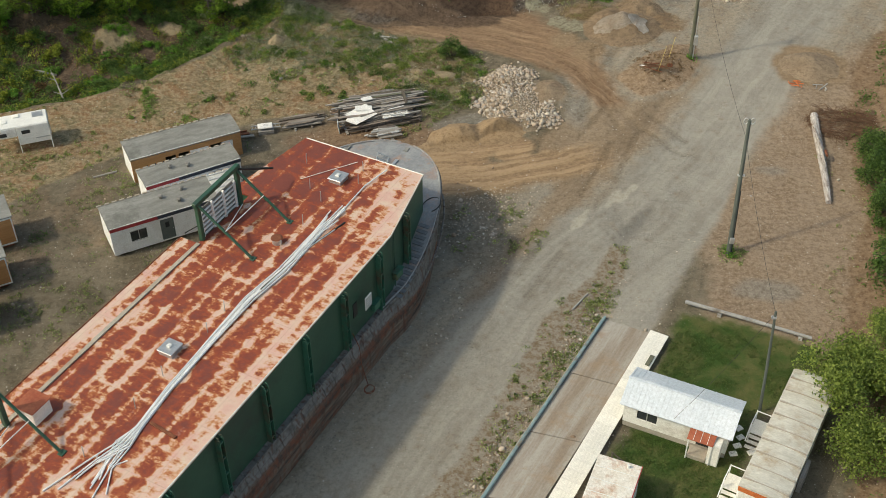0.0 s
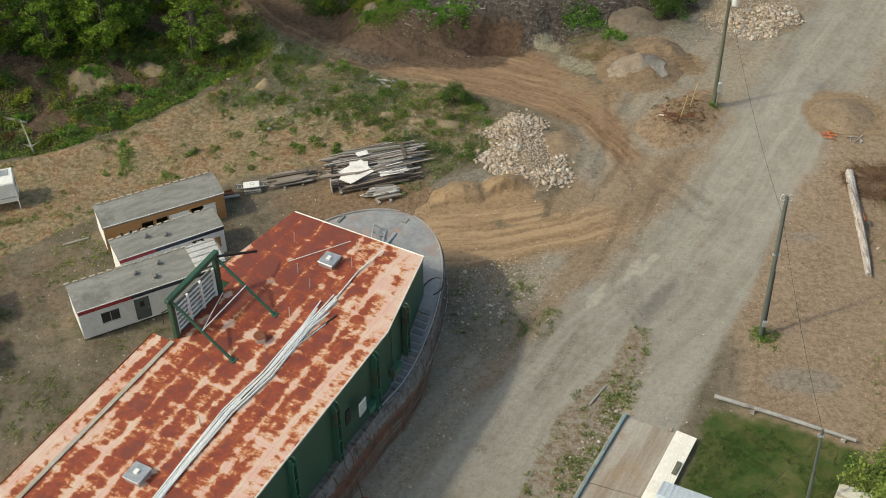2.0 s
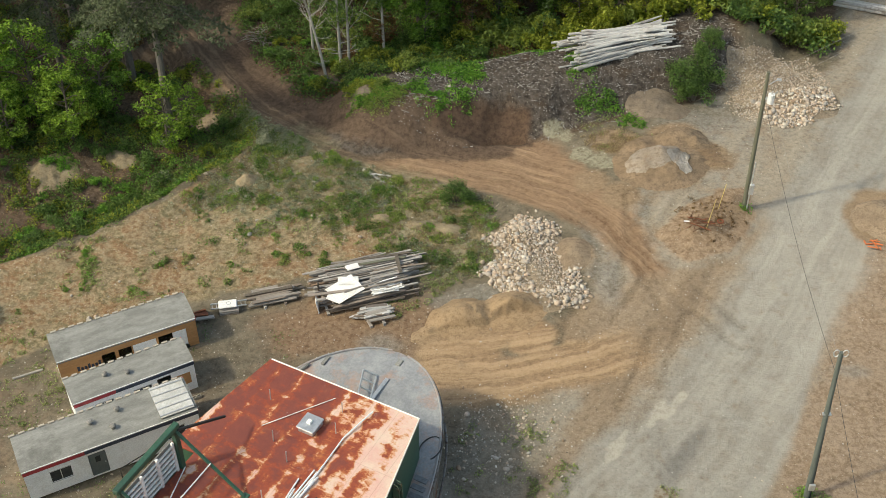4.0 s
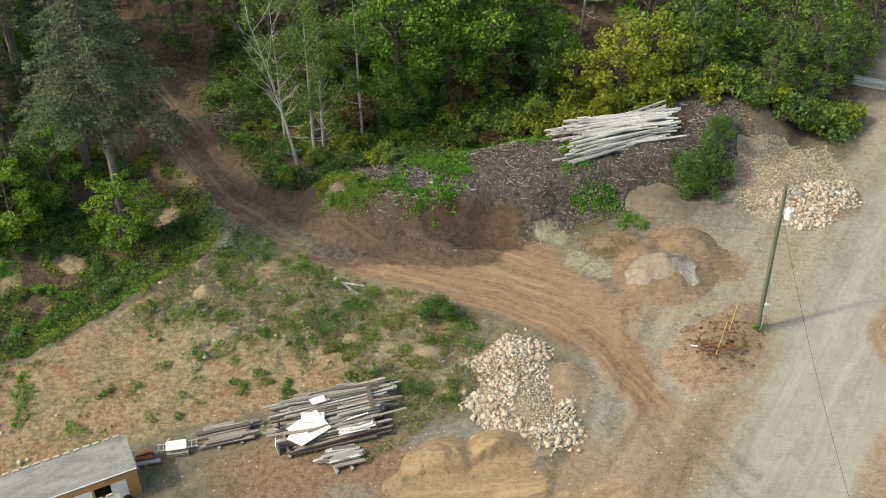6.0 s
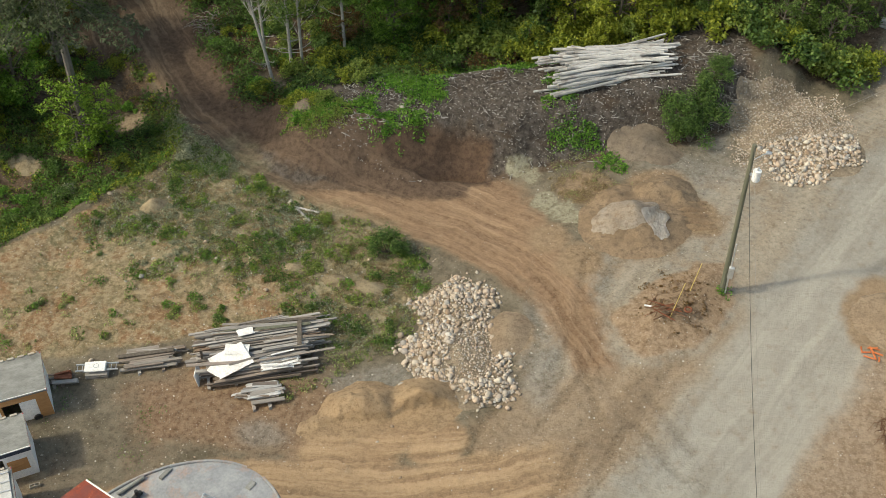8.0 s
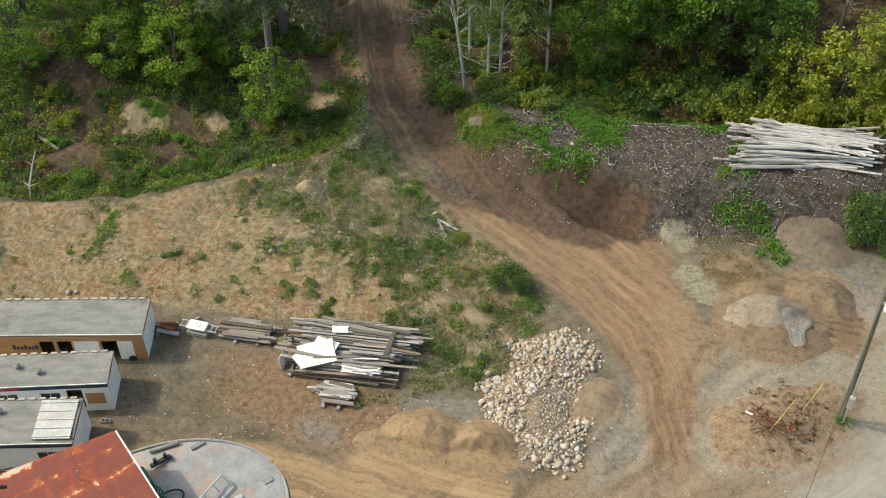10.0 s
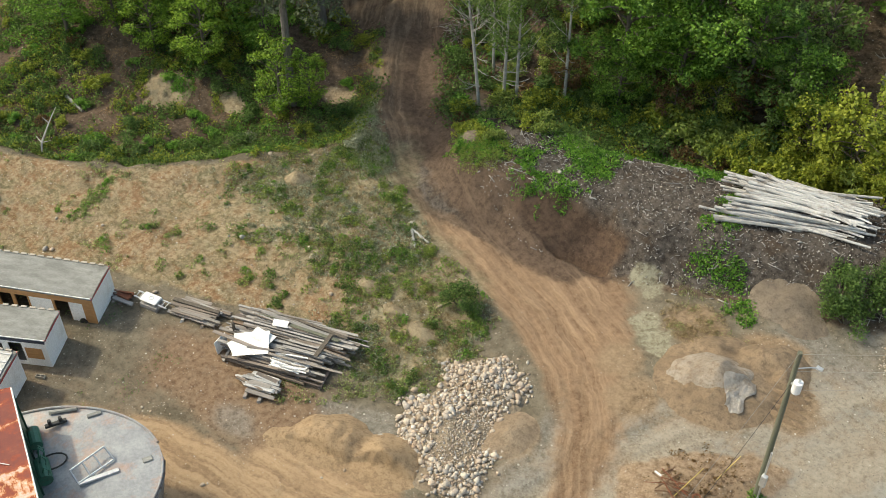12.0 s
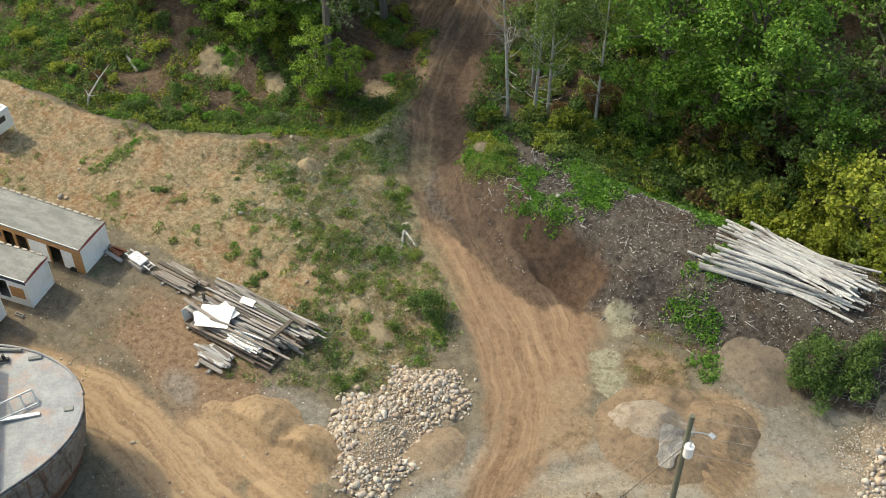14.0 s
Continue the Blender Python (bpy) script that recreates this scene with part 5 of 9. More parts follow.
# ---- site office trailers
def office_trailer(name, right_back, right_front, length, z_roof, front, end_stripe, label, openings, group="site office trailers", sign=False):
    """The roof's two corners at its near end set its place; x runs along it to the far end, y to its back."""
    rf, rb = Vector(right_front), Vector(right_back)
    ydir = (rb - rf).normalized()
    w = (rb - rf).length
    ang = math.degrees(math.atan2(ydir.y, ydir.x)) - 90
    zg = min(gz(rf.x, rf.y), gz(rb.x, rb.y))
    base = z_roof - 2.75
    t = thing(name, pose(rf.x, rf.y, base, 0, 0, ang), label, "trailer", group)
    L = length
    # x runs to minus, away from the near end
    cuts = sorted(openings)
    x = 0.0
    bm = bmesh.new()
    H = 2.62
    for (a, b, z0, z1, kind) in cuts:
        box(bm, -a, 0.0, 0.0, -x, 0.1, H)
        box(bm, -b, 0.0, z1, -a, 0.1, H)
        if z0 > 0.02:
            box(bm, -b, 0.0, 0.0, -a, 0.1, z0)
        x = b
    box(bm, -L, 0.0, 0.0, -x, 0.1, H)
    part("front_wall", bm, M[front], t, "ochre plywood side" if front == "plywood" else "white sheet-metal side")
    part("back_wall", boxed(-L, w - 0.1, 0, 0, w, H), M["trailer_white"], t)
    part("end_wall", boxed(-0.1, 0.1, 0, 0, w - 0.1, H), M["trailer_white"], t)
    part("end_wall", boxed(-L, 0.1, 0, -L + 0.1, w - 0.1, H), M["trailer_white"], t)
    part("floor_pan", boxed(-L + 0.1, 0.1, 0.0, -0.1, w - 0.1, 0.1), M["old_wood"], t)
    bm = bmesh.new()
    n = 6
    for k in range(n):
        y0, y1 = -0.06 + (w + 0.12) * k / n, -0.06 + (w + 0.12) * (k + 1) / n
        zz = lambda y: H + 0.14 * (1 - ((y - w / 2) / (w / 2 + 0.06)) ** 2)
        vs = [bm.verts.new(p) for p in ((0.06, y0, zz(y0)), (0.06, y1, zz(y1)), (-L - 0.06, y1, zz(y1)), (-L - 0.06, y0, zz(y0)), (0.06, y0, zz(y0) - 0.1), (0.06, y1, zz(y1) - 0.1), (-L - 0.06, y1, zz(y1) - 0.1), (-L - 0.06, y0, zz(y0) - 0.1))]
        for f in ((0, 1, 2, 3), (7, 6, 5, 4), (0, 4, 5, 1), (3, 2, 6, 7)):
            bm.faces.new([vs[i] for i in f])
    bmesh.ops.remove_doubles(bm, verts=bm.verts, dist=0.001)
    bmesh.ops.recalc_face_normals(bm, faces=bm.faces)
    roof = part("roof", bm, M["trailer_roof"], t, "grey weathered felt roof")
    k = 0
    while 0.3 + 0.62 * k < L:
        part("roof_clip", boxed(-0.3 - 0.62 * k - 0.4, w - 0.06, H + 0.02, -0.3 - 0.62 * k, w + 0.1, H + 0.1, 0.01), M["concrete"], roof)
        k += 1
    part("fascia", boxed(-L - 0.02, -0.05, H - 0.02, 0.02, -0.004, H + 0.06), M["white_trim"], t)
    if end_stripe:
        part("fascia_stripe", boxed(-L * 0.66, -0.06, H - 0.3, 0.02, -0.01, H - 0.02), M["navy"], t)
        part("fascia_stripe", boxed(-L - 0.02, -0.06, H - 0.3, -L * 0.66, -0.01, H - 0.02), M["red_stripe"], t)
    part("end_stripe", boxed(-0.02, -0.02, H - 0.16, 0.05, w + 0.02, H + 0.02), M["red_stripe"], t)
    for (a, b, z0, z1, kind) in cuts:
        if kind == "door":
            d = part("door", boxed(-b + 0.03, 0.02, z0, -a - 0.03, 0.07, z1 - 0.03), M["grey_door"], t, "grey door with a small pane")
            part("door_window", boxed(-(a + b) / 2 - 0.16, 0.008, z0 + 1.15, -(a + b) / 2 + 0.16, 0.018, z0 + 1.65), M["glass"], d)
            part("door_knob", tubed([(-a - 0.14, -0.04, z0 + 0.95), (-a - 0.14, 0.02, z0 + 0.95)], 0.03, 8), M["galv"], d)
        elif kind == "window":
            wd = part("window", boxed(-b + 0.02, 0.03, z0, -a - 0.02, 0.06, z1), M["glass"], t)
            part("mullion", boxed(-(a + b) / 2 - 0.025, 0.0, z0, -(a + b) / 2 + 0.025, 0.028, z1), M["galv"], wd)
            bm = bmesh.new()
            for q in ((-b - 0.04, z0 - 0.05, -a + 0.04, z0), (-b - 0.04, z1, -a + 0.04, z1 + 0.05)):
                box(bm, q[0], -0.025, q[1], q[2], -0.003, q[3])
            part("window_frame", bm, M["galv"], wd)
        elif kind == "panel":
            part("infill_panel", boxed(-b + 0.01, 0.03, z0, -a - 0.01, 0.07, z1), M["trailer_white"], t, "white infill panel")
        elif kind == "ply":
            part("infill_panel", boxed(-b + 0.01, -0.02, z0, -a - 0.01, 0.05, z1), M["plywood"], t, "bare plywood patch")
    # axle blocks under the pan
    for fx in (0.12, 0.4, 0.65, 0.88):
        for y in (0.35, w - 0.35):
            part("block", boxed(-L * fx - 0.2, y - 0.2, zg - base - 0.05, -L * fx + 0.2, y + 0.2, 0.0, 0.02), M["concrete"], t)
    part("skid", boxed(-L + 0.2, 0.25, -0.16, -0.2, 0.4, -0.003), M["rust"], t)
    part("skid", boxed(-L + 0.2, w - 0.4, -0.16, -0.2, w - 0.25, -0.003), M["rust"], t)
    return t, w, H, L


def roof_cowl(t, x, y, H):
    c = part("roof_cowl", tubed([(x, y, H + 0.1), (x, y, H + 0.38)], 0.14, 10), M["cowl"], t)
    part("cowl_cap", tubed([(x, y, H + 0.38), (x, y, H + 0.46)], [0.22, 0.12], 10), M["cowl"], c)


tA, w, H, L = office_trailer("office_trailer", (-41.95, 14.7), (-40.45, 12.05), 9.6, 1.25, "plywood", False, "site office trailer with ochre plywood side and open doorways",
    [(0.75, 1.75, 0.1, 2.0, "panel"), (1.75, 2.75, 0.1, 2.0, "open"), (2.9, 4.55, 0.1, 2.0, "panel"), (4.65, 5.55, 0.1, 2.0, "open"), (5.8, 6.7, 0.1, 2.0, "open")])
part("tyre", tubed([(-0.95, -0.12, 0.3), (-0.95, 0.0, 0.3)], 0.26, 14), M["black"], tA)
# a sign band on the plywood: plain bars
for k in range(7):
    part("sign_bar", boxed(-7.0 - 0.24 * k, -0.012, 1.25, -6.83 - 0.24 * k, -0.003, 1.25 + (0.42 if k % 3 == 0 else 0.28)), M["navy"], tA)
tB, w, H, L = office_trailer("office_trailer", (-41.0, 10.0), (-39.65, 7.85), 8.1, 1.4, "trailer_white", True, "white site office trailer with navy and red roof-edge stripe",
    [(0.35, 1.5, 0.75, 1.75, "ply"), (1.65, 2.6, 0.3, 2.1, "open"), (3.0, 4.2, 1.0, 1.9, "window"), (5.6, 6.8, 1.0, 1.9, "window")])
roof_cowl(tB, -5.6, 1.4, H)
roof_cowl(tB, -4.2, 0.9, H)
tC, w, H, L = office_trailer("office_trailer", (-40.0, 6.15), (-38.35, 3.35), 11.1, 1.6, "trailer_white", True, "white site office trailer with red stripe and grey door",
    [(6.1, 7.2, 0.12, 2.1, "door"), (8.3, 9.6, 0.9, 1.85, "window"), (1.0, 2.2, 0.9, 1.8, "window")])
roof_cowl(tC, -5.2, 0.9, H)
roof_cowl(tC, -4.6, 2.2, H)
roof_cowl(tC, -6.4, 1.9, H)
# wall panel lying on that trailer's roof end
pan = part("roof_panel", boxed(-2.3, 0.2, H + 0.15, -0.1, 3.05, H + 0.21, 0.01), M["panel_grey"], tC, "off-white ribbed panel lying on the roof")
for k in range(5):
    part("batten", boxed(-2.3, 0.3 + 0.62 * k, H + 0.21, -0.1, 0.38 + 0.62 * k, H + 0.27), M["galv"], pan)
part("steps_rail", tubed([(-3.6, -0.6, 0.3), (-3.6, -0.6, 1.2), (-5.6, -0.9, 0.9), (-5.6, -0.9, -0.1)], 0.04, 6), M["black"], tC)

# two ends of more trailers further along the yard
for (x, y, a) in ((-56.7, 0.1, 30), (-55.5, -4.7, 30), (-55.1, -9.5, 30)):
    t = thing("office_trailer", pose(x, y, gz(x, y) + 0.35, 0, 0, a), "site trailer with ochre side and grey roof at the yard edge", "trailer", "site office trailers")
    part("body", boxed(-9, -1.5, 0, 0, 1.5, 2.6, 0.02), M["trailer_white"], t)
    part("side_panel", boxed(-8.9, -1.53, 0.2, -0.1, -1.502, 2.4), M["plywood"], t)
    part("end_panel", boxed(0.002, -1.4, 0.2, 0.03, 1.4, 2.4), M["plywood"], t)
    part("roof", boxed(-9.1, -1.6, 2.604, 0.1, 1.6, 2.7, 0.02), M["trailer_roof"], t)
    part("skid", boxed(-8.8, -1.2, -0.4, -0.3, 1.2, -0.003), M["rust"], t)

# ---- white truck camper on its legs on the meadow
def truck_camper():
    x, y = -57.75, 13.4
    t = thing("truck_camper", pose(x, y, gz(x, y), 0, 0, 22.6), "white slide-in truck camper standing on thin legs", "camper")
    body = part("body", boxed(-2.75, -1.1, 0.75, 0.0, 1.1, 2.62, 0.07), M["board_white"], t)
    part("cab_over", boxed(-5.0, -1.09, 1.62, -2.752, 1.09, 2.61, 0.1), M["board_white"], t, "white sleeping alcove jutting out over the cab")
    part("roof_rim", boxed(-4.95, -1.04, 2.622, -0.05, 1.04, 2.66, 0.02), M["white_trim"], t)
    part("roof_hatch", boxed(-1.25, 0.0, 2.664, -0.35, 0.8, 2.72, 0.02), M["galv"], t, "grey roof hatch")
    part("roof_vent", boxed(-2.9, 0.35, 2.664, -2.3, 0.85, 2.8, 0.05), M["cream"], t)
    part("roof_vent", boxed(-3.9, -0.3, 2.664, -3.4, 0.2, 2.76, 0.04), M["white_trim"], t)
    for xa, xb in ((-2.35, -1.65), (-4.2, -3.6)):
        w = part("window", boxed(xa, -1.118, 1.86, xb, -1.102, 2.22, 0.0), M["glass"], t)
        part("window_frame", boxed(xa - 0.05, -1.112, 1.81, xb + 0.05, -1.1015, 2.27), M["white_trim"], w)
    part("lower_trim", boxed(-1.3, -1.125, 1.2, -0.1, -1.102, 1.3), M["galv"], t)
    part("end_window", boxed(0.002, -0.5, 1.7, 0.02, 0.5, 2.2), M["glass"], t)
    for lx in (-2.7, -0.05):
        for s in (-1, 1):
            part("leg", tubed([(lx, s * 1.16, 0.0), (lx, s * 1.16, 1.7)], 0.045, 6), M["white_trim"], t)


truck_camper()

# ---- power poles and wires
def pole(x, y, top, mat, lx, ly, thick=1.0):
    z = gz(x, y)
    p = thing("power_pole", pose(x, y, z), "weathered wooden power pole with tufts of green at its foot", "pole", "power poles")
    part("shaft", tubed([(0, 0, -0.3), (lx * 0.5, ly * 0.5, (top - z) / 2), (lx, ly, top - z)], [0.19 * thick, 0.16 * thick, 0.13 * thick], 12), mat, p)
    return p, Vector((x + lx, y + ly, top))


p1, top1 = pole(0.0, 0.0, 10.8, M["pole_grey"], -0.1, 1.2)
h1 = top1 - p1.matrix_basis.translation
for dx in (-0.24, 0.26):
    ring = [(h1.x + dx + 0.16 * math.cos(a), h1.y, h1.z - 0.1 + 0.26 * math.sin(a)) for a in np.linspace(0.3, 2 * math.pi - 0.1, 14)]
    part("insulator_loop", tubed(ring, 0.035, 6), M["galv"], p1)
part("conduit", tubed([(0.2, -0.05, 0.0), (0.18, 0.8, 5.5)], 0.045, 6), M["black"], p1)
part("meter_box", boxed(-0.15, -0.34, 1.2, 0.2, -0.18, 1.75, 0.03), M["galv"], p1)
part("bracket", boxed(-0.3, 0.6, 7.0, 0.2, 0.8, 7.1), M["galv"], p1)
p2, top2 = pole(0.0, 27.8, 12.55, M["pole_wood"], -0.2, 0.1)
h2 = top2 - p2.matrix_basis.translation
can = part("transformer", tubed([(0.28, -0.2, h2.z - 2.45), (0.28, -0.2, h2.z - 1.7)], 0.25, 14), M["white_pipe"], p2, "white cylindrical transformer")
part("bushing", tubed([(0.28, -0.2, h2.z - 1.7), (0.32, -0.2, h2.z - 1.45)], 0.06, 8), M["galv"], can)
part("transformer_bracket", boxed(-0.1, -0.15, h2.z - 2.2, 0.28, 0.05, h2.z - 2.1), M["galv"], p2)
part("street_lamp_arm", tubed([(0, 0, h2.z - 1.0), (0.45, 0.35, h2.z - 0.9), (0.75, 0.6, h2.z - 0.95)], 0.035, 6), M["galv"], p2)
part("lamp_head", boxed(0.65, 0.5, h2.z - 1.02, 1.0, 0.75, h2.z - 0.88, 0.03), M["galv"], p2)
part("meter_box", boxed(0.05, -0.42, 1.5, 0.4, -0.17, 2.5, 0.04), M["galv"], p2, "grey meter box")
part("conduit", tubed([(0.2, -0.22, 0.0), (0.15, -0.2, 4.5)], 0.06, 6), M["galv"], p2)
wire_thing = thing("overhead_wires", pose(0, 0, 0), "thin dark overhead wires sagging between the poles", "wires")


def wire(a, b, sag, r, mat):
    a, b = Vector(a), Vector(b)
    pts = [a.lerp(b, s) - Vector((0, 0, sag * 4 * s * (1 - s))) for s in np.linspace(0, 1, 15)]
    part("wire", tubed(pts, r, 5), mat, wire_thing)


t1, t2 = Vector(top1), Vector(top2)
far_pole = Vector((34, 58, 13.5))
wire(t2, t1 + Vector((-0.2, 0, -0.1)), 0.6, 0.011, M["twig"])
wire(t2 + Vector((0.1, 0, -2.2)), t1 + Vector((0, 0, -1.6)), 0.9, 0.014, M["black"])
for dz in (-0.15, -1.5, -3.0):
    wire(t2 + Vector((0, 0, dz)), far_pole + Vector((0, 0, dz)), 0.7, 0.014, M["twig"])
p0, top0 = pole(-0.15, -16.5, 8.3, M["pole_grey"], -0.55, 0.1, 0.6)
tagged(p0, "slim grey service pole beside the lawn")
part("service_head", boxed(-0.75, 0.0, 8.55, -0.4, 0.2, 8.75, 0.03), M["galv"], p0)
wire(t1 + Vector((0, 0, -1.6)), top0 + Vector((0, 0, -0.1)), 0.5, 0.014, M["black"])
wire(top0 + Vector((0, 0, -0.2)), (-6.5, -19.6, 1.6), 0.3, 0.012, M["black"])
p3, _ = pole(far_pole.x, far_pole.y, 13.6, M["pole_wood"], 0, 0)


# ---- heaps of sand, gravel and stone
def heap_material(name, a, b, c):
    """Loose soil: clods, runs and specks."""
    m, nt, bs = nodes_of(name)
    crisp, broad, fine = noise_node(nt, 2.6, 9, 0.78), noise_node(nt, 0.5, 5, 0.65), noise_node(nt, 9, 5, 0.8)
    col = mix(nt, ramp(nt, broad, [(0.38, (0, 0, 0)), (0.62, (1, 1, 1))]), a, b)
    col = mix(nt, ramp(nt, crisp, [(0.4, (1, 1, 1)), (0.52, (0, 0, 0))]), col, c)
    col = mix(nt, 0.6, col, ramp(nt, fine, [(0.3, (0.5, 0.5, 0.48)), (0.55, (1, 1, 1))]), "MULTIPLY")
    link(nt, col, bs.inputs["Base Color"])
    bs.inputs["Roughness"].default_value = 0.95
    bump(nt, bs, maths(nt, "ADD", crisp, fine), 0.8, 0.1)
    return m


M["sand_heap"] = heap_material("yellow_sand", (0.36, 0.247, 0.147), (0.44, 0.31, 0.19), (0.27, 0.182, 0.107))
M["brown_sand"] = heap_material("brown_sand", (0.245, 0.172, 0.11), (0.335, 0.24, 0.156), (0.185, 0.13, 0.085))
M["scraped_sand"] = heap_material("scraped_sand", (0.3, 0.205, 0.128), (0.36, 0.255, 0.16), (0.22, 0.15, 0.095))
M["grey_sand"] = heap_material("grey_sand", (0.33, 0.27, 0.215), (0.42, 0.36, 0.3), (0.26, 0.195, 0.14))
M["pale_clay"] = heap_material("pale_clay", (0.31, 0.245, 0.155), (0.39, 0.315, 0.205), (0.24, 0.18, 0.11))
M["grey_mound"] = heap_material("grey_brown_gravel", (0.2, 0.158, 0.118), (0.26, 0.21, 0.16), (0.15, 0.118, 0.09))
M["fine_gravel"] = heap_material("fine_gravel", (0.3, 0.218, 0.146), (0.38, 0.285, 0.195), (0.235, 0.17, 0.115))
M["rubble"] = heap_material("rubble_bed", (0.27, 0.21, 0.148), (0.38, 0.305, 0.22), (0.19, 0.15, 0.11))
M["dark_earth"] = heap_material("dark_cut_earth", (0.06, 0.04, 0.03), (0.1, 0.068, 0.048), (0.045, 0.032, 0.026))


def heap_height(x, y, lumps, seed, rough=0.25, dug=None):
    warp = 0.9 if rough > 0.24 else 0.4
    h = np.full(np.shape(x), -0.25)
    for (cx, cy, rx, ry, top, a) in lumps:
        c, s = math.cos(radians(a)), math.sin(radians(a))
        u, v = ((x - cx) * c + (y - cy) * s) / rx, (-(x - cx) * s + (y - cy) * c) / ry
        r = np.hypot(u, v) * (1 + warp * (mottled(x, y, max(rx, ry) * 0.7, seed) - 0.5))
        h = np.maximum(h, top * (1 - np.clip(r, 0, 1.6) ** 1.1) )
    h = h - (0.35 if warp > 0.5 else 0.1) * smooth(0.56, 0.62, mottled(x, y, 2.4, seed + 8)) * smooth(0.25, 0.6, h)
    if dug:
        behind = x * dug[0] + y * dug[1] - dug[2] + 1.3 * (mottled(x, y, 1.9, seed + 4) - 0.5)
        h = np.where(h > 0, h * (0.22 + 0.78 * smooth(-0.25, 0.12, behind)), h)
    return h + rough * (mottled(x, y, 1.1, seed + 3) - 0.5) * smooth(-0.1, 0.3, h)


def heap(name, lumps, material, label, category, seed, rough=0.25, step=0.22, dug=None):
    """A mound set on the ground, its rim running out just below the surface."""
    x0 = min(l[0] - max(l[2:4]) * 1.6 for l in lumps)
    x1 = max(l[0] + max(l[2:4]) * 1.6 for l in lumps)
    y0 = min(l[1] - max(l[2:4]) * 1.6 for l in lumps)
    y1 = max(l[1] + max(l[2:4]) * 1.6 for l in lumps)
    xs, ys = np.arange(x0, x1, step), np.arange(y0, y1, step)
    X, Y = np.meshgrid(xs, ys)
    h = heap_height(X, Y, lumps, seed, rough, dug)
    Z = surface_z(X, Y) + h
    n = len(xs)
    i = (np.arange(len(ys) - 1)[:, None] * n + np.arange(n - 1)[None, :])
    keep = (np.maximum.reduce([h[:-1, :-1], h[1:, :-1], h[:-1, 1:], h[1:, 1:]]) > -0.1).ravel()
    i = i.ravel()[keep]
    faces = np.stack([i, i + 1, i + n + 1, i + n], 1)
    used, inv = np.unique(faces, return_inverse=True)
    V = np.stack([X.ravel(), Y.ravel(), Z.ravel()], 1)[used]
    me = arrays_mesh(name, V, inv.reshape(faces.shape))
    me.materials.append(material)
    me.shade_smooth()
    return tagged(new(name, me), label, category, "heaps of material")


heap("sand_mound", [(-21.7, 15.4, 2.9, 2.1, 1.25, 18), (-18.2, 16.2, 2.5, 2.1, 1.45, 12), (-23.8, 13.9, 1.9, 0.9, 0.35, 30)], M["sand_heap"], "loose heap of yellow sand, dug into at one side", "sand heap", 201, 0.16, 0.12, (-0.31, 0.95, 20.7))
BROWN = [(-5.9, 33.6, 4.1, 3.6, 1.35, 10), (-4.3, 37.0, 2.9, 1.9, 1.25, 30), (-7.4, 35.9, 2.2, 1.5, 0.9, 40), (-2.9, 36.4, 1.5, 1.4, 1.0, 0)]
CAP = [(-6.2, 33.7, 3.1, 2.4, 1.95, 20)]
heap("sand_mound", BROWN, M["brown_sand"], "lumpy brown sand heap beside the road", "sand heap", 211, 0.2, 0.14)
heap("sand_mound", [(-2.6 + 0.14 * k, 35.9 - 0.52 * k, 1.9, 0.34, 0.62 - 0.06 * k, 24 - 4 * k) for k in range(5)], M["scraped_sand"], "ridges of brown sand scraped up by a digger bucket", "sand heap", 217, 0.1, 0.09)
heap("sand_mound", CAP, M["grey_sand"], "pale grey cap of dust on a sand heap", "sand heap", 215, 0.12, 0.12)
heap("gravel_mound", [(-5.9, 42.2, 2.4, 1.7, 0.9, 15), (-4.4, 41.6, 1.6, 1.3, 0.5, 0), (-7.0, 41.4, 1.2, 1.0, 0.35, 0)], M["grey_mound"], "smooth grey-brown gravel mound below the berm", "gravel heap", 221, 0.15)
heap("gravel_mound", [(11.3, 27.2, 2.8, 2.5, 0.8, 20)], M["fine_gravel"], "low heap of reddish fine gravel beside the road", "gravel heap", 231, 0.15)
heap("earth_mound", [(-23.3, 25.2, 1.5, 0.8, 0.4, 10), (-25.8, 25.4, 1.0, 0.6, 0.3, 0), (-28.7, 25.9, 1.3, 0.8, 0.4, 20)], M["pale_clay"], "low pale tan earth spoil in the meadow", "earth heap", 251, 0.2)
heap("earth_mound", [(-57.7, 32.0, 2.1, 1.6, 0.8, 20), (-56.6, 32.6, 1.2, 1.0, 0.6, 0), (-52.2, 34.7, 1.3, 1.0, 0.5, 0)], M["pale_clay"], "bare grey-brown earth mound among the gully scrub", "earth heap", 257, 0.45)
heap("earth_mound", [(-40.4, 30.6, 1.1, 0.8, 0.9, 30)], M["pale_clay"], "pale eroded earth hump at the gully edge", "earth heap", 253, 0.22)
heap("earth_mound", [(-31.4, 40.4, 1.5, 1.1, 0.5, 40)], M["grey_mound"], "rounded earth mound overgrown at the track side", "earth heap", 255, 0.22)

def stone_variants(n=6):
    out = []
    for k in range(n):
        r = random.Random(300 + k)
        bm = bmesh.new()
        bmesh.ops.create_uvsphere(bm, u_segments=7, v_segments=4, radius=0.5)
        for v in bm.verts:
            v.co *= 1 + r.uniform(-0.16, 0.16)
        bmesh.ops.scale(bm, vec=(1, r.uniform(0.65, 0.95), r.uniform(0.5, 0.75)), verts=bm.verts)
        me = bpy.data.meshes.new("stone")
        bm.to_mesh(me)
        bm.free()
        me.shade_smooth()
        me.materials.append(M["stone"])
        out.append(me)
    return out


STONES = stone_variants()


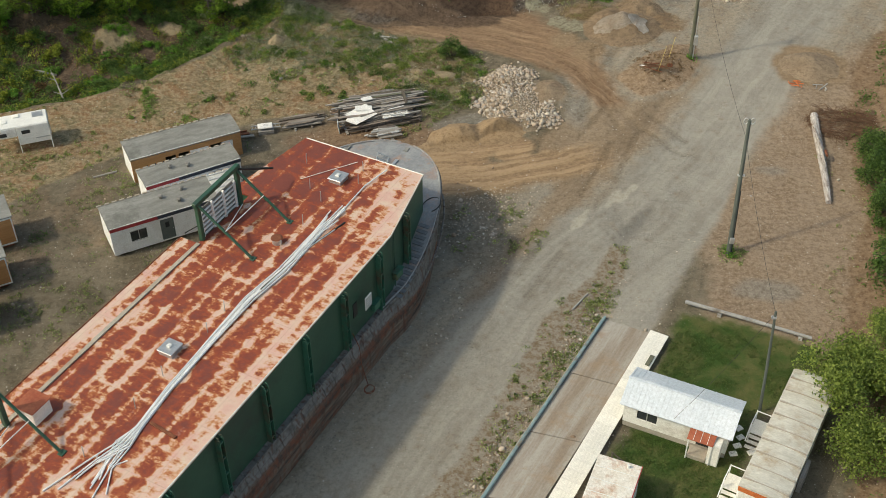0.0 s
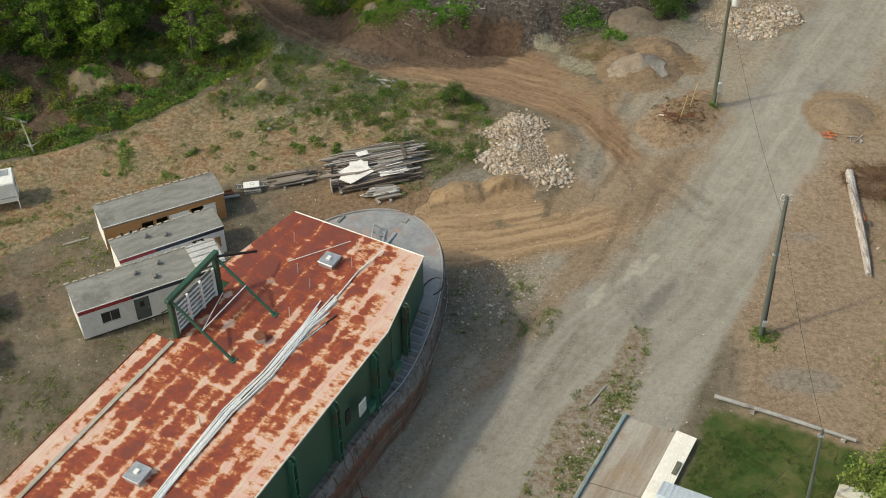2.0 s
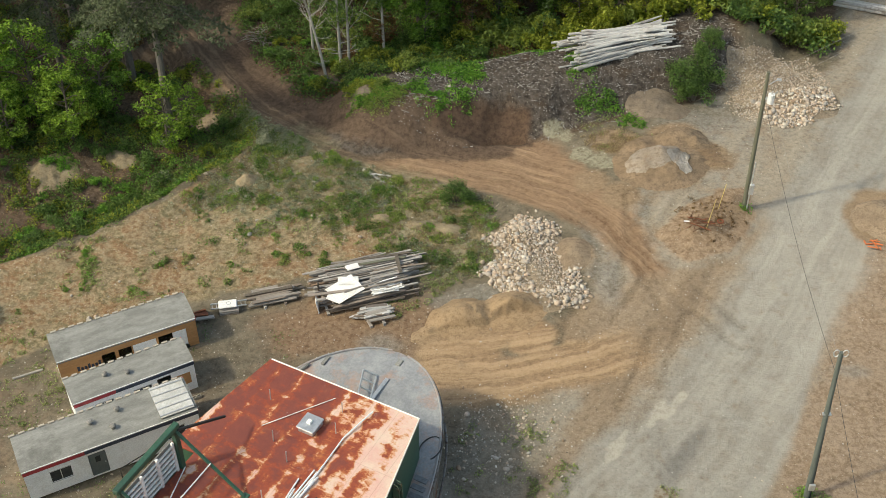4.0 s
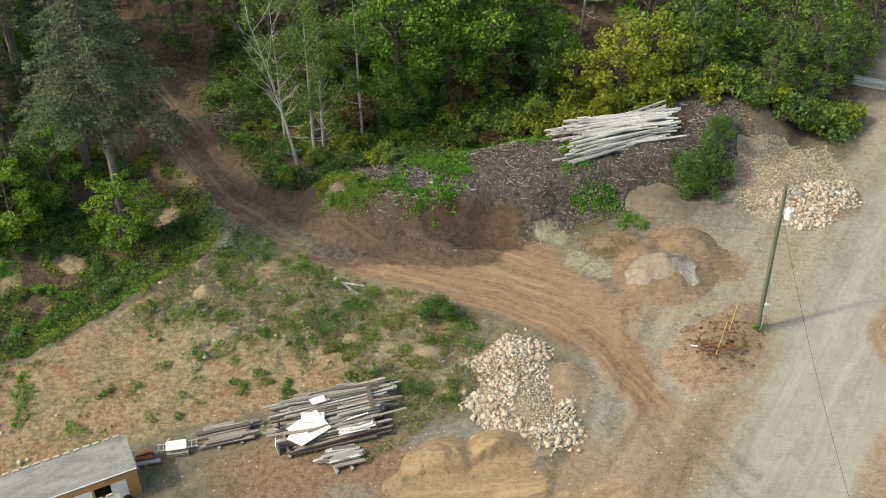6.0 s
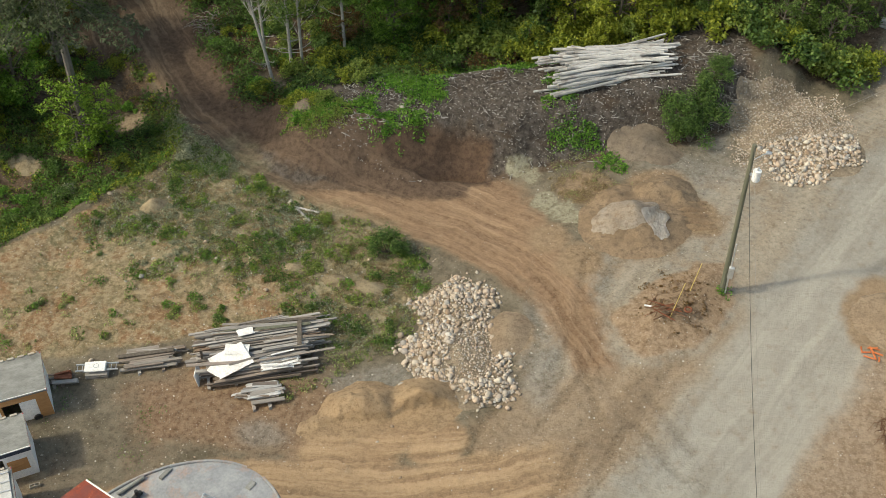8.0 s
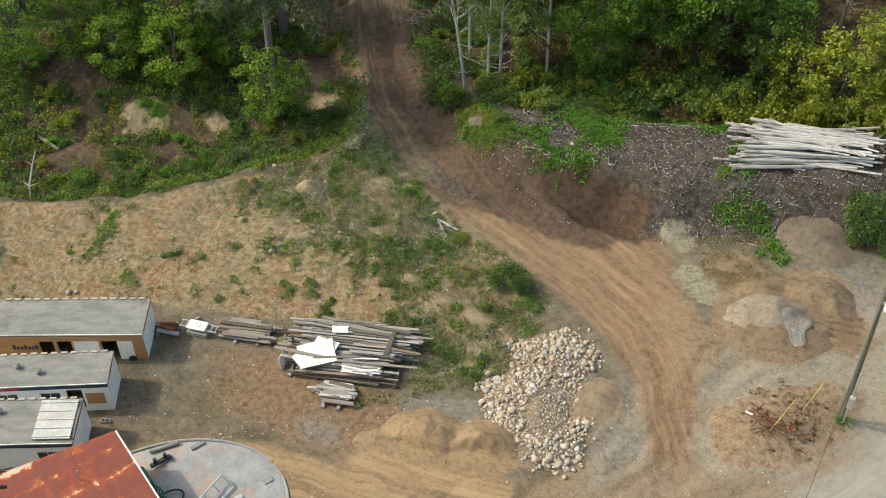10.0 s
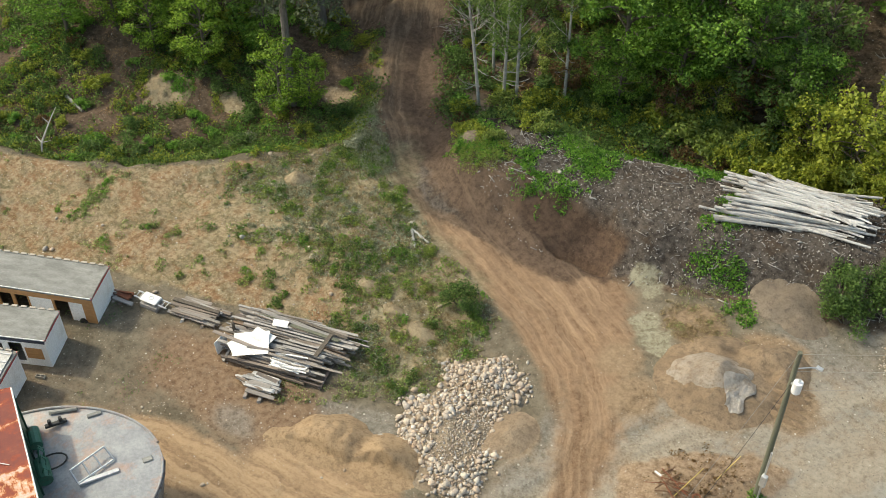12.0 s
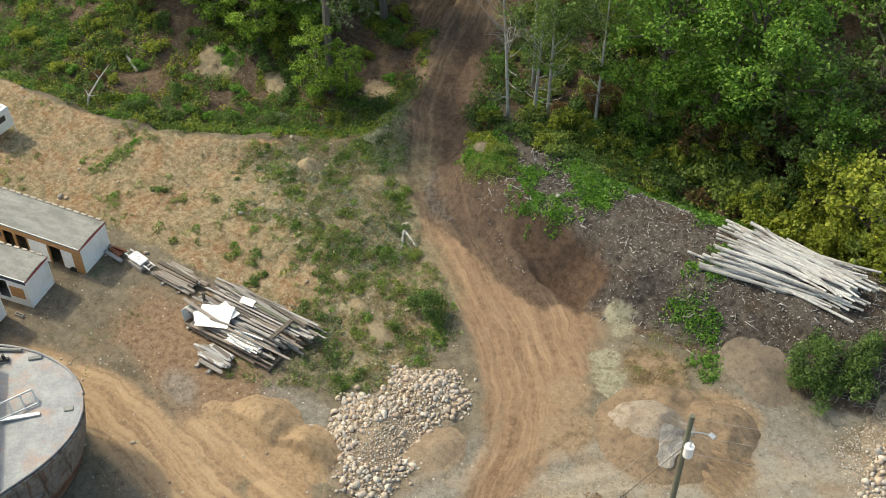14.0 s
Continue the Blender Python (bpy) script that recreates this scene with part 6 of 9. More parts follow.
def stone_pile(label, outline, lumps, seed, count, singles, big, bed, name="stone_pile", fine=0):
    """A bed, the largest stones as pieces, and the rest joined."""
    cx, cy = sum(p[0] for p in outline) / len(outline), sum(p[1] for p in outline) / len(outline)
    t = thing(name, pose(cx, cy, gz(cx, cy)), label, "stone pile", "heaps of material")
    inv = t.matrix_basis.inverted()
    b = heap("rubble_bed", lumps, M[bed], "", "", seed, 0.2)
    for key in ("label", "category", "group"):
        if key in b:
            del b[key]
    b.parent, b.matrix_parent_inverse = t, inv
    r = np.random.default_rng(seed)
    xs0, xs1 = min(p[0] for p in outline), max(p[0] for p in outline)
    ys0, ys1 = min(p[1] for p in outline), max(p[1] for p in outline)
    P = np.stack([r.uniform(xs0 - 0.5, xs1 + 0.5, count * 6), r.uniform(ys0 - 0.5, ys1 + 0.5, count * 6)], 1)
    d = inside(P[:, 0], P[:, 1], outline) + (mottled(P[:, 0], P[:, 1], 1.6, seed) - 0.5) * 1.6
    P = P[d + r.exponential(0.25, len(P)) * (r.random(len(P)) < 0.25) > 0][:count]
    S = 0.12 + r.gamma(2.0, 0.06, len(P))
    size_bias = big(P[:, 0], P[:, 1])
    S = np.clip(S * size_bias, 0.075, 0.55)
    if fine:
        Q = np.stack([r.uniform(xs0, xs1, fine * 3), r.uniform(ys0, ys1, fine * 3)], 1)
        Q = Q[inside(Q[:, 0], Q[:, 1], outline) > 0.2][:fine]
        P, S = np.concatenate([P, Q]), np.concatenate([S, r.uniform(0.08, 0.16, len(Q))])
    h = np.maximum(heap_height(P[:, 0], P[:, 1], lumps, seed, 0.2), 0)
    Z = surface_z(P[:, 0], P[:, 1]) + h + S * 0.16
    order = np.argsort(-S)
    V, F, off = [], [], 0
    templ = []
    for me in STONES:
        co = np.zeros(len(me.vertices) * 3, np.float32)
        me.vertices.foreach_get("co", co)
        me.calc_loop_triangles()
        tri = np.zeros(len(me.loop_triangles) * 3, np.int32)
        me.loop_triangles.foreach_get("vertices", tri)
        templ.append((co.reshape(-1, 3), tri.reshape(-1, 3)))
    for j, i in enumerate(order):
        m = Matrix.Translation((P[i, 0], P[i, 1], Z[i])) @ Euler((r.uniform(-0.5, 0.5), r.uniform(-0.5, 0.5), r.uniform(0, 6.28))).to_matrix().to_4x4() @ Matrix.Scale(S[i], 4)
        k = int(r.integers(len(STONES)))
        if j < singles:
            o = new("stone", STONES[k])
            o.parent, o.matrix_basis = t, inv @ m
        else:
            co, tri = templ[k]
            mm = np.array(inv @ m)
            V.append(co @ mm[:3, :3].T + mm[:3, 3])
            F.append(tri + off)
            off += len(co)
    if V:
        me = arrays_mesh("pebble_rest", np.concatenate(V), np.concatenate(F))
        me.shade_smooth()
        me.materials.append(M["stone_join"])
        o = new("pebble_rest", me)
        o.parent = t
        tagged(o, kind="stuff")
    return t


PILE_A = [(-20.4, 24.2), (-17.9, 27.6), (-15.6, 26.6), (-14.6, 25.1), (-15.2, 22.5), (-13.8, 21.6), (-12.6, 18.6), (-13.4, 16.5), (-15.2, 16.6), (-17.2, 17.5), (-19.3, 18.1), (-20.4, 20.5), (-18.9, 22.2)]
LUMPS_A = [(-17.4, 24.4, 2.9, 2.5, 0.8, 30), (-17.0, 20.6, 3.6, 3.0, 0.8, 120), (-15.0, 18.0, 2.6, 2.0, 0.6, 20)]
PILE_B = [(0.8, 41.3), (1.6, 49.6), (4.8, 50.8), (9.4, 51.0), (10.9, 46.8), (10.4, 42.6), (6.2, 39.6), (3.5, 39.7)]
LUMPS_B = [(5.0, 46.0, 4.4, 4.6, 0.75, 0), (7.4, 44.2, 3.3, 3.6, 0.8, 0)]
LUMPS_SIDE = [(-13.7, 22.5, 2.1, 1.5, 0.5, 75)]
heap("gravel_mound", LUMPS_SIDE, M["fine_gravel"], "low spill of tan gravel beside a stone pile", "gravel heap", 271, 0.1)


def big_a(x, y):
    c = np.hypot((x + 15.7) * 1.2, (y - 20.4) * 0.75)
    return np.where(c < 1.7, 0.55, 1.05) * np.where(x + 0.5 * y < -8.2, 1.12, 0.95)


def big_b(x, y):
    return np.where((y > 44.8 + 0.3 * (x - 6)) | (x + 0.4 * (y - 42) < 3.4), 0.44, 1.1)


# ---- stacks of old timber
def plank_mesh(l, w, h, k):
    r = random.Random(k)
    bm = boxed(-l / 2, -w / 2, -h / 2, l / 2, w / 2, h / 2)
    for v in bm.verts:
        v.co += Vector((r.uniform(-0.1, 0.1) * min(1, l), r.uniform(-0.01, 0.01), r.uniform(-0.008, 0.008)))
    me = bpy.data.meshes.new("plank")
    bm.to_mesh(me)
    bm.free()
    me.materials.append(M["old_wood"])
    return me


PLANKS = {}


def plank(parent, a, b, z, w=0.2, h=0.06, roll=0.0, mat=None, tilt=0.0):
    key = (round((Vector(b) - Vector(a)).length * 2) / 2, round(w, 2), round(h, 2), mat)
    if key not in PLANKS:
        me = plank_mesh(*key[:3], len(PLANKS))
        if mat:
            me.materials.clear()
            me.materials.append(M[mat])
        PLANKS[key] = me
    c = (Vector(a) + Vector(b)) / 2
    ang = math.degrees(math.atan2(b[1] - a[1], b[0] - a[0]))
    o = new("plank", PLANKS[key])
    o.parent = parent
    o.matrix_basis = pose(c.x, c.y, z, roll, tilt, ang)
    return o


def timber_stack():
    x0, y0 = -29.2, 18.6
    zg = gz(x0, y0)
    t = thing("timber_stack", pose(x0, y0, zg, 0, 0, 20.5), "long weathered stack of grey salvaged planks and beams", "timber stack", "timber stacks")
    r = random.Random(9)
    for k in range(5):
        plank(t, (-3.4 + 1.7 * k, -2.3), (-3.4 + 1.7 * k, 2.2), 0.1, 0.18, 0.2)
    for layer in range(7):
        z = 0.26 + 0.13 * layer
        half = 2.3 - (0.05 if layer < 4 else 0.12) * layer
        y = -half
        while y < half:
            w = r.choice((0.1, 0.14, 0.18, 0.24))
            front = y < -0.4
            l = r.uniform(5.2, 8.6) if not front else r.uniform(3.2, 7.0)
            c = r.uniform(-0.7, 0.7) + (0.25 if y > 0 else -0.1)
            if r.random() < 0.88 and not (front and layer > 5):
                plank(t, (c - l / 2, y + w / 2 + r.uniform(-0.16, 0.16)), (c + l / 2, y + w / 2 + r.uniform(-0.2, 0.2)), z + r.uniform(-0.03, 0.05), w, r.choice((0.06, 0.1, 0.12)), r.uniform(-9, 9), None, r.uniform(-0.8, 0.8))
            y += w + r.uniform(0.005, 0.09)
    for k in range(16):
        l = r.uniform(2.0, 5.5)
        x, y = r.uniform(-2.5, 3.0), r.uniform(-1.6, 2.0)
        a = r.uniform(-0.16, 0.16)
        plank(t, (x - l / 2, y - a * l / 2), (x + l / 2, y + a * l / 2), 1.2 + r.uniform(-0.02, 0.1), r.choice((0.1, 0.16, 0.22)), 0.05, r.uniform(-8, 8), r.choice((None, None, None, "pole_wood", "bark")), r.uniform(-1.5, 1.5))
    plank(t, (2.55, -0.6), (2.75, 1.2), 1.3, 0.28, 0.08, 0, "bark")
    # white boards thrown on top
    for (cx, cy, l, w, a, z, rx, ry, nm) in ((-1.85, -1.1, 2.3, 1.7, 20, 1.2, 6, -5, 0), (-1.4, -0.35, 1.4, 0.9, -12, 1.27, -5, 4, 1), (-2.6, -1.35, 1.2, 0.9, 50, 1.09, 8, -8, 0), (-0.75, 1.0, 0.95, 0.5, 12, 1.33, 3, 3, 0), (0.7, -1.45, 1.5, 0.7, -5, 1.02, -4, 2, 0), (1.5, -1.65, 1.6, 0.35, 3, 1.02, 4, 0, 0), (1.0, -1.95, 1.9, 0.25, -4, 0.98, 0, 2, 0)):
        bm = boxed(-l / 2, -w / 2, -0.02, l / 2, w / 2, 0.02, 0.005)
        rr = random.Random(int(cx * 100))
        for v in bm.verts:
            v.co.x += rr.uniform(-0.09, 0.09)
            v.co.y += rr.uniform(-0.07, 0.07)
        o = part("white_board", bm, M["board_white"], t, "broken white panel board")
        o.matrix_basis = pose(cx, cy, z, rx, ry, a)
    for k in range(18):
        l = r.uniform(0.9, 1.9)
        x, y = r.uniform(0.2, 1.9), r.uniform(-2.3, -1.1)
        plank(t, (x - l / 2, y), (x + l / 2, y + r.uniform(-0.15, 0.2)), 0.95 + 0.018 * k, r.choice((0.08, 0.12, 0.16)), 0.05, r.uniform(-6, 6), r.choice(("board_white", "board_white", "log_grey", None)))
    bm = boxed(-0.55, -0.03, -0.1, 0.55, 0.03, 0.95, 0.01)
    o = part("leaning_panel", bm, M["board_white"], t, "weathered panel leaning at the end of the stack")
    o.matrix_basis = pose(-3.95, -1.3, 0.1, -8, 0, 78)
    part("post", boxed(-3.7, -0.2, 0, -3.55, -0.05, 1.5, 0.01), M["bark"], t)
    return t


timber_stack()


def small_stack(x, y, a, n, l0, l1, half, label, seed, mats=(None,), raft=0.14, layers=3):
    t = thing("timber_stack", pose(x, y, gz(x, y), 0, 0, a), label, "timber stack", "timber stacks")
    r = random.Random(seed)
    for s in (-0.7, 0.75):
        plank(t, (s * l0 * 0.4, -half - 0.4), (s * l0 * 0.4 - 0.2, half + 0.1), raft * 0.5, 0.2, raft)
    for k in range(n):
        l, c = r.uniform(l0 * 0.7, l1), r.uniform(-0.5, 0.5)
        yy = r.uniform(-half, half)
        plank(t, (c - l / 2, yy + r.uniform(-0.2, 0.2)), (c + l / 2, yy + r.uniform(-0.2, 0.2)), raft + 0.05 + 0.12 * (k % layers), r.choice((0.14, 0.2, 0.28)), r.choice((0.07, 0.12)), r.uniform(-5, 5), r.choice(mats))
    return t


small_stack(-28.3, 15.4, 20, 24, 1.7, 2.6, 0.65, "small pile of thick offcuts laid on two bearers", 15, (None, None, "log_grey"), 0.2, 3)
small_stack(-36.0, 17.1, 19, 30, 2.6, 4.2, 0.7, "low untidy pile of weathered boards", 16, (None, None, None, None, "bark"), 0.12, 4)
small_stack(-41.2, 14.6, 22, 8, 0.9, 1.4, 0.35, "short stack of reddish old boards", 17, ("rust", None), 0.1, 3)


def ladder_rack():
    t = thing("ladder_rack", pose(-39.0, 15.55, gz(-39, 15.55), 0, 0, 14), "aluminium ladder lying on grey pallets with a white lid on it", "ladder")
    for k in range(3):
        part("pallet", boxed(-0.7, -0.5, 0.14 * k, 0.7, 0.35, 0.14 * k + 0.1, 0.02), M["old_wood"], t)
    for y in (-0.22, 0.3):
        part("ladder_rail", boxed(-1.3, y - 0.04, 0.5, 1.35, y + 0.04, 0.58), M["galv"], t)
    for k in range(9):
        part("rung", boxed(-1.2 + 0.3 * k, -0.18, 0.52, -1.16 + 0.3 * k, 0.26, 0.56), M["galv"], t)
    lid = part("white_lid", boxed(-0.72, -0.42, 0.6, 0.62, 0.4, 0.72, 0.05), M["board_white"], t, "white plastic lid with a round emblem")
    ring = [(0.02 + 0.16 * math.cos(a), 0.16 * math.sin(a), 0.725) for a in np.linspace(0, 2 * math.pi, 17)]
    part("emblem_ring", tubed(ring, 0.025, 4), M["galv"], lid)


ladder_rack()


# ---- bleached logs on the berm
def log_pile():
    cx, cy, a = -9.0, 48.2, 17.0
    base = gz(cx, cy)
    t = thing("log_pile", pose(cx, cy, base, 0, 0, a), "stack of silver-grey peeled logs on the bark berm", "log pile")
    r = random.Random(19)
    meshes = []
    for k in range(8):
        l = 4.8 + 0.58 * k
        rad = 0.09 + 0.025 * (k % 3)
        bm = tubed([(-l / 2, 0, 0), (-l / 6, r.uniform(-0.09, 0.09), 0.03), (l / 6, r.uniform(-0.09, 0.09), 0.02), (l / 2, 0, 0)], [rad, rad * 0.96, rad * 0.87, rad * 0.74], 8)
        me = bpy.data.meshes.new("log")
        bm.to_mesh(me)
        bm.free()
        me.materials.append(M["log_grey"])
        meshes.append(me)
    for k in range(96):
        layer = k % 6
        half = 3.2 - 0.5 * layer
        y = r.uniform(-half, half)
        c = r.uniform(-1.9, 1.9) * (1 - 0.07 * layer) + 0.28 * y
        fan = -0.7 * y + r.gauss(0, 7.0)
        if k in (35, 53, 71):
            fan, c, layer = fan - 22, c + 0.8, 5
        wx, wy, _ = t.matrix_basis @ Vector((c, y, 0))
        z = gz(wx, wy) - base + 0.14 + 0.2 * layer
        o = new("log", meshes[r.randrange(8)])
        o.parent = t
        tilt = math.degrees(math.atan2(gz(*(t.matrix_basis @ Vector((c - 3, y, 0)))[:2]) - gz(*(t.matrix_basis @ Vector((c + 3, y, 0)))[:2]), 6)) * 0.6
        o.matrix_basis = pose(c, y, z, 0, tilt + r.uniform(-1.8, 1.8), fan)
    return t


log_pile()
t = thing("log_pile", pose(16.5, 60.3, gz(16.5, 60.3), 0, 0, -20), "pale logs stacked at the forest edge beside the road", "log pile")
for k in range(7):
    part("log", tubed([(-3, 0.35 * (k % 4) - 0.5, 0.2 + 0.3 * (k // 4)), (3, 0.35 * (k % 4) - 0.45, 0.2 + 0.3 * (k // 4))], 0.18, 8), M["log_grey"], t)


def lying_log(pts, radii, label, mat="log_grey", name="fallen_log"):
    zs = [gz(x, y) for x, y in pts]
    x0, y0 = pts[0]
    t = thing(name, pose(x0, y0, zs[0]), label, "log", "lying logs")
    part("trunk", tubed([(x - x0, y - y0, z - zs[0] + rr * 0.75) for (x, y), z, rr in zip(pts, zs, radii)], list(radii), 9), M[mat], t)
    return t


M["driftwood"] = surface("checked_driftwood", (0.24, 0.2, 0.18), (0.58, 0.55, 0.53), 2.2, 9, 0.9, relief=0.7, stretch=(3.0, 0.35, 3.0), dirt=(0.15, 0.11, 0.085))
big = lying_log([(10.15, 19.1), (9.98, 17.0), (9.8, 14.6), (9.62, 12.4), (9.4, 10.0), (9.22, 8.2), (9.05, 6.7)], [0.36, 0.37, 0.33, 0.34, 0.3, 0.29, 0.24], "thick bleached driftwood log beside the road", "driftwood")
part("split", tubed([(-0.45, -2.0, 0.55), (-0.5, -5.5, 0.62), (-0.6, -8.0, 0.55)], [0.06, 0.12, 0.05], 6), M["driftwood"], big)
part("rot", tubed([(-0.2, -6.0, 0.62), (-0.25, -6.8, 0.66)], [0.14, 0.1], 6), M["rust"], big)
lying_log([(-30.3, 32.2), (-28.9, 31.0)], [0.11, 0.08], "peeled forked branch lying by the track")
lying_log([(-30.2, 32.25), (-28.5, 32.0)], [0.09, 0.07], "peeled forked branch lying by the track")
lying_log([(-52.6, 7.9), (-50.8, 8.9)], [0.09, 0.09], "thin grey pole lying in the yard", "old_wood")
lying_log([(-12.4, -7.1), (-11.2, -5.3)], [0.08, 0.07], "weathered stick lying on the verge", "old_wood")
lying_log([(-64.0, 26.6), (-61.8, 26.5)], [0.16, 0.12], "pale dead log among the gully scrub", "birch")


def snag(x, y, label):
    t = thing("dead_snag", pose(x, y, gz(x, y)), label, "dead tree")
    part("trunk", tubed([(0, 0, -0.2), (-0.4, 0.5, 0.7), (-1.3, 2.0, 1.3), (-2.2, 3.4, 1.6)], [0.1, 0.085, 0.055, 0.02], 7), M["birch"], t)
    for a, b in (((-0.4, 0.5, 0.7), (-1.2, 0.6, 0.9)), ((-0.4, 0.5, 0.7), (0.4, 0.9, 1.1)), ((-1.3, 2.0, 1.3), (-2.0, 1.9, 1.6))):
        part("limb", tubed([a, b], [0.06, 0.02], 5), M["birch"], t)


snag(-59.0, 20.6, "leaning bare white snag in the gully")

# wood chips and bark slivers strewn over the berm
chips = thing("wood_chips", pose(0, 0, 0), "pale slivers of wood strewn over dark bark soil", "wood chips", kind="stuff")
rc = np.random.default_rng(33)
cx, cy = rc.uniform(-33, 2, 26000), rc.uniform(34, 53, 26000)
ok = (way_off(cx, cy, BERM)[0] < 7.5 * rc.random(26000) ** 0.4) & (way_off(cx, cy, TRACK)[0] > 2.4) & (inside(cx, cy, CUT) < -0.4) & (cx - 0.55 * cy > -52.5) & (mottled(cx, cy, 5, 91) > rc.uniform(0.2, 0.6, 26000))
cx, cy = cx[ok][:3600], cy[ok][:3600]
n = len(cx)
large = rc.random(n) < 0.035
cl = np.where(large, rc.uniform(0.4, 1.1, n), 0.05 + rc.exponential(0.085, n))
cw = np.where(large, rc.uniform(0.03, 0.1, n), rc.uniform(0.02, 0.055, n))
turn, lean = rc.uniform(0, 2 * math.pi, n), rc.uniform(-0.25, 0.25, n)
unit = np.array([(a, b, c) for c in (0, 1) for a, b in ((-0.5, -0.5), (0.5, -0.5), (0.5, 0.5), (-0.5, 0.5))])
u, v = unit[None, :, 0] * cl[:, None], unit[None, :, 1] * cw[:, None]
ct, st = np.cos(turn)[:, None], np.sin(turn)[:, None]
corners = np.stack([u * ct - v * st + cx[:, None], u * st + v * ct + cy[:, None], (surface_z(cx, cy) + 0.02)[:, None] + unit[None, :, 2] * 0.04 + u * lean[:, None]], 2)
sides = np.array([(3, 2, 1, 0), (4, 5, 6, 7), (0, 1, 5, 4), (1, 2, 6, 5), (2, 3, 7, 6), (3, 0, 4, 7)])
me = arrays_mesh("sliver", corners.reshape(-1, 3), (sides[None] + (np.arange(n) * 8)[:, None, None]).reshape(-1, 4))
chip_mat = surface("wood_sliver", (0.26, 0.24, 0.225), (0.48, 0.46, 0.44), 3, 12, 0.9, relief=0, per="island", spread=0.5)
me.materials.append(chip_mat)
o = new("sliver", me)
o.parent = chips
tagged(o, kind="stuff")

# ---- the tarpaulin, the scrap heap and odds and ends
def tarp():
    cx, cy = -4.5, 32.7
    bm = bmesh.new()
    n, rows = 18, []
    r = random.Random(8)
    for i in range(n + 1):
        row = []
        for j in range(n + 1):
            u, v = i / n - 0.5, j / n - 0.5
            w = 1.5 + 0.9 * v + 0.25 * math.sin(7 * v)
            u2, v2 = u * w, v * (1.25 + 0.22 * math.sin(5 * u + 1))
            x, y = cx + 0.05 + u2 * 0.95 + v2 * -0.55 + 0.07 * math.sin(11 * v), cy + 0.45 + v2 * 1.75 + u2 * 0.45 + 0.07 * math.sin(13 * u)
            at = (np.array([x]), np.array([y]))
            h = max(0, float(heap_height(*at, BROWN, 211, 0.2)[0]), float(heap_height(*at, CAP, 215, 0.12)[0]))
            row.append(bm.verts.new((x, y, gz(x, y) + h + 0.05 + r.uniform(0, 0.035) + 0.04 * math.sin(5 * u + 4 * v))))
        rows.append(row)
    for a, b in zip(rows[:-1], rows[1:]):
        for k in range(n):
            bm.faces.new((a[k], b[k], b[k + 1], a[k + 1]))
    bmesh.ops.solidify(bm, geom=bm.faces[:], thickness=0.012)
    m = surface("translucent_plastic_sheet", (0.4, 0.35, 0.3), (0.56, 0.53, 0.5), 1.6, 8, 0.35, relief=0.15, dirt=(0.31, 0.24, 0.175))
    tagged(mesh_object("plastic_sheet", bm, m), "crumpled clear plastic sheet on the sand heap", "plastic sheet")


tarp()


def scrap():
    x, y = -3.4, 24.9
    t = thing("scrap_heap", pose(x, y, gz(x, y) + 0.15, 0, 0, 0), "tangle of rusty bars and branches with a white pipe", "scrap heap")
    r = random.Random(12)
    for k in range(16):
        a = r.gauss(0, 0.35)
        l = r.uniform(0.8, 2.6)
        c = (r.uniform(-0.8, 0.9), r.uniform(-0.35, 0.35), r.uniform(0.05, 0.5))
        part("rusty_bar", tubed([(c[0] - l / 2 * math.cos(a), c[1] - l / 2 * math.sin(a), c[2]), (c[0] + l / 2 * math.cos(a), c[1] + l / 2 * math.sin(a), c[2] + r.uniform(-0.1, 0.15))], r.uniform(0.02, 0.045), 5), M["brush"] if k % 3 else M["rust"], t)
    part("white_pipe", tubed([(-1.7, 0.1, 0.3), (-1.25, 0.05, 0.32)], 0.06, 8), M["white_pipe"], t)
    for k in range(8):
        part("twig", tubed([(r.uniform(-1.6, -0.8), r.uniform(0.2, 0.7), 0.1), (r.uniform(-1.5, -0.8), r.uniform(0.5, 1.1), r.uniform(0.3, 0.7))], [0.025, 0.01], 4), M["brush"], t)
    part("tyre_ring", tubed([(1.1 + 0.22 * math.cos(a), 0.05 + 0.22 * math.sin(a), 0.42) for a in np.linspace(0, 6.28, 13)], 0.06, 6), M["rust"], t)
    for a, b in (((0.0, -0.5, 0.2), (0.7, 1.0, 1.9)), ((1.25, 2.1, 0.1), (1.8, 3.3, 1.6))):
        s = thing("marker_stake", pose(x, y, gz(x, y) + 0.1), "thin yellow plastic marker stake leaning in scrap", "stake", "marker stakes")
        part("rod", tubed([a, b], 0.022, 6), surface("yellow_plastic", (0.5, 0.38, 0.1), (0.55, 0.43, 0.14), 2, 9, 0.5, relief=0), s)


scrap()
# orange plastic fence crumpled by the gravel heap
t = thing("barrier_netting", pose(9.4, 24.1, gz(9.4, 24.1)), "crumpled orange plastic barrier netting with pale sticks", "netting")
r3 = random.Random(3)
for k in range(9):
    part("strip", boxed(-0.32, -0.05, 0, 0.32, 0.05, 0.04, 0, pose(r3.uniform(-0.6, 0.6), r3.uniform(-0.5, 0.5), r3.uniform(0.02, 0.25), r3.uniform(-25, 25), r3.uniform(-20, 20), r3.uniform(0, 180))), M["orange"], t)
for k in range(6):
    part("stick", tubed([(1.0 + r3.uniform(0, 1.8), r3.uniform(-0.8, 0), 0.05), (1.4 + r3.uniform(0, 1.8), r3.uniform(-1.1, 0.2), 0.12)], 0.05, 5), M["log_grey"], t)


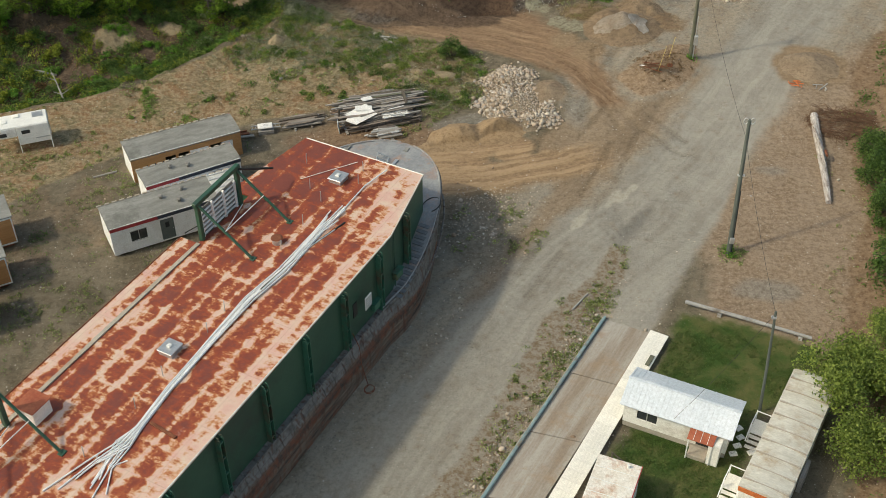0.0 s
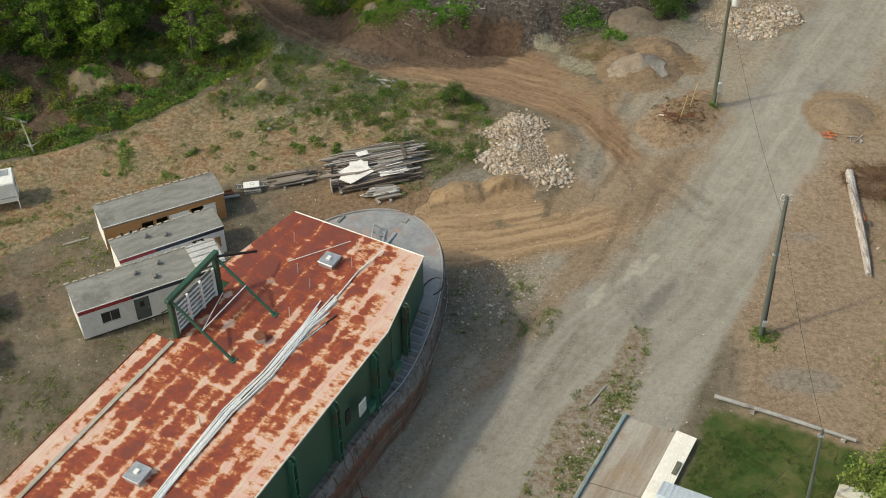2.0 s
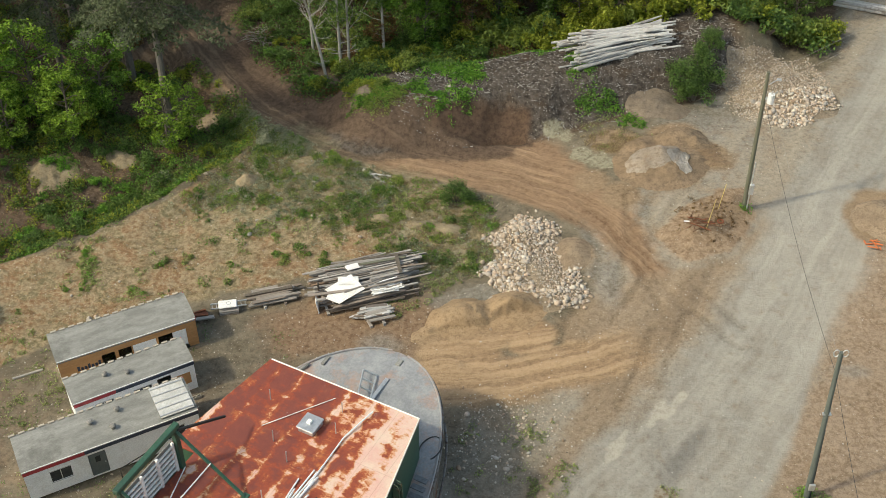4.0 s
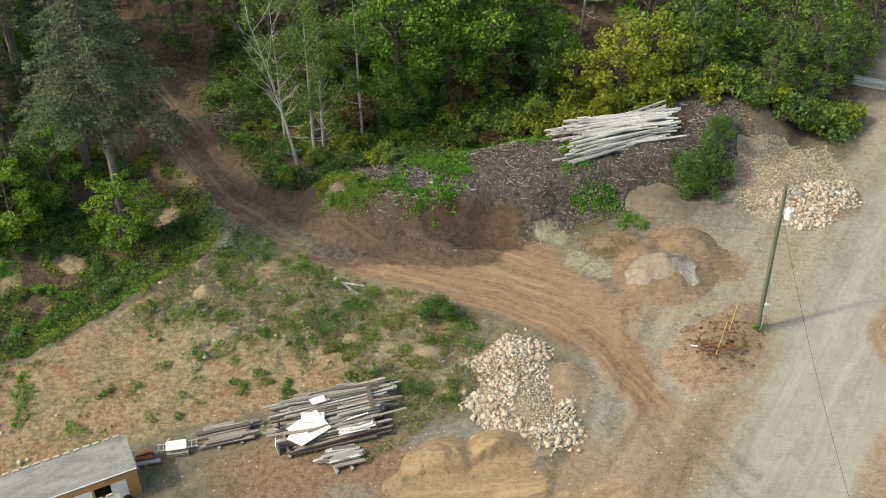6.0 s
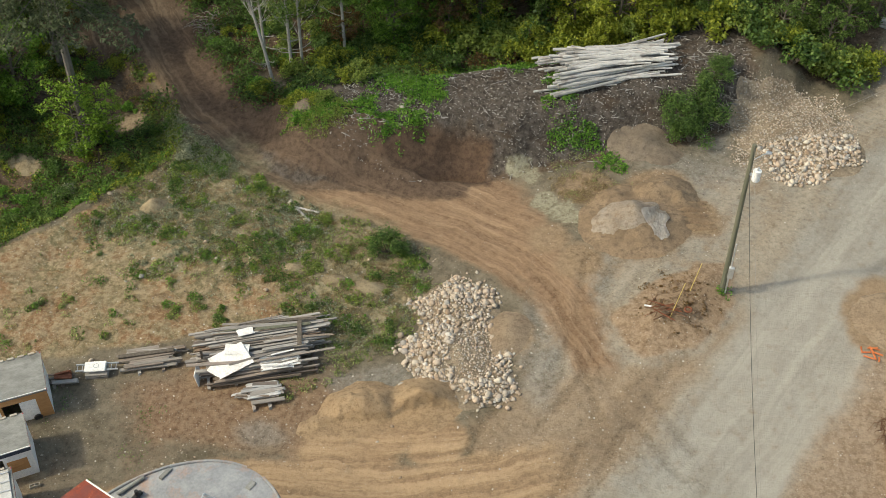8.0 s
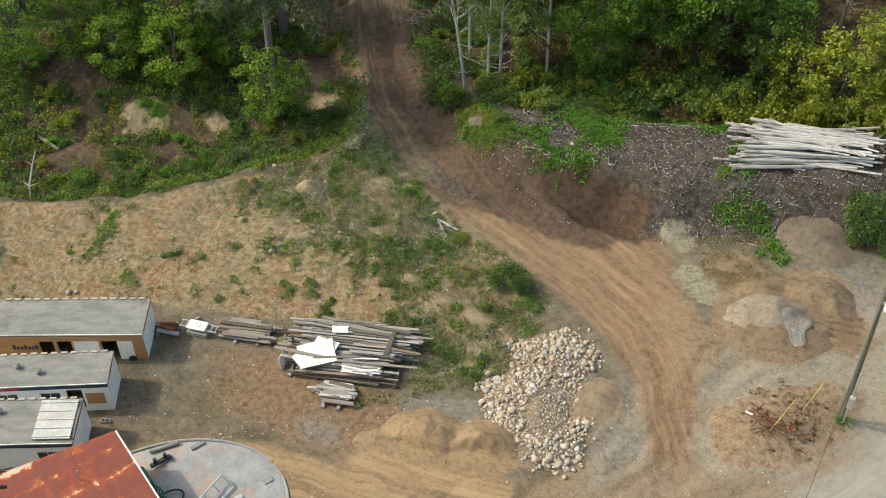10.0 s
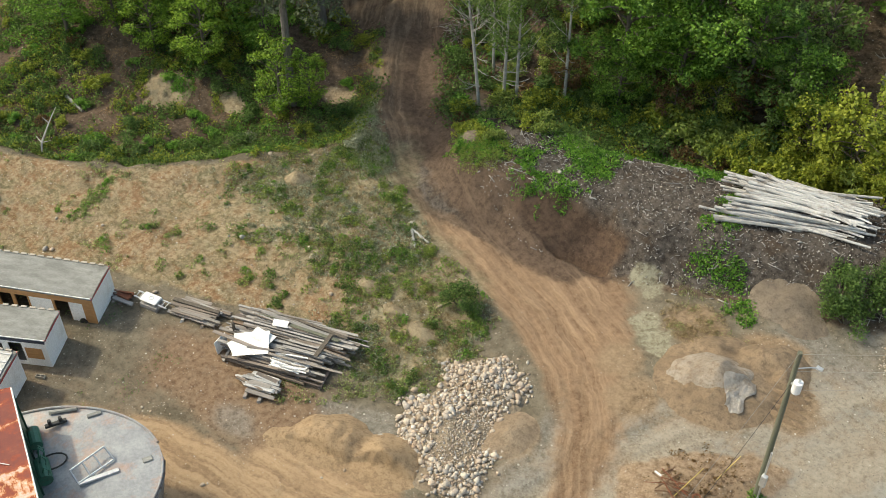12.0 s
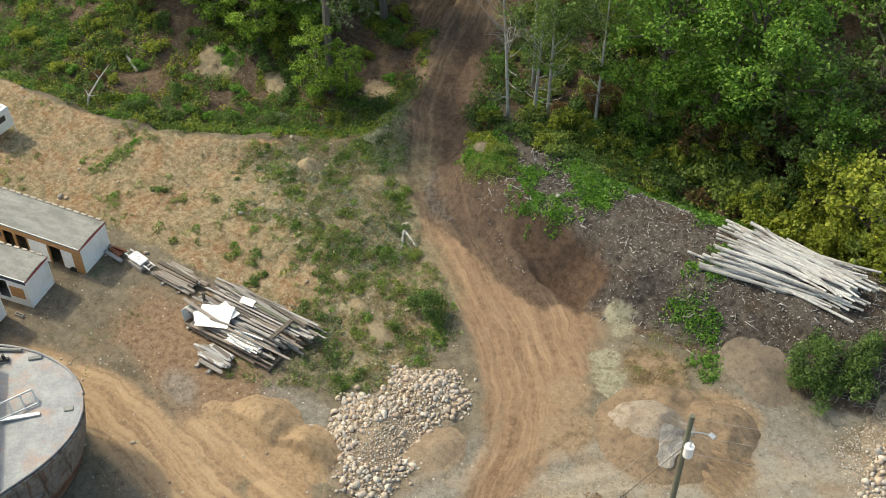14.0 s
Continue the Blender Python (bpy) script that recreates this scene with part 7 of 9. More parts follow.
def brush_heap(x, y, rad, n, label, seed, mat="brush"):
    t = thing("brush_heap", pose(x, y, gz(x, y)), label, "brush heap", kind="stuff")
    r = random.Random(seed)
    bm = bmesh.new()
    for k in range(n):
        a, d = r.uniform(0, 6.28), rad * math.sqrt(r.random())
        cx, cy = d * math.cos(a) * 1.4, d * math.sin(a)
        b, l = r.uniform(0, 6.28), r.uniform(0.6, 1.8)
        z = gz(x + cx, y + cy) - gz(x, y) + r.uniform(0.05, 0.9) * (1 - d / rad * 0.7)
        tube(bm, [(cx, cy, z), (cx + l * 0.5 * math.cos(b), cy + l * 0.5 * math.sin(b), z + r.uniform(0, 0.3)), (cx + l * math.cos(b + 0.3), cy + l * math.sin(b + 0.3), z + r.uniform(-0.2, 0.2))], [0.03, 0.02, 0.008], 4, False)
    o = part("dead_branch", bm, M[mat], t)
    tagged(o, kind="stuff")


brush_heap(12.4, 18.0, 2.2, 420, "heap of brown dead branches on the bank", 44)
brush_heap(-0.6, 46.2, 1.6, 60, "grey bare branches at the foot of the trees", 45, "twig")
brush_heap(-42.6, 52.8, 1.4, 90, "grey dead twigs at the end of the track", 46, "twig")

t = thing("cinder_block", pose(-39.5, 6.8, gz(-39.5, 6.8), 0, 0, 30), "single grey hollow concrete block on the ground", "block")
bm = bmesh.new()
for y in (-0.1, 0.08):
    box(bm, -0.3, y, 0, 0.3, y + 0.04, 0.2)
for x in (-0.3, -0.02, 0.26):
    box(bm, x, -0.06, 0, x + 0.04, 0.08, 0.2)
part("body", bm, M["concrete"], t)


# ---- the homes beside the road
def cabin():
    """Ridge along x; origin at the front left eave's foot."""
    zg = -0.8
    t = thing("cabin", pose(-9.85, -18.28, zg, 0, 0, -22.3), "small white cabin with a pale blue-grey metal roof", "cabin", "homes")
    L, D = 7.46, 3.55
    e, rdg = 2.3, 3.05
    wall = bmesh.new()
    x0, x1, y0, y1 = 0.25, L - 0.3, 0.3, D - 0.2
    # front wall with a window and a door opening
    for a, b, z0, z1 in ((x0, 1.15, 0.45, e), (1.15, 2.5, 0.45, 1.05), (1.15, 2.5, 1.85, e), (2.5, 5.2, 0.45, e), (5.2, 6.1, 2.05, e), (6.1, x1, 0.45, e)):
        box(wall, a, y0, z0, b, y0 + 0.12, z1)
    part("front_wall", wall, M["cream"], t)
    part("back_wall", boxed(x0, y1 - 0.12, 0.45, x1, y1, e), M["cream"], t)
    for xa, xb in ((x0, x0 + 0.12), (x1 - 0.12, x1)):
        bm = prism([(xa, y0 + 0.125), (xb, y0 + 0.125), (xb, y1 - 0.125), (xa, y1 - 0.125)], 0.45, e)
        part("gable_wall", bm, M["cream"], t)
        g = bmesh.new()
        vs = [g.verts.new((x, y, z)) for x in (xa, xb) for y, z in ((y0 + 0.1, e), (y1 - 0.1, e), (D / 2, rdg - 0.1))]
        for f in ((0, 1, 2), (5, 4, 3), (0, 3, 4, 1), (1, 4, 5, 2), (2, 5, 3, 0)):
            g.faces.new([vs[i] for i in f])
        part("gable", g, M["cream"], t)
    part("foundation", boxed(x0 + 0.03, y0 + 0.03, 0.0, x1 - 0.03, y1 - 0.03, 0.45), M["concrete"], t)
    w = part("window", boxed(1.17, y0 + 0.05, 1.05, 2.48, y0 + 0.08, 1.85), M["glass"], t)
    part("mullion", boxed(1.8, y0 + 0.0, 1.05, 1.86, y0 + 0.048, 1.85), M["galv"], w)
    bm = bmesh.new()
    for q in ((1.1, 1.0, 2.55, 1.05), (1.1, 1.85, 2.55, 1.9)):
        box(bm, q[0], y0 - 0.03, q[1], q[2], y0 - 0.003, q[3])
    part("window_frame", bm, M["white_trim"], w)
    part("door", boxed(5.22, y0 + 0.05, 0.3, 6.08, y0 + 0.09, 2.04), M["dark"], t)
    for (ya, za, yb, zb) in ((-0.05, e - 0.02, D / 2, rdg), (D / 2, rdg, D + 0.05, e - 0.02)):
        n = 24
        bm = bmesh.new()
        vs = [bm.verts.new(p) for p in ((0, ya, za), (L, ya, za), (L, yb, zb), (0, yb, zb), (0, ya, za - 0.05), (L, ya, za - 0.05), (L, yb, zb - 0.05), (0, yb, zb - 0.05))]
        for f in ((0, 1, 2, 3), (7, 6, 5, 4), (0, 4, 5, 1), (2, 6, 7, 3), (1, 5, 6, 2), (0, 3, 7, 4)):
            bm.faces.new([vs[i] for i in f])
        slope = part("roof_slope", bm, M["metal_roof"], t, "ribbed pale metal roofing")
        for k in range(n):
            x = 0.1 + (L - 0.2) * k / (n - 1)
            part("roof_rib", beam(bmesh.new(), (x, ya, za + 0.012), (x, yb, zb + 0.012), 0.04, 0.03), M["metal_roof"], slope)
    part("ridge_cap", beam(bmesh.new(), (-0.03, D / 2, rdg + 0.02), (L + 0.03, D / 2, rdg + 0.02), 0.22, 0.05), M["metal_roof"], t)
    bm = bmesh.new()
    box(bm, 4.75, -0.75, 1.98, 6.45, 0.32, 2.02, 0, Matrix.Translation((0, 0, 0)))
    for v in bm.verts:
        v.co.z += (v.co.y + 0.75) * 0.28 - 0.1
    p = part("porch_roof", bm, M["rust_roof"], t, "rusty red tin porch roof")
    for k in range(3):
        part("porch_seam", beam(bmesh.new(), (5.15 + 0.45 * k, -0.75, 1.95), (5.15 + 0.45 * k, 0.3, 2.24), 0.03, 0.03), M["white_trim"], p)
    for x in (4.85, 6.35):
        part("porch_post", boxed(x - 0.04, -0.7, 0.0, x + 0.04, -0.62, 1.9), M["white_trim"], t)
    part("porch_wall", boxed(6.15, -0.62, 0.0, 6.9, 0.28, 1.9, 0.01), M["cream"], t)
    part("step", boxed(4.9, -0.6, 0.0, 6.1, 0.28, 0.3, 0.01), M["concrete"], t)


cabin()


def long_trailer_home():
    zg = gz(-1, -20) - 0.1
    a = math.degrees(math.atan2(-14.88 + 24.9, 1.95 + 3.18))
    t = thing("mobile_home", pose(-3.18, -24.9, zg, 0, 0, a), "long mobile home with a stained pale roof and orange stripe", "mobile home", "homes")
    L, W, H = 11.25, 2.95, 2.85 - 0.0
    part("body", boxed(0.06, -W + 0.06, 0.45, L - 0.06, -0.06, H - 0.12, 0.04), M["cream"], t)
    part("underfloor", boxed(0.3, -W + 0.3, 0.0, L - 0.3, -0.3, 0.446), M["old_wood"], t)
    bm = bmesh.new()
    for k in range(6):
        y0, y1 = -W * k / 6, -W * (k + 1) / 6
        zz = lambda y: H - 0.1 + 0.16 * (1 - ((y + W / 2) / (W / 2)) ** 2)
        vs = [bm.verts.new(q) for q in ((0, y0, zz(y0)), (L, y0, zz(y0)), (L, y1, zz(y1)), (0, y1, zz(y1)), (0, y0, H - 0.16), (L, y0, H - 0.16), (L, y1, H - 0.16), (0, y1, H - 0.16))]
        for f in ((3, 2, 1, 0), (4, 5, 6, 7), (0, 4, 7, 3), (1, 2, 6, 5)):
            bm.faces.new([vs[i] for i in f])
        if k == 0:
            bm.faces.new([vs[i] for i in (0, 1, 5, 4)])
        if k == 5:
            bm.faces.new([vs[i] for i in (3, 7, 6, 2)])
    bmesh.ops.remove_doubles(bm, verts=bm.verts, dist=0.001)
    roof = part("roof", bm, M["old_roof"], t, "pale roof with brown water stains")
    for k in range(9):
        part("roof_seam", boxed(1.2 * k + 0.6, -W + 0.08, H - 0.03, 1.2 * k + 0.68, -0.08, H + 0.068), M["concrete"], roof)
    part("stripe", boxed(-0.02, -W + 0.02, H - 0.55, 0.058, -0.02, H - 0.2), M["orange"], t)
    part("end_window", boxed(0.02, -2.1, 1.1, 0.058, -0.9, 1.9), M["glass"], t)
    for xa in (1.5, 4.0, 7.5, 9.6):
        part("window", boxed(xa, -0.058, 1.3, xa + 0.9, -0.03, 1.95), M["glass"], t)
    part("side_skirt", boxed(3.5, -W - 0.25, 0.0, 5.2, -W + 0.02, 1.5, 0.02), M["old_wood"], t)
    # two flights of steps on the yard side
    for x in (6.2, 1.0):
        st = part("porch_landing", boxed(x, 0.0, 0.75, x + 1.3, 1.1, 0.82, 0.01), M["boardwalk"], t, "white painted steps and rails")
        for k in range(3):
            part("tread", boxed(x - 0.3 * (k + 1), 0.05, 0.6 - 0.2 * k, x - 0.3 * k - 0.03, 1.05, 0.65 - 0.2 * k), M["boardwalk"], st)
        for yy in (0.04, 1.06):
            for xx in (x + 0.03, x + 1.25):
                part("post", boxed(xx - 0.035, yy - 0.035, 0.0, xx + 0.035, yy + 0.035, 1.6), M["white_trim"], st)
            part("rail", beam(bmesh.new(), (x, yy, 1.6), (x + 1.3, yy, 1.6), 0.07, 0.06), M["white_trim"], st)
            part("rail", beam(bmesh.new(), (x, yy, 1.6), (x - 0.95, yy, 0.85), 0.07, 0.06), M["white_trim"], st)
        part("rail", beam(bmesh.new(), (x + 1.25, 0.04, 1.6), (x + 1.25, 1.06, 1.6), 0.06, 0.06), M["white_trim"], st)


long_trailer_home()


def rusty_shed():
    a = math.degrees(math.atan2(-23.8 + 22.9, -8.87 + 11.48))
    t = thing("shed", pose(-11.48, -22.9, -0.85, 0, 0, a), "white shed with a rust-blotched pale roof", "shed", "homes")
    W, D, H = 2.76, 5.2, 2.7
    part("walls", boxed(0.08, -D, 0.0, W - 0.08, -0.08, H - 0.08), M["cream"], t)
    m = surface("rust_blotched_roof", (0.64, 0.58, 0.5), (0.76, 0.74, 0.7), 1.0, 8, 0.65, relief=0.1, dirt=(0.42, 0.18, 0.07))
    roof = part("roof", boxed(0, -D - 0.05, H - 0.076, W, 0, H, 0.02), m, t, "pale sheet roof blotched with rust")
    for k in range(5):
        part("roof_seam", boxed(0.02, -0.95 - k, H + 0.001, W - 0.02, -0.91 - k, H + 0.02), M["white_trim"], roof)
    part("fascia", boxed(W + 0.003, -D, H - 0.12, W + 0.04, 0.0, H + 0.01), M["red_stripe"], t)
    part("vent_stub", tubed([(2.0, -0.4, H), (2.0, -0.4, H + 0.25)], 0.09, 8), M["white_trim"], t)


rusty_shed()


# ---- concrete lane, blue beam, boardwalk, log rail
def lane_material():
    """Concrete with wheel marks and earth drawn out along the lane."""
    m, nt, bs = nodes_of("streaked_lane_concrete")
    tc, mp = nt.nodes.new("ShaderNodeTexCoord"), nt.nodes.new("ShaderNodeMapping")
    mp.vector_type = "TEXTURE"
    mp.inputs["Rotation"].default_value = (0, 0, radians(62.8))
    link(nt, tc.outputs["Object"], mp.inputs["Vector"])
    sq = nt.nodes.new("ShaderNodeMapping")
    sq.inputs["Scale"].default_value = (0.12, 1.4, 1)
    link(nt, mp.outputs[0], sq.inputs["Vector"])
    n = nt.nodes.new("ShaderNodeTexNoise")
    n.inputs["Scale"].default_value, n.inputs["Detail"].default_value, n.inputs["Roughness"].default_value = 1.0, 6, 0.65
    link(nt, sq.outputs[0], n.inputs["Vector"])
    blot, fine = noise_node(nt, 0.5, 6, 0.7), noise_node(nt, 6, 6, 0.75)
    col = mix(nt, ramp(nt, n.outputs["Fac"], [(0.38, (0, 0, 0)), (0.62, (1, 1, 1))]), (0.31, 0.25, 0.195), (0.44, 0.41, 0.37))
    col = mix(nt, ramp(nt, blot, [(0.52, (0, 0, 0)), (0.7, (0.75, 0.75, 0.75))]), col, (0.36, 0.255, 0.17))
    col = mix(nt, 0.5, col, ramp(nt, fine, [(0.3, (0.6, 0.59, 0.57)), (0.55, (1, 1, 1))]), "MULTIPLY")
    link(nt, col, bs.inputs["Base Color"])
    bs.inputs["Roughness"].default_value = 0.9
    bump(nt, bs, fine, 0.2, 0.03)
    return m


def lane():
    lane_m = lane_material()
    t = thing("concrete_lane", pose(0, 0, 0), "worn concrete lane with dark cross joints", "pavement", kind="structure")
    a0, a1, b0, b1 = Vector((-9.95, -8.05)), Vector((-24.0, -35.5)), Vector((-6.75, -9.35)), Vector((-20.5, -35.5))
    n = 5
    for k in range(n):
        f0, f1 = k / n + 0.0012, (k + 1) / n - 0.0012
        q = [a0.lerp(a1, f0), a0.lerp(a1, f1), b0.lerp(b1, f1), b0.lerp(b1, f0)]
        part("slab", prism([(p.x, p.y) for p in q], -1.2, lambda x, y: gz(-12, -16) + 0.08), lane_m, t)
    s = thing("steel_beam", pose(0, 0, 0), "faded blue steel beam along the lane's edge", "beam")
    za = gz(-12, -16) + 0.2
    part("flange", beam(bmesh.new(), (a0.x - 0.1, a0.y + 0.1, za), (a1.x - 0.1, a1.y, za), 0.2, 0.26), M["blue_steel"], s)
    part("lip", beam(bmesh.new(), (a0.x - 0.24, a0.y + 0.1, za - 0.06), (a1.x - 0.24, a1.y, za - 0.06), 0.1, 0.1), M["concrete"], s)


lane()


def boardwalk():
    a, b = Vector((-6.25, -9.6)), Vector((-18.9, -35.0))
    d = (b - a).normalized()
    ang = math.degrees(math.atan2(d.y, d.x))
    z = gz(-9, -15) + 0.12
    t = thing("boardwalk", pose(a.x, a.y, z, 0, 0, ang), "raised walkway of whitewashed boards", "boardwalk")
    L = (b - a).length
    for y in (-0.5, 0.5):
        part("bearer", boxed(0.1, y - 0.06, -0.25, L, y + 0.06, 0.196), M["old_wood"], t)
    me = None
    n = int(L / 0.9)
    for k in range(n):
        o = part("board", boxed(0.9 * k + 0.006, -0.69, 0.2, 0.9 * k + 0.894, 0.69, 0.26, 0.01), M["boardwalk"], t) if me is None else new("board", me)
        if me is None:
            me = o.data
        else:
            o.parent = t
            o.location = (0.9 * k, 0, 0)
    # a short flight and a bench plank beside it
    bench = thing("plank_bench", pose(-7.2, -12.45, z + 0.26, 0, 0, ang), "short brown plank resting on the boardwalk", "plank")
    part("seat", boxed(-0.55, -0.16, 0.004, 0.55, 0.16, 0.1, 0.02), M["pole_wood"], bench)
    rail = thing("step_rail", pose(-11.4, -21.6, z - 0.2, 0, 0, ang), "dark timber step and handrail beside the boardwalk", "steps")
    for k in range(3):
        part("tread", boxed(-0.5, 0.75 + 0.28 * k, 0.3 - 0.12 * k, 0.5, 1.0 + 0.28 * k, 0.36 - 0.12 * k), M["old_wood"], rail)
    for x in (-0.5, 0.5):
        part("post", boxed(x - 0.05, 0.8, 0, x + 0.05, 0.9, 1.3), M["bark"], rail)
        part("handrail", beam(bmesh.new(), (x, 0.75, 1.3), (x, 1.6, 0.9), 0.08, 0.06), M["bark"], rail)


boardwalk()


def log_rail():
    t = thing("log_rail", pose(-4.05, -6.2, gz(-4, -6.2), 0, 0, -21.6), "long peeled log rail on low blocks at the lawn's edge", "log rail")
    part("rail", tubed([(0, 0, 0.4), (4.6, 0.03, 0.42), (9.25, 0, 0.38)], [0.15, 0.14, 0.12], 10), M["log_grey"], t)
    for x in (2.6, 8.5):
        part("block", boxed(x - 0.15, -0.2, -0.1, x + 0.15, 0.2, 0.27, 0.02), M["log_grey"], t)


log_rail()
for x, y in ((-1.76, -18.05), (-1.76, -18.83), (-2.08, -19.57), (-2.44, -20.25), (-1.25, -20.1)):
    s = thing("stepping_stone", pose(x, y, gz(x, y), 0, 0, random.uniform(0, 40)), "square pale concrete stepping stone", "paving slab", "stepping stones")
    part("slab", boxed(-0.26, -0.2, -0.05, 0.26, 0.2, 0.07, 0.02), M["board_white"], s)


# ---- trees and bushes
def plant_mesh(name, pts, size, seed, material, flat=0.7, aspect=0.6):
    v, f = leaves(pts, size, seed, flat, aspect)
    me = arrays_mesh(name, v, f)
    me.materials.append(material)
    return me


def add_part(name, me, parent, label=""):
    ob = new(name, me)
    ob.parent = parent
    return tagged(ob, label)


def broadleaf(seed, h, spread, mat, label, name="broadleaf_tree", bark="bark", per=96, size=0.3, low=0.25):
    r = random.Random(seed)
    t = thing(name, pose(0, 0, -200), label, "tree", "trees of the wood")
    lean = (r.uniform(-0.5, 0.5), r.uniform(-0.5, 0.5))
    bm = tubed([(0, 0, -0.4), (lean[0] * 0.4, lean[1] * 0.4, h * 0.4), (lean[0], lean[1], h * 0.86)], [0.022 * h, 0.016 * h, 0.004 * h], 8)
    clumps = []
    n = 25
    for k in range(n):
        f = low + (0.98 - low) * (k + r.random()) / n
        a = k * 2.4 + r.uniform(-0.5, 0.5)
        reach = spread * (math.sin(math.pi * min(1, (f - low * 0.6) / (1.06 - low * 0.6))) ** 0.7) * r.uniform(0.55, 1.1)
        x, y, z = lean[0] * f + reach * math.cos(a), lean[1] * f + reach * math.sin(a), h * f + r.uniform(-0.4, 0.6)
        tube(bm, [(lean[0] * f * 0.8, lean[1] * f * 0.8, h * f * 0.82), (x * 0.6, y * 0.6, z - 0.3), (x, y, z)], [0.007 * h, 0.005 * h, 0.015], 5, False)
        rad = spread * r.uniform(0.2, 0.38)
        clumps.append((x, y, z, rad, rad * r.uniform(0.55, 0.85)))
        for _ in range(2):
            clumps.append((x + r.uniform(-1, 1) * rad, y + r.uniform(-1, 1) * rad, z + r.uniform(-0.6, 0.6) * rad, rad * 0.55, rad * 0.4))
    part("trunk", bm, M[bark], t)
    add_part("crown", plant_mesh("crown", in_clumps(clumps, per, seed), size, seed, M[mat]), t)
    return t


def conifer(seed, h, mat="needle", start=0.42, girth=0.022, wide=0.31):
    """An old fir: bare grey trunk below, long open boughs that droop and end in fans."""
    r = random.Random(seed)
    t = thing("fir_tree", pose(0, 0, -200), "tall grey-green fir with long drooping open boughs", "tree", "trees of the wood")
    part("trunk", tubed([(0, 0, -0.4), (0.15, 0, h * 0.5), (0, 0.1, h)], [girth * h, girth * 0.7 * h, 0.03], 9), M["fir_bark"], t)
    pts, bm = [], bmesh.new()
    n = int(h * 4.2)
    for k in range(n):
        f = start + (1 - start) * (k + r.random()) / n
        a = k * 2.39996 + r.uniform(-0.5, 0.5)
        reach = min(1.0, 1.45 * (1 - f) + 0.06) * min(h, 20) * wide * r.uniform(0.5, 1.15) + 0.2
        z0 = h * f
        drop_by = reach * r.uniform(0.15, 0.45)
        tip = (reach * math.cos(a), reach * math.sin(a), z0 - drop_by)
        tube(bm, [(0, 0, z0), (tip[0] * 0.5, tip[1] * 0.5, z0 - drop_by * 0.25), tip], [0.05, 0.03, 0.008], 4, False)
        side = max(3, int(reach * 2.4))
        for q in range(side):
            s0 = 0.3 + 0.7 * (q + r.random()) / side
            for sg in (-1, 1):
                l = reach * 0.34 * (1.15 - s0 * 0.8) * r.uniform(0.6, 1.2)
                b = a + sg * r.uniform(0.6, 1.1)
                o = Vector((tip[0] * s0, tip[1] * s0, z0 - drop_by * s0 ** 1.5))
                e = o + Vector((l * math.cos(b), l * math.sin(b), -l * r.uniform(0.1, 0.5)))
                for _ in range(int(6 + l * 10)):
                    w = r.random()
                    p = o.lerp(e, w)
                    pts.append((p.x + r.gauss(0, 0.1), p.y + r.gauss(0, 0.1), p.z - r.random() * 0.2))
    part("bough_frame", bm, M["fir_bark"], t)
    add_part("crown", plant_mesh("crown", np.array(pts), 0.3, seed, M[mat], 0.25, 0.42), t)
    return t


def bare_tree(seed, h, leafy=1.0, lean=(-0.8, 0.2)):
    r = random.Random(seed)
    label = "slender pale-barked alder with leafy top" if leafy else "bare leaning pale tree with long upswept branches"
    t = thing("pale_alder", pose(0, 0, -200), label, "tree", "pale slender trees")
    lx, ly = lean
    stem = lambda f: Vector((lx * f * (0.6 + 0.4 * f), ly * f * (0.6 + 0.4 * f), h * f))
    part("trunk", tubed([Vector((0, 0, -0.4))] + [stem(f) for f in (0.0, 0.2, 0.4, 0.6, 0.8, 1.0)], [0.17, 0.15, 0.135, 0.11, 0.085, 0.05, 0.02], 9), M["birch"], t)
    clumps = []
    for k in range(26 if not leafy else 18):
        f = r.uniform(0.28, 0.97) if k > 5 else r.uniform(0.12, 0.4)
        a = r.uniform(0, 6.28)
        long = r.uniform(1.6, 3.8) * (1.2 - 0.55 * f) * (0.5 if k <= 5 else 1.0)
        rise = r.uniform(0.7, 1.3) if k > 5 else r.uniform(-0.1, 0.5)
        d = Vector((math.cos(a), math.sin(a), rise)).normalized()
        b = stem(f)
        m1, e = b + d * long * 0.5, b + d * long + Vector((0, 0, 0.18 * long))
        bm = tubed([b, m1, e], [0.036, 0.024, 0.008], 5)
        for _ in range(5):
            w = r.uniform(0.3, 0.95)
            q = b.lerp(m1, w * 2) if w < 0.5 else m1.lerp(e, w * 2 - 1)
            g = (d + Vector((r.uniform(-0.8, 0.8), r.uniform(-0.8, 0.8), r.uniform(0, 0.5)))).normalized() * long * r.uniform(0.2, 0.42)
            tube(bm, [q, q + g * 0.5, q + g + Vector((0, 0, 0.08))], [0.02, 0.014, 0.005], 3, False)
        part("limb", bm, M["birch"], t)
        if leafy and f > 0.36:
            for w in (0.6, 1.0):
                p = b.lerp(e, w)
                clumps.append((p.x, p.y, p.z, r.uniform(0.6, 1.1) * leafy, r.uniform(0.45, 0.8) * leafy))
    if clumps:
        add_part("crown", plant_mesh("crown", in_clumps(clumps, 130, seed), 0.2, seed, M["leaf_alder"]), t)
    return t


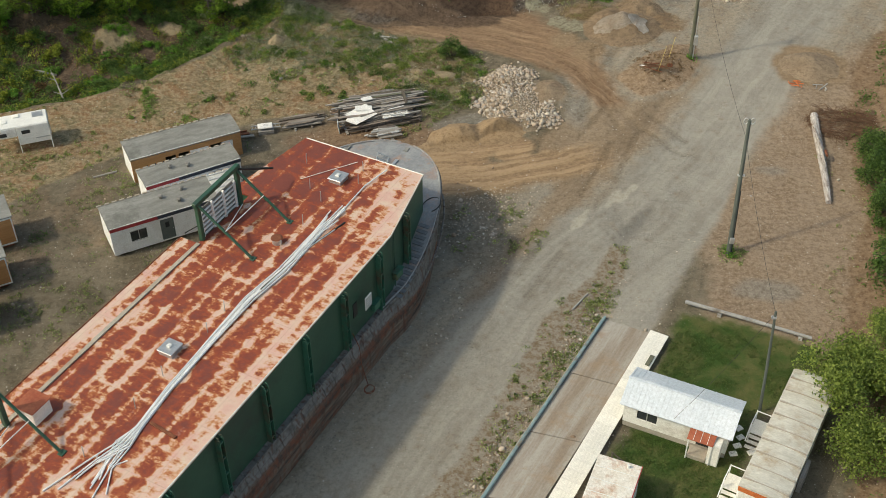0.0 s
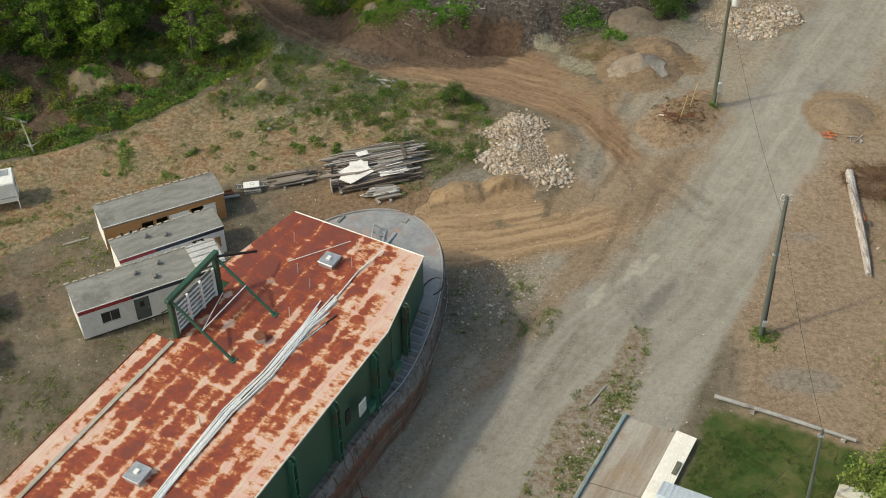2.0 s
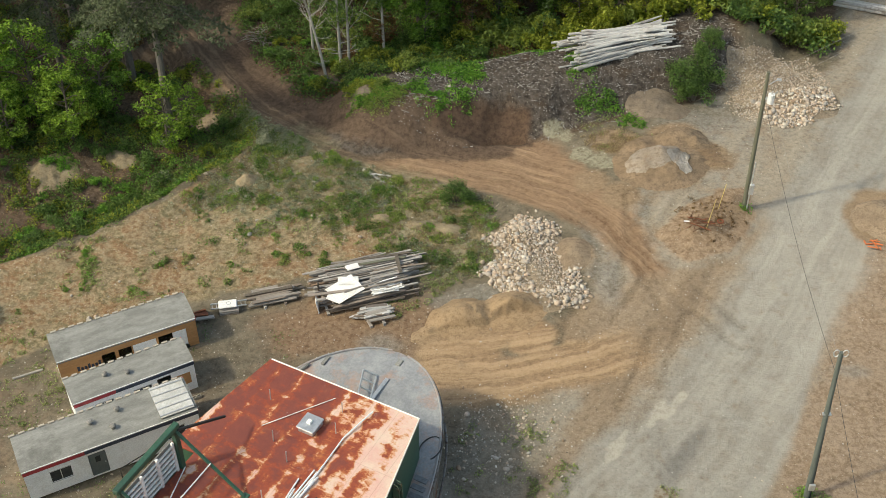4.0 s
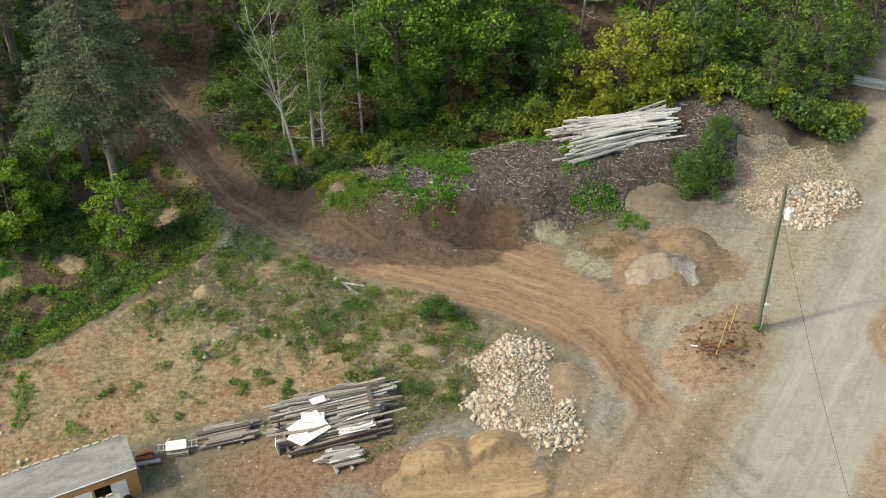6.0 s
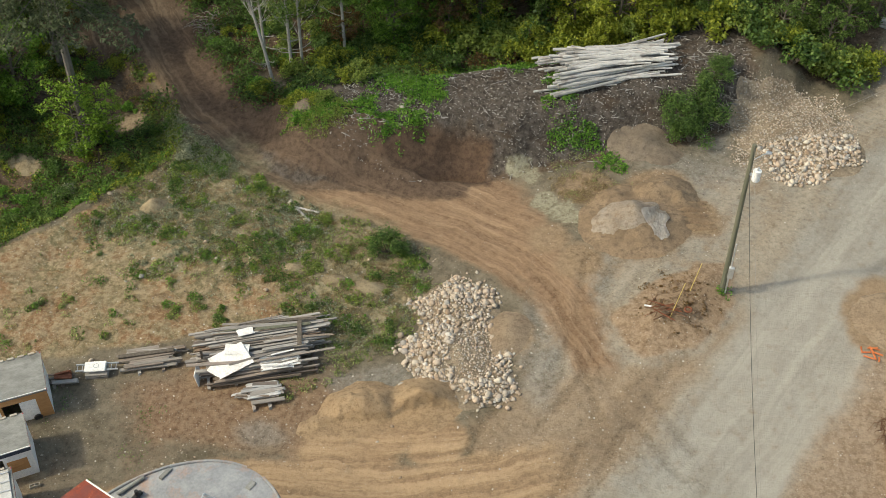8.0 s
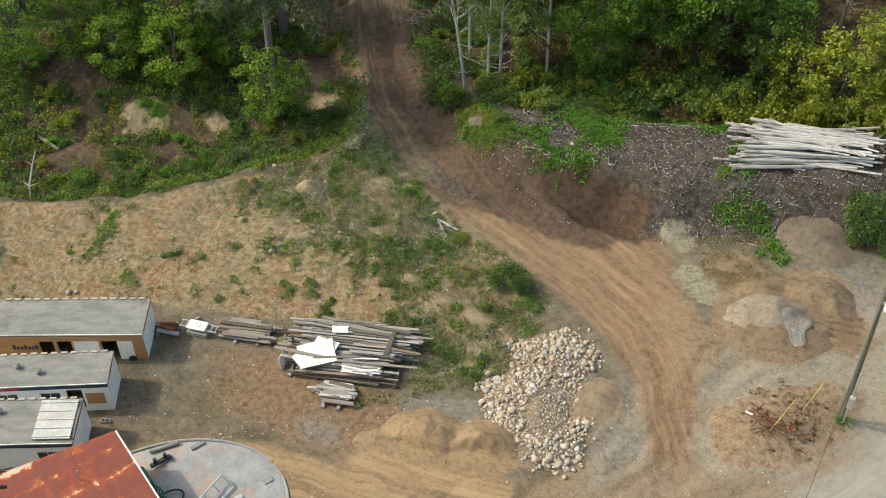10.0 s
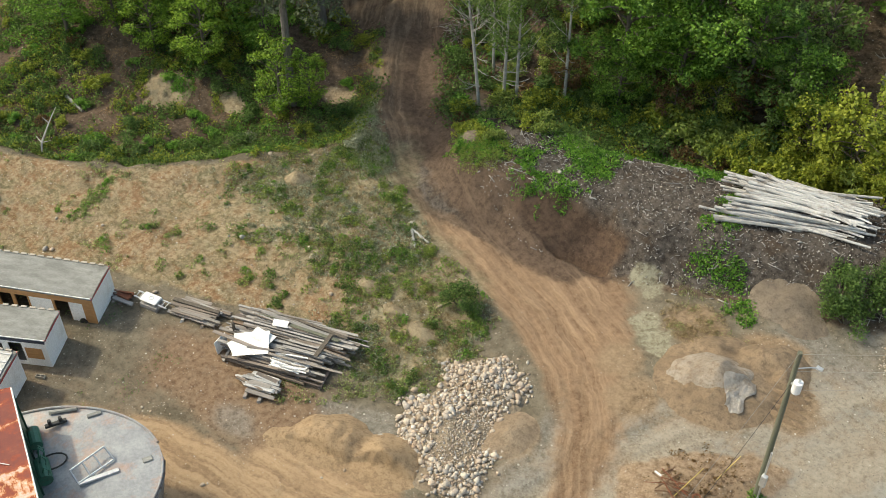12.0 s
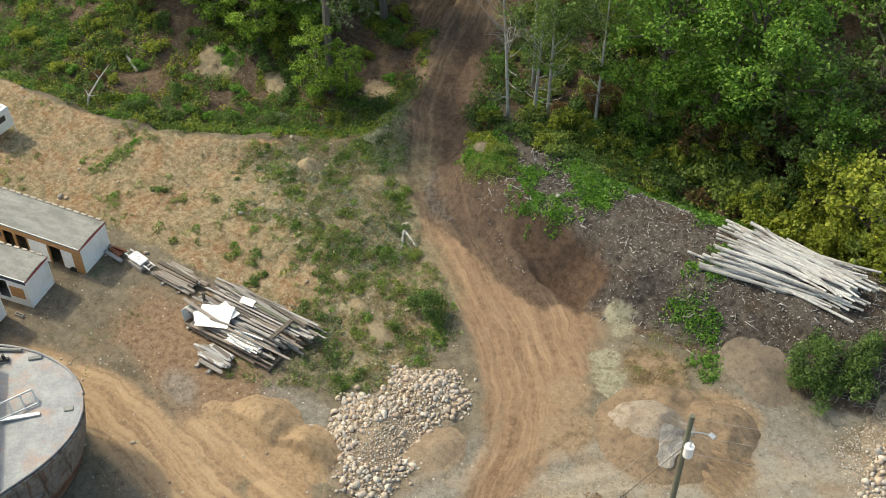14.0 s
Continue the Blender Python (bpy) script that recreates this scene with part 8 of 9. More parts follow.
def bush_proto(seed, rad, h, mat, label, per=460, size=0.23, name="bush"):
    r = random.Random(seed)
    t = thing(name, pose(0, 0, -200), label, "bush", "bushes")
    bm, clumps = bmesh.new(), []
    for k in range(11):
        a, d = r.uniform(0, 6.28), rad * r.random() ** 0.6 * 0.75
        z = h * r.uniform(0.35, 0.8) * (1.1 - 0.5 * d / rad)
        tube(bm, [(0, 0, -0.2), (d * math.cos(a) * 0.5, d * math.sin(a) * 0.5, z * 0.6), (d * math.cos(a), d * math.sin(a), z)], [0.04, 0.03, 0.01], 4, False)
        clumps.append((d * math.cos(a), d * math.sin(a), z, rad * r.uniform(0.3, 0.5), h * r.uniform(0.2, 0.34)))
    part("stem", bm, M["bark"], t)
    add_part("foliage", plant_mesh("foliage", in_clumps(clumps, per / max(rad * rad * 0.16, 0.12) * 0.16, seed, 0.4), size, seed, M[mat]), t)
    return t


def put(proto, x, y, s=1.0, turn=None, lift=0.0, sz=None):
    a = random.uniform(0, 360) if turn is None else turn
    m = pose(x, y, gz(x, y) + lift, 0, 0, a) @ Matrix.Diagonal((s, s, sz or s, 1))
    return copy_thing(proto, m)


def drop(proto):
    for o in [*proto.children_recursive, proto]:
        bpy.data.objects.remove(o)


random.seed(11)
limes = [broadleaf(121 + k, 8.5 + 1.5 * k, 2.7 + 0.2 * k, "leaf_lime", "slim young maple with bright yellow-green leaves", per=120, size=0.27, low=0.12) for k in range(2)]
bigleaf = [broadleaf(127, 15.0, 5.4, "leaf_maple", "tall spreading maple with layered bright green crown", per=110, size=0.34, low=0.22)]
maples = [broadleaf(21 + k, 9.5 + k, 3.6 + 0.3 * k, "leaf_maple", "leafy green maple at the edge of the wood", low=0.15) for k in range(3)]
alders = [broadleaf(31 + k, 9 + 1.5 * k, 3.0, "leaf_alder", "dense dark green alder in the wood", low=0.1) for k in range(3)]
yellows = [broadleaf(41 + k, 7 + k, 2.9, "leaf_yellow", "young tree with yellowing leaves", low=0.1) for k in range(2)]
browns = [broadleaf(47, 6, 2.4, "leaf_brown", "small tree with browning leaves", low=0.15)]
firs = [conifer(51 + k, 17 + 3 * k) for k in range(3)]
great = conifer(57, 26, start=0.48, girth=0.014, wide=0.4)
pales = [bare_tree(61 + k, 13 + k, 1.0, (-0.9 + 0.5 * k, 0.3)) for k in range(3)]
leaner = bare_tree(67, 14.5, 0, (-3.4, 1.2))
bushes = [bush_proto(71 + k, 1.5 + 0.3 * k, 1.7 + 0.2 * k, "bush", "dark green leafy bush on bare soil") for k in range(3)]
ybushes = [bush_proto(76 + k, 1.4, 1.6, "leaf_yellow", "bush with yellow-green leaves") for k in range(2)]
gbushes = [bush_proto(79 + k, 1.3, 1.2, "ivy", "bright green leafy bush") for k in range(2)]
obushes = [bush_proto(73 + k, 1.5, 1.7, "shrub", "olive green bush with small leaves") for k in range(2)]
bbushes = [bush_proto(83, 1.2, 1.2, "leaf_brown", "small bush with russet leaves")]
sbushes = [bush_proto(86, 1.5, 1.5, "silver_leaf", "grey-green silvery bush beside the track")]

# trees whose place is known, with three firs added for shade
put(leaner, -35.7, 46.4, 1.0, 0)
put(great, -48.4, 37.8, 1.0, 0)
for x, y, s in ((-34.6, 48.2, 1.0), (-33.9, 49.0, 0.95), (-30.8, 51.3, 0.95), (-37.5, 50.5, 0.9)):
    put(random.choice(pales), x, y, s)
# the three at x below -65 are added to cast shade over the gully
for x, y, s in ((-54.5, 47.5, 0.8), (-60.5, 46, 1.0), (-56, 57, 0.95), (-69, 41, 1.0), (-74, 36, 1.0), (-71, 47, 1.05), (-62, 55, 1.0), (-44, 64, 0.95), (-38, 62, 0.9)):
    put(random.choice(firs), x, y, s)
for x, y, s in ((-27.6, 54.8, 0.92), (-22.0, 58.0, 0.95)):
    put(bigleaf[0], x, y, s)
for x, y, s in ((-48.4, 36.4, 0.8), (-46.9, 38.4, 0.55), (-56.6, 35.8, 0.85), (-60.0, 38.0, 1.0), (-61.5, 34.4, 0.75), (-66.0, 34.0, 0.7)):
    put(random.choice(limes), x, y, s)
for x, y, s in ((-23.5, 56, 0.9), (-55.5, 41.5, 0.8), (-63, 37.5, 0.9), (-69, 31, 0.8), (-27.0, 53.2, 0.6)):
    put(random.choice(maples), x, y, s)
for x, y, s in ((-8.5, 55.6, 1.15), (-5.6, 56, 1.1), (-12, 56.5, 0.8), (-20, 56, 0.6), (-9.5, 53.8, 0.5), (-6, 53.6, 0.5), (-15.5, 53.5, 0.4)):
    put(random.choice(yellows), x, y, s)
for x, y, s in ((-22.5, 54.2, 0.7), (-18, 58, 0.8), (-31, 52, 0.6)):
    put(random.choice(browns), x, y, s)
for x, y, s in ((-15, 58, 0.8), (-2, 58.5, 0.85), (2, 59.5, 0.8), (6.5, 58.5, 0.7), (10, 57.5, 0.6), (4.5, 54.5, 0.42), (8.5, 55.5, 0.42), (-1.5, 55.5, 0.5), (-17, 62, 0.9), (0, 64, 1.0), (8, 64, 0.9), (13, 61, 0.7), (16, 66, 0.8)):
    put(random.choice(alders), x, y, s)
# the wood goes on behind
far_alders = [broadleaf(131 + k, 10 + 1.5 * k, 3.2, "leaf_alder", "dense green alder deep in the wood", per=30, size=0.5, low=0.1) for k in range(2)]
far_maples = [broadleaf(141, 10.5, 3.8, "leaf_maple", "leafy green maple deep in the wood", per=30, size=0.5, low=0.15)]
rw = random.Random(77)
placed = []
for _ in range(900):
    x, y = rw.uniform(-92, 24), rw.uniform(30, 92)
    g = float(side_of(np.array([x]), np.array([y]), RIDGE)[0])
    behind = y > 57.5 - 0.02 * x and float(inside(np.array([x]), np.array([y]), YARD)[0]) < -4
    west = g > 17 and x < -40
    if not (behind or west):
        continue
    if x < -43 and g < 23 and y < 60:
        continue
    if float(way_off(np.array([x]), np.array([y]), FORK)[0][0]) < 4.0 or float(way_off(np.array([x]), np.array([y]), TRACK[1:])[0][0]) < 4.2:
        continue
    if any((x - a) ** 2 + (y - b) ** 2 < 4.2 ** 2 for a, b in placed):
        continue
    placed.append((x, y))
    kind = rw.choices([alders, maples, firs, yellows, pales], [5, 4, 3.2 if x < -36 else 0.0, 0.6, 0.8])[0]
    if y > 64 or g > 30:
        kind = {id(alders): far_alders, id(maples): far_maples}.get(id(kind), kind)
    put(rw.choice(kind), x, y, rw.uniform(0.75, 1.15))
print("wood trees", len(placed))
# bushes on the gully side, the wood's edge and the berm
for _ in range(520):
    x, y = rw.uniform(-75, 14), rw.uniform(14, 60)
    g = float(side_of(np.array([x]), np.array([y]), RIDGE)[0])
    dt = float(way_off(np.array([x]), np.array([y]), TRACK)[0][0])
    db = float(side_of(np.array([x]), np.array([y]), BERM)[0])
    yard = float(inside(np.array([x]), np.array([y]), YARD)[0])
    gully = 2.0 < g < 17 and x < -38 and dt > 3.6
    edge = 6.5 < db < 11 and y > 44 and x > -33 and dt > 3.5 and yard < -1
    if not (gully or edge):
        continue
    kind = rw.choices([bushes, ybushes, gbushes, bbushes, sbushes], [3.5, 3.4, 4, 0.9, 0.15])[0]
    put(rw.choice(kind), x, y, rw.uniform(0.45, 0.85) if gully else rw.uniform(0.6, 1.2))
# undergrowth by the pale trees and a closed edge behind the berm
for _ in range(95):
    x, y = rw.uniform(-45, -25), rw.uniform(43.5, 60)
    if float(way_off(np.array([x]), np.array([y]), TRACK)[0][0]) < 2.9 or float(side_of(np.array([x]), np.array([y]), BERM)[0]) < 2.5:
        continue
    put(rw.choice(rw.choices([bushes, gbushes, obushes, ybushes, bbushes], [2, 1, 4, 2.2, 1.6])[0]), x, y, rw.uniform(0.45, 0.95))
for k in range(44):
    x = -24 + 0.84 * k + rw.uniform(-0.5, 0.5)
    y = 54.2 + rw.uniform(-0.8, 1.2) - (0.6 if x > 2 else 0)
    kind = ybushes if -14 < x < -3 and rw.random() < 0.6 else rw.choices([bushes, obushes, bbushes, ybushes], [2.6, 5, 0.8, 2.6])[0]
    put(rw.choice(kind), x, y, rw.uniform(1.0, 1.5), sz=rw.uniform(1.0, 1.9))
for _ in range(20):
    put(rw.choice(ybushes + obushes), rw.uniform(-22, -9), rw.uniform(52.8, 55.2), rw.uniform(0.8, 1.2))
# single bushes
fine = [bush_proto(171 + k, 1.5, 2.0, "bush", "dense dark green bush with small leaves", 1500, 0.13) for k in range(2)]
for p, x, y, s in ((fine[0], -22.9, 28.9, 1.0), (fine[1], -1.6, 46.6, 1.1), (fine[0], -0.4, 48.4, 1.0), (fine[1], -2.2, 43.4, 1.25), (fine[0], -3.4, 44.6, 1.35), (fine[1], -1.2, 45.2, 1.3), (bushes[0], 5.5, 52.3, 1.5), (bushes[2], 9.5, 53.2, 1.4), (bushes[1], 2.5, 53.5, 1.3),
                   (sbushes[0], -39.8, 36.4, 0.6), (ybushes[0], -32.7, 40.4, 0.6), (ybushes[1], -31.0, 40.7, 0.55), (gbushes[1], -31.8, 39.4, 0.5), (obushes[0], -30.0, 41.0, 0.6), (ybushes[1], -32.3, 40.9, 0.6),
                   (fine[0], 13.9, 13.2, 1.3), (fine[1], 14.0, 10.6, 1.5), (fine[0], 13.6, 8.0, 1.5), (fine[1], 13.2, 5.4, 1.4), (fine[0], 15.6, 11.6, 1.6), (fine[1], 15.4, 8.6, 1.6), (fine[0], 15.2, 5.6, 1.5), (bushes[0], 12.9, 3.2, 0.9), (bushes[1], 12.4, -1.0, 1.0), (bushes[1], 11.8, -3.5, 1.2), (bushes[2], 12.5, -7, 1.3), (bushes[0], 14.5, 0, 1.4)):
    put(p, x, y, s)
shrubs = [bush_proto(90 + k, 2.6, 4.2, "shrub", "large rounded yellow-green garden shrub", 2800, 0.165, "garden_shrub") for k in range(2)]
for p, x, y, s in ((shrubs[0], 4.9, -16.2, 1.3), (shrubs[1], 7.4, -13.0, 1.2), (shrubs[1], 5.9, -20.4, 1.05), (shrubs[0], 9.2, -17.2, 1.2), (shrubs[0], 8.6, -23, 0.9), (shrubs[1], 9.8, -9.5, 0.8)):
    put(p, x, y, s)
for group in (obushes, [great], limes, bigleaf, fine, far_alders, far_maples, maples, alders, yellows, browns, firs, pales, [leaner], bushes, ybushes, gbushes, bbushes, sbushes, shrubs):
    for p in group:
        drop(p)


# ---- weeds, grass tufts and creepers
def scatter(n, x0, x1, y0, y1, weight, seed):
    r = np.random.default_rng(seed)
    x, y = r.uniform(x0, x1, n), r.uniform(y0, y1, n)
    k = r.random(n) < weight(x, y)
    return x[k], y[k]


def carpet(name, label, x, y, per, radius, tall, size, material, seed, flat=0.35, aspect=0.5, category="plants"):
    """Clumps of leaves standing on the ground at those places."""
    r = np.random.default_rng(seed)
    m = len(x)
    k = r.poisson(per, m) + 2
    idx = np.repeat(np.arange(m), k)
    sc = r.uniform(0.5, 1.4, m)[idx]
    a, d = r.uniform(0, 6.28, len(idx)), radius * sc * np.sqrt(r.random(len(idx)))
    px, py = x[idx] + d * np.cos(a), y[idx] + d * np.sin(a)
    pz = surface_z(px, py) + 0.03 + tall * sc * r.random(len(idx)) ** 1.3 * (1 - 0.6 * d / (radius * sc + 1e-6))
    t = thing(name, pose(0, 0, 0), label, category, kind="stuff")
    me = plant_mesh(name + "_leaf", np.stack([px, py, pz], 1), size, seed, material, flat, aspect)
    o = add_part("leaf", me, t)
    tagged(o, kind="stuff")


def zone(x, y):
    """How far the overgrown part of the meadow reaches."""
    return smooth(-1.5, 2.0, inside(x, y, GREENS) + (mottled(x, y, 4.5, 77) - 0.5) * 5.0)


def w_green(x, y):
    m = smooth(-1.0, 1.0, np.maximum(inside(x, y, MEADOW), inside(x, y, GREENS)))
    patch = 0.5 * mottled(x, y, 2.2, 75) + 0.5 * mottled(x, y, 0.8, 74)
    few = smooth(0.585, 0.64, patch) * 0.7
    notch = 0.8 * smooth(1.0, 0.3, way_off(x, y, [(-49.8, 17.2), (-50.6, 19.6), (-51.8, 22.6)])[0])
    return m * np.maximum(zone(x, y) * smooth(0.44, 0.53, patch) * 0.75, np.maximum(few, notch)) * smooth(2.0, 2.8, way_off(x, y, TRACK)[0])


def w_dry(x, y):
    m = inside(x, y, MEADOW)
    return smooth(-0.5, 1.5, m) * smooth(0.35, 0.6, mottled(x, y, 2.2, 175)) * 0.9


def clearing(x, y):
    """Bare dark floor under the trees."""
    d = np.minimum.reduce([np.hypot((x - a) / p, (y - b) / q) for a, b, p, q in ((-65.0, 32.6, 4.0, 2.4), (-66.0, 43.0, 5.0, 4.0), (-50.6, 43.4, 4.2, 3.6), (-55.0, 43.0, 3.4, 2.4))])
    return smooth(0.7, 1.15, d + (mottled(x, y, 2.0, 192) - 0.5) * 0.6)


def w_gully(x, y):
    g = side_of(x, y, RIDGE)
    d, _ = way_off(x, y, TRACK)
    return smooth(0.3, 1.5, g) * smooth(24, 14, g) * smooth(2.2, 3.2, np.minimum(d, way_off(x, y, FORK)[0])) * smooth(0.3, 0.42, mottled(x, y, 3.4, 275)) * (x < -36) * clearing(x, y) * smooth(0.9, 1.4, np.minimum.reduce([np.hypot(x - a, (y - b) * 1.2) / r for a, b, r in ((-57.7, 31.9, 1.5), (-46.6, 41.4, 1.7), (-52.2, 34.6, 1.1), (-24.2, 26.6, 0.9), (-25.6, 29.8, 0.7), (-27.6, 26.8, 0.8), (-30.2, 28.6, 0.6), (-36.4, 31.4, 0.7))]))


def w_edge(x, y):
    b = side_of(x, y, BERM)
    d, _ = way_off(x, y, TRACK)
    return smooth(5.2, 7.0, b) * smooth(14, 9, b) * smooth(3, 4, d) * smooth(0.3, 0.5, mottled(x, y, 4.0, 285)) * (inside(x, y, YARD) < -1.5)


CREEPERS = [(-30.5, 40.5), (-27, 41), (-24.8, 39.4), (-23.6, 41.6), (-22.6, 43.6), (-23.4, 45.6), (-21.6, 47.6), (-18.8, 48.4), (-16.4, 48.4), (-15.2, 50)]
VINES = [(-13.0, 46), (-12.2, 44.4), (-11.2, 42.2), (-9.4, 41.0), (-7.0, 39.9)]
CREST = [(-25.5, 44.5), (-24.4, 47.4), (-21.5, 48.8), (-19.0, 49.6), (-16.5, 50.3), (-14.4, 51.4)]


def w_creeper(x, y):
    d, _ = way_off(x, y, CREEPERS)
    e, _ = way_off(x, y, VINES)
    n = mottled(x, y, 2.2, 295)
    crest = 0.8 * smooth(1.5, 0.5, way_off(x, y, CREST)[0] + (n - 0.5) * 3.0)
    vines = 0.55 * smooth(1.5, 0.3, e + (n - 0.5) * 2.4) * smooth(0.36, 0.55, mottled(x, y, 1.1, 296))
    return np.maximum.reduce([0.7 * smooth(2.0, 0.6, d + (n - 0.5) * 5.5), crest, vines])


def w_verge(x, y):
    d = np.abs(way_off(x, y, [(-18.4, -24.1), (-16.9, -20), (-10.3, -8), (-8.1, -2.9)])[0] - 0.8)
    return (smooth(1.3, 0.2, d) * (inside(x, y, VERGE) > -0.15) * smooth(0.42, 0.62, mottled(x, y, 1.6, 305)) * 0.9 * (y < -1) + smooth(-0.5, 1.0, inside(x, y, VERGE)) * smooth(0.5, 0.7, mottled(x, y, 1.2, 307)) * 0.35) + 0.35 * smooth(2.5, 0, np.abs(side_of(x, y, BANK) + 0.5)) * smooth(0.5, 0.65, mottled(x, y, 1.6, 306))


def w_bank(x, y):
    b = side_of(x, y, BANK)
    return smooth(0.5, 3, b) * smooth(24, 8, b) * smooth(0.42, 0.6, mottled(x, y, 3.4, 315))


def spots(size, seed, lo, hi):
    return lambda x, y: smooth(lo, hi, mottled(x, y, size, seed))


carpet("meadow_weeds", "patches of low green weeds over the dry meadow", *scatter(19000, -72, -18, 8, 40, w_green, 1), 12, 0.27, 0.28, 0.15, M["weed"], 501)
carpet("broad_weeds", "taller dark green weeds among the dry grass", *scatter(5200, -46, -18, 18, 40, lambda x, y: w_green(x, y) * spots(2.6, 182, 0.52, 0.6)(x, y) * 0.7, 2), 40, 0.38, 0.6, 0.16, M["bush"], 502)
carpet("broad_weeds", "clumps of yellow-green leafy weeds on the meadow", *scatter(3600, -46, -18, 18, 40, lambda x, y: w_green(x, y) * spots(2.0, 183, 0.45, 0.56)(x, y) * 0.7, 29), 38, 0.36, 0.5, 0.16, M["shrub"], 529)
carpet("meadow_weeds", "grey-green herbs among stones at the meadow edge", *scatter(6000, -46, -18, 20, 40, lambda x, y: zone(x, y) * spots(3.0, 176, 0.4, 0.52)(x, y) * 0.9 * smooth(2.0, 2.8, way_off(x, y, TRACK)[0]), 24), 16, 0.3, 0.3, 0.13, M["silver_leaf"], 524)
carpet("meadow_weeds", "bright green leafy weeds in the meadow", *scatter(3600, -52, -18, 15, 40, lambda x, y: w_green(x, y) * spots(1.4, 179, 0.5, 0.62)(x, y) * 0.8, 26), 30, 0.28, 0.4, 0.15, M["ivy"], 526)
carpet("dry_grass_tufts", "straw-coloured clumps among the green weeds", *scatter(5200, -46, -18, 18, 40, lambda x, y: zone(x, y) * spots(1.8, 189, 0.48, 0.58)(x, y) * 0.8 * smooth(2.0, 2.8, way_off(x, y, TRACK)[0]), 33), 16, 0.34, 0.34, 0.17, M["dry_grass"], 533, -0.2, 0.2)
carpet("dry_grass_tufts", "russet dry stalks on the meadow", *scatter(7000, -72, -18, 6, 40, lambda x, y: smooth(0, 1.5, inside(x, y, MEADOW)) * spots(3.2, 184, 0.48, 0.6)(x, y) * 0.7, 30), 9, 0.26, 0.22, 0.15, M["russet_grass"], 530, -0.3, 0.14)
carpet("yard_grass", "thin dark grass on the ground by the trailers", *scatter(9000, -62, -30, -16, 14, lambda x, y: smooth(0.5, 0.66, mottled(x, y, 4.2, 177)) * smooth(0.42, 0.6, mottled(x, y, 1.3, 178)) * 0.75 * smooth(-29, -36, x + 0.25 * y), 25), 8, 0.35, 0.16, 0.14, M["bush"], 525, 0.0, 0.3)
carpet("yard_grass", "pale green weeds in patches by the trailers", *scatter(5000, -64, -42, -16, 12, lambda x, y: smooth(0.48, 0.6, mottled(x, y, 5.0, 195)) * smooth(0.4, 0.55, mottled(x, y, 1.2, 196)) * 0.7, 37), 9, 0.32, 0.18, 0.13, M["weed"], 537)
carpet("dry_grass_tufts", "tufts of straw-coloured dry grass on the meadow", *scatter(9000, -78, -19, 4, 37, w_dry, 3), 10, 0.26, 0.2, 0.15, M["dry_grass"], 503, -0.3, 0.14)
carpet("gully_scrub", "thick low scrub filling the gully", *scatter(5200, -80, -36, 8, 56, lambda x, y: w_gully(x, y) * spots(2.6, 190, 0.4, 0.55)(x, y), 4), 34, 0.5, 0.8, 0.2, M["leaf_alder"], 504)
carpet("gully_scrub", "dark leafy growth low in the gully", *scatter(5200, -80, -36, 8, 56, lambda x, y: w_gully(x, y) * spots(3.4, 191, 0.42, 0.55)(x, y), 34), 40, 0.55, 0.9, 0.2, M["bush"], 534)
carpet("gully_scrub", "yellow-green scrub in the gully", *scatter(3800, -80, -36, 8, 56, lambda x, y: w_gully(x, y) * spots(3.0, 185, 0.44, 0.56)(x, y), 5), 46, 0.5, 0.9, 0.2, M["leaf_yellow"], 505)
carpet("gully_scrub", "bright green scrub in the gully", *scatter(5200, -80, -36, 8, 56, lambda x, y: w_gully(x, y) * spots(4.0, 186, 0.48, 0.6)(x, y) * 0.8, 6), 36, 0.5, 0.7, 0.2, M["ivy"], 506)
carpet("gully_scrub", "russet dry grass and dead stems in the gully", *scatter(5200, -80, -36, 8, 56, lambda x, y: smooth(0.6, 2.0, side_of(x, y, RIDGE)) * smooth(20, 12, side_of(x, y, RIDGE)) * smooth(2.2, 3.2, way_off(x, y, TRACK)[0]) * spots(3.4, 187, 0.44, 0.56)(x, y) * (x < -38), 31), 16, 0.45, 0.5, 0.2, M["russet_grass"], 531, -0.3, 0.14)
carpet("gully_scrub", "dense dark green growth at the foot of the meadow edge", *scatter(3400, -76, -40, 10, 42, lambda x, y: smooth(0.5, 1.3, side_of(x, y, RIDGE)) * smooth(4.2, 2.6, side_of(x, y, RIDGE)) * smooth(-39, -43, x) * 0.8, 32), 36, 0.45, 0.55, 0.18, M["shrub"], 532)
carpet("edge_scrub", "low scrub along the edge of the wood", *scatter(2600, -34, 14, 40, 66, w_edge, 7), 34, 0.8, 1.0, 0.25, M["bush"], 507)
carpet("edge_scrub", "yellowing scrub along the edge of the wood", *scatter(1300, -34, 14, 40, 66, lambda x, y: w_edge(x, y) * 0.6, 8), 34, 0.8, 1.1, 0.25, M["leaf_yellow"], 508)
carpet("creeper", "bright green creeper over the bark berm", *scatter(9000, -33, -7, 37, 52, w_creeper, 9), 16, 0.4, 0.3, 0.2, M["ivy"], 509)
carpet("verge_weeds", "green weeds and grass between road and lane", *scatter(2600, -23, -7, -26, 1, lambda x, y: (inside(x, y, VERGE) > -0.15) * (smooth(2.0, 0.6, way_off(x, y, [(-18.4, -24.1), (-16.9, -20), (-10.3, -8), (-8.1, -2.9)])[0]) * smooth(0.4, 0.55, mottled(x, y, 1.6, 305)) + 0.2 * smooth(0.45, 0.6, mottled(x, y, 1.2, 307))), 27), 16, 0.3, 0.22, 0.14, M["weed"], 527)
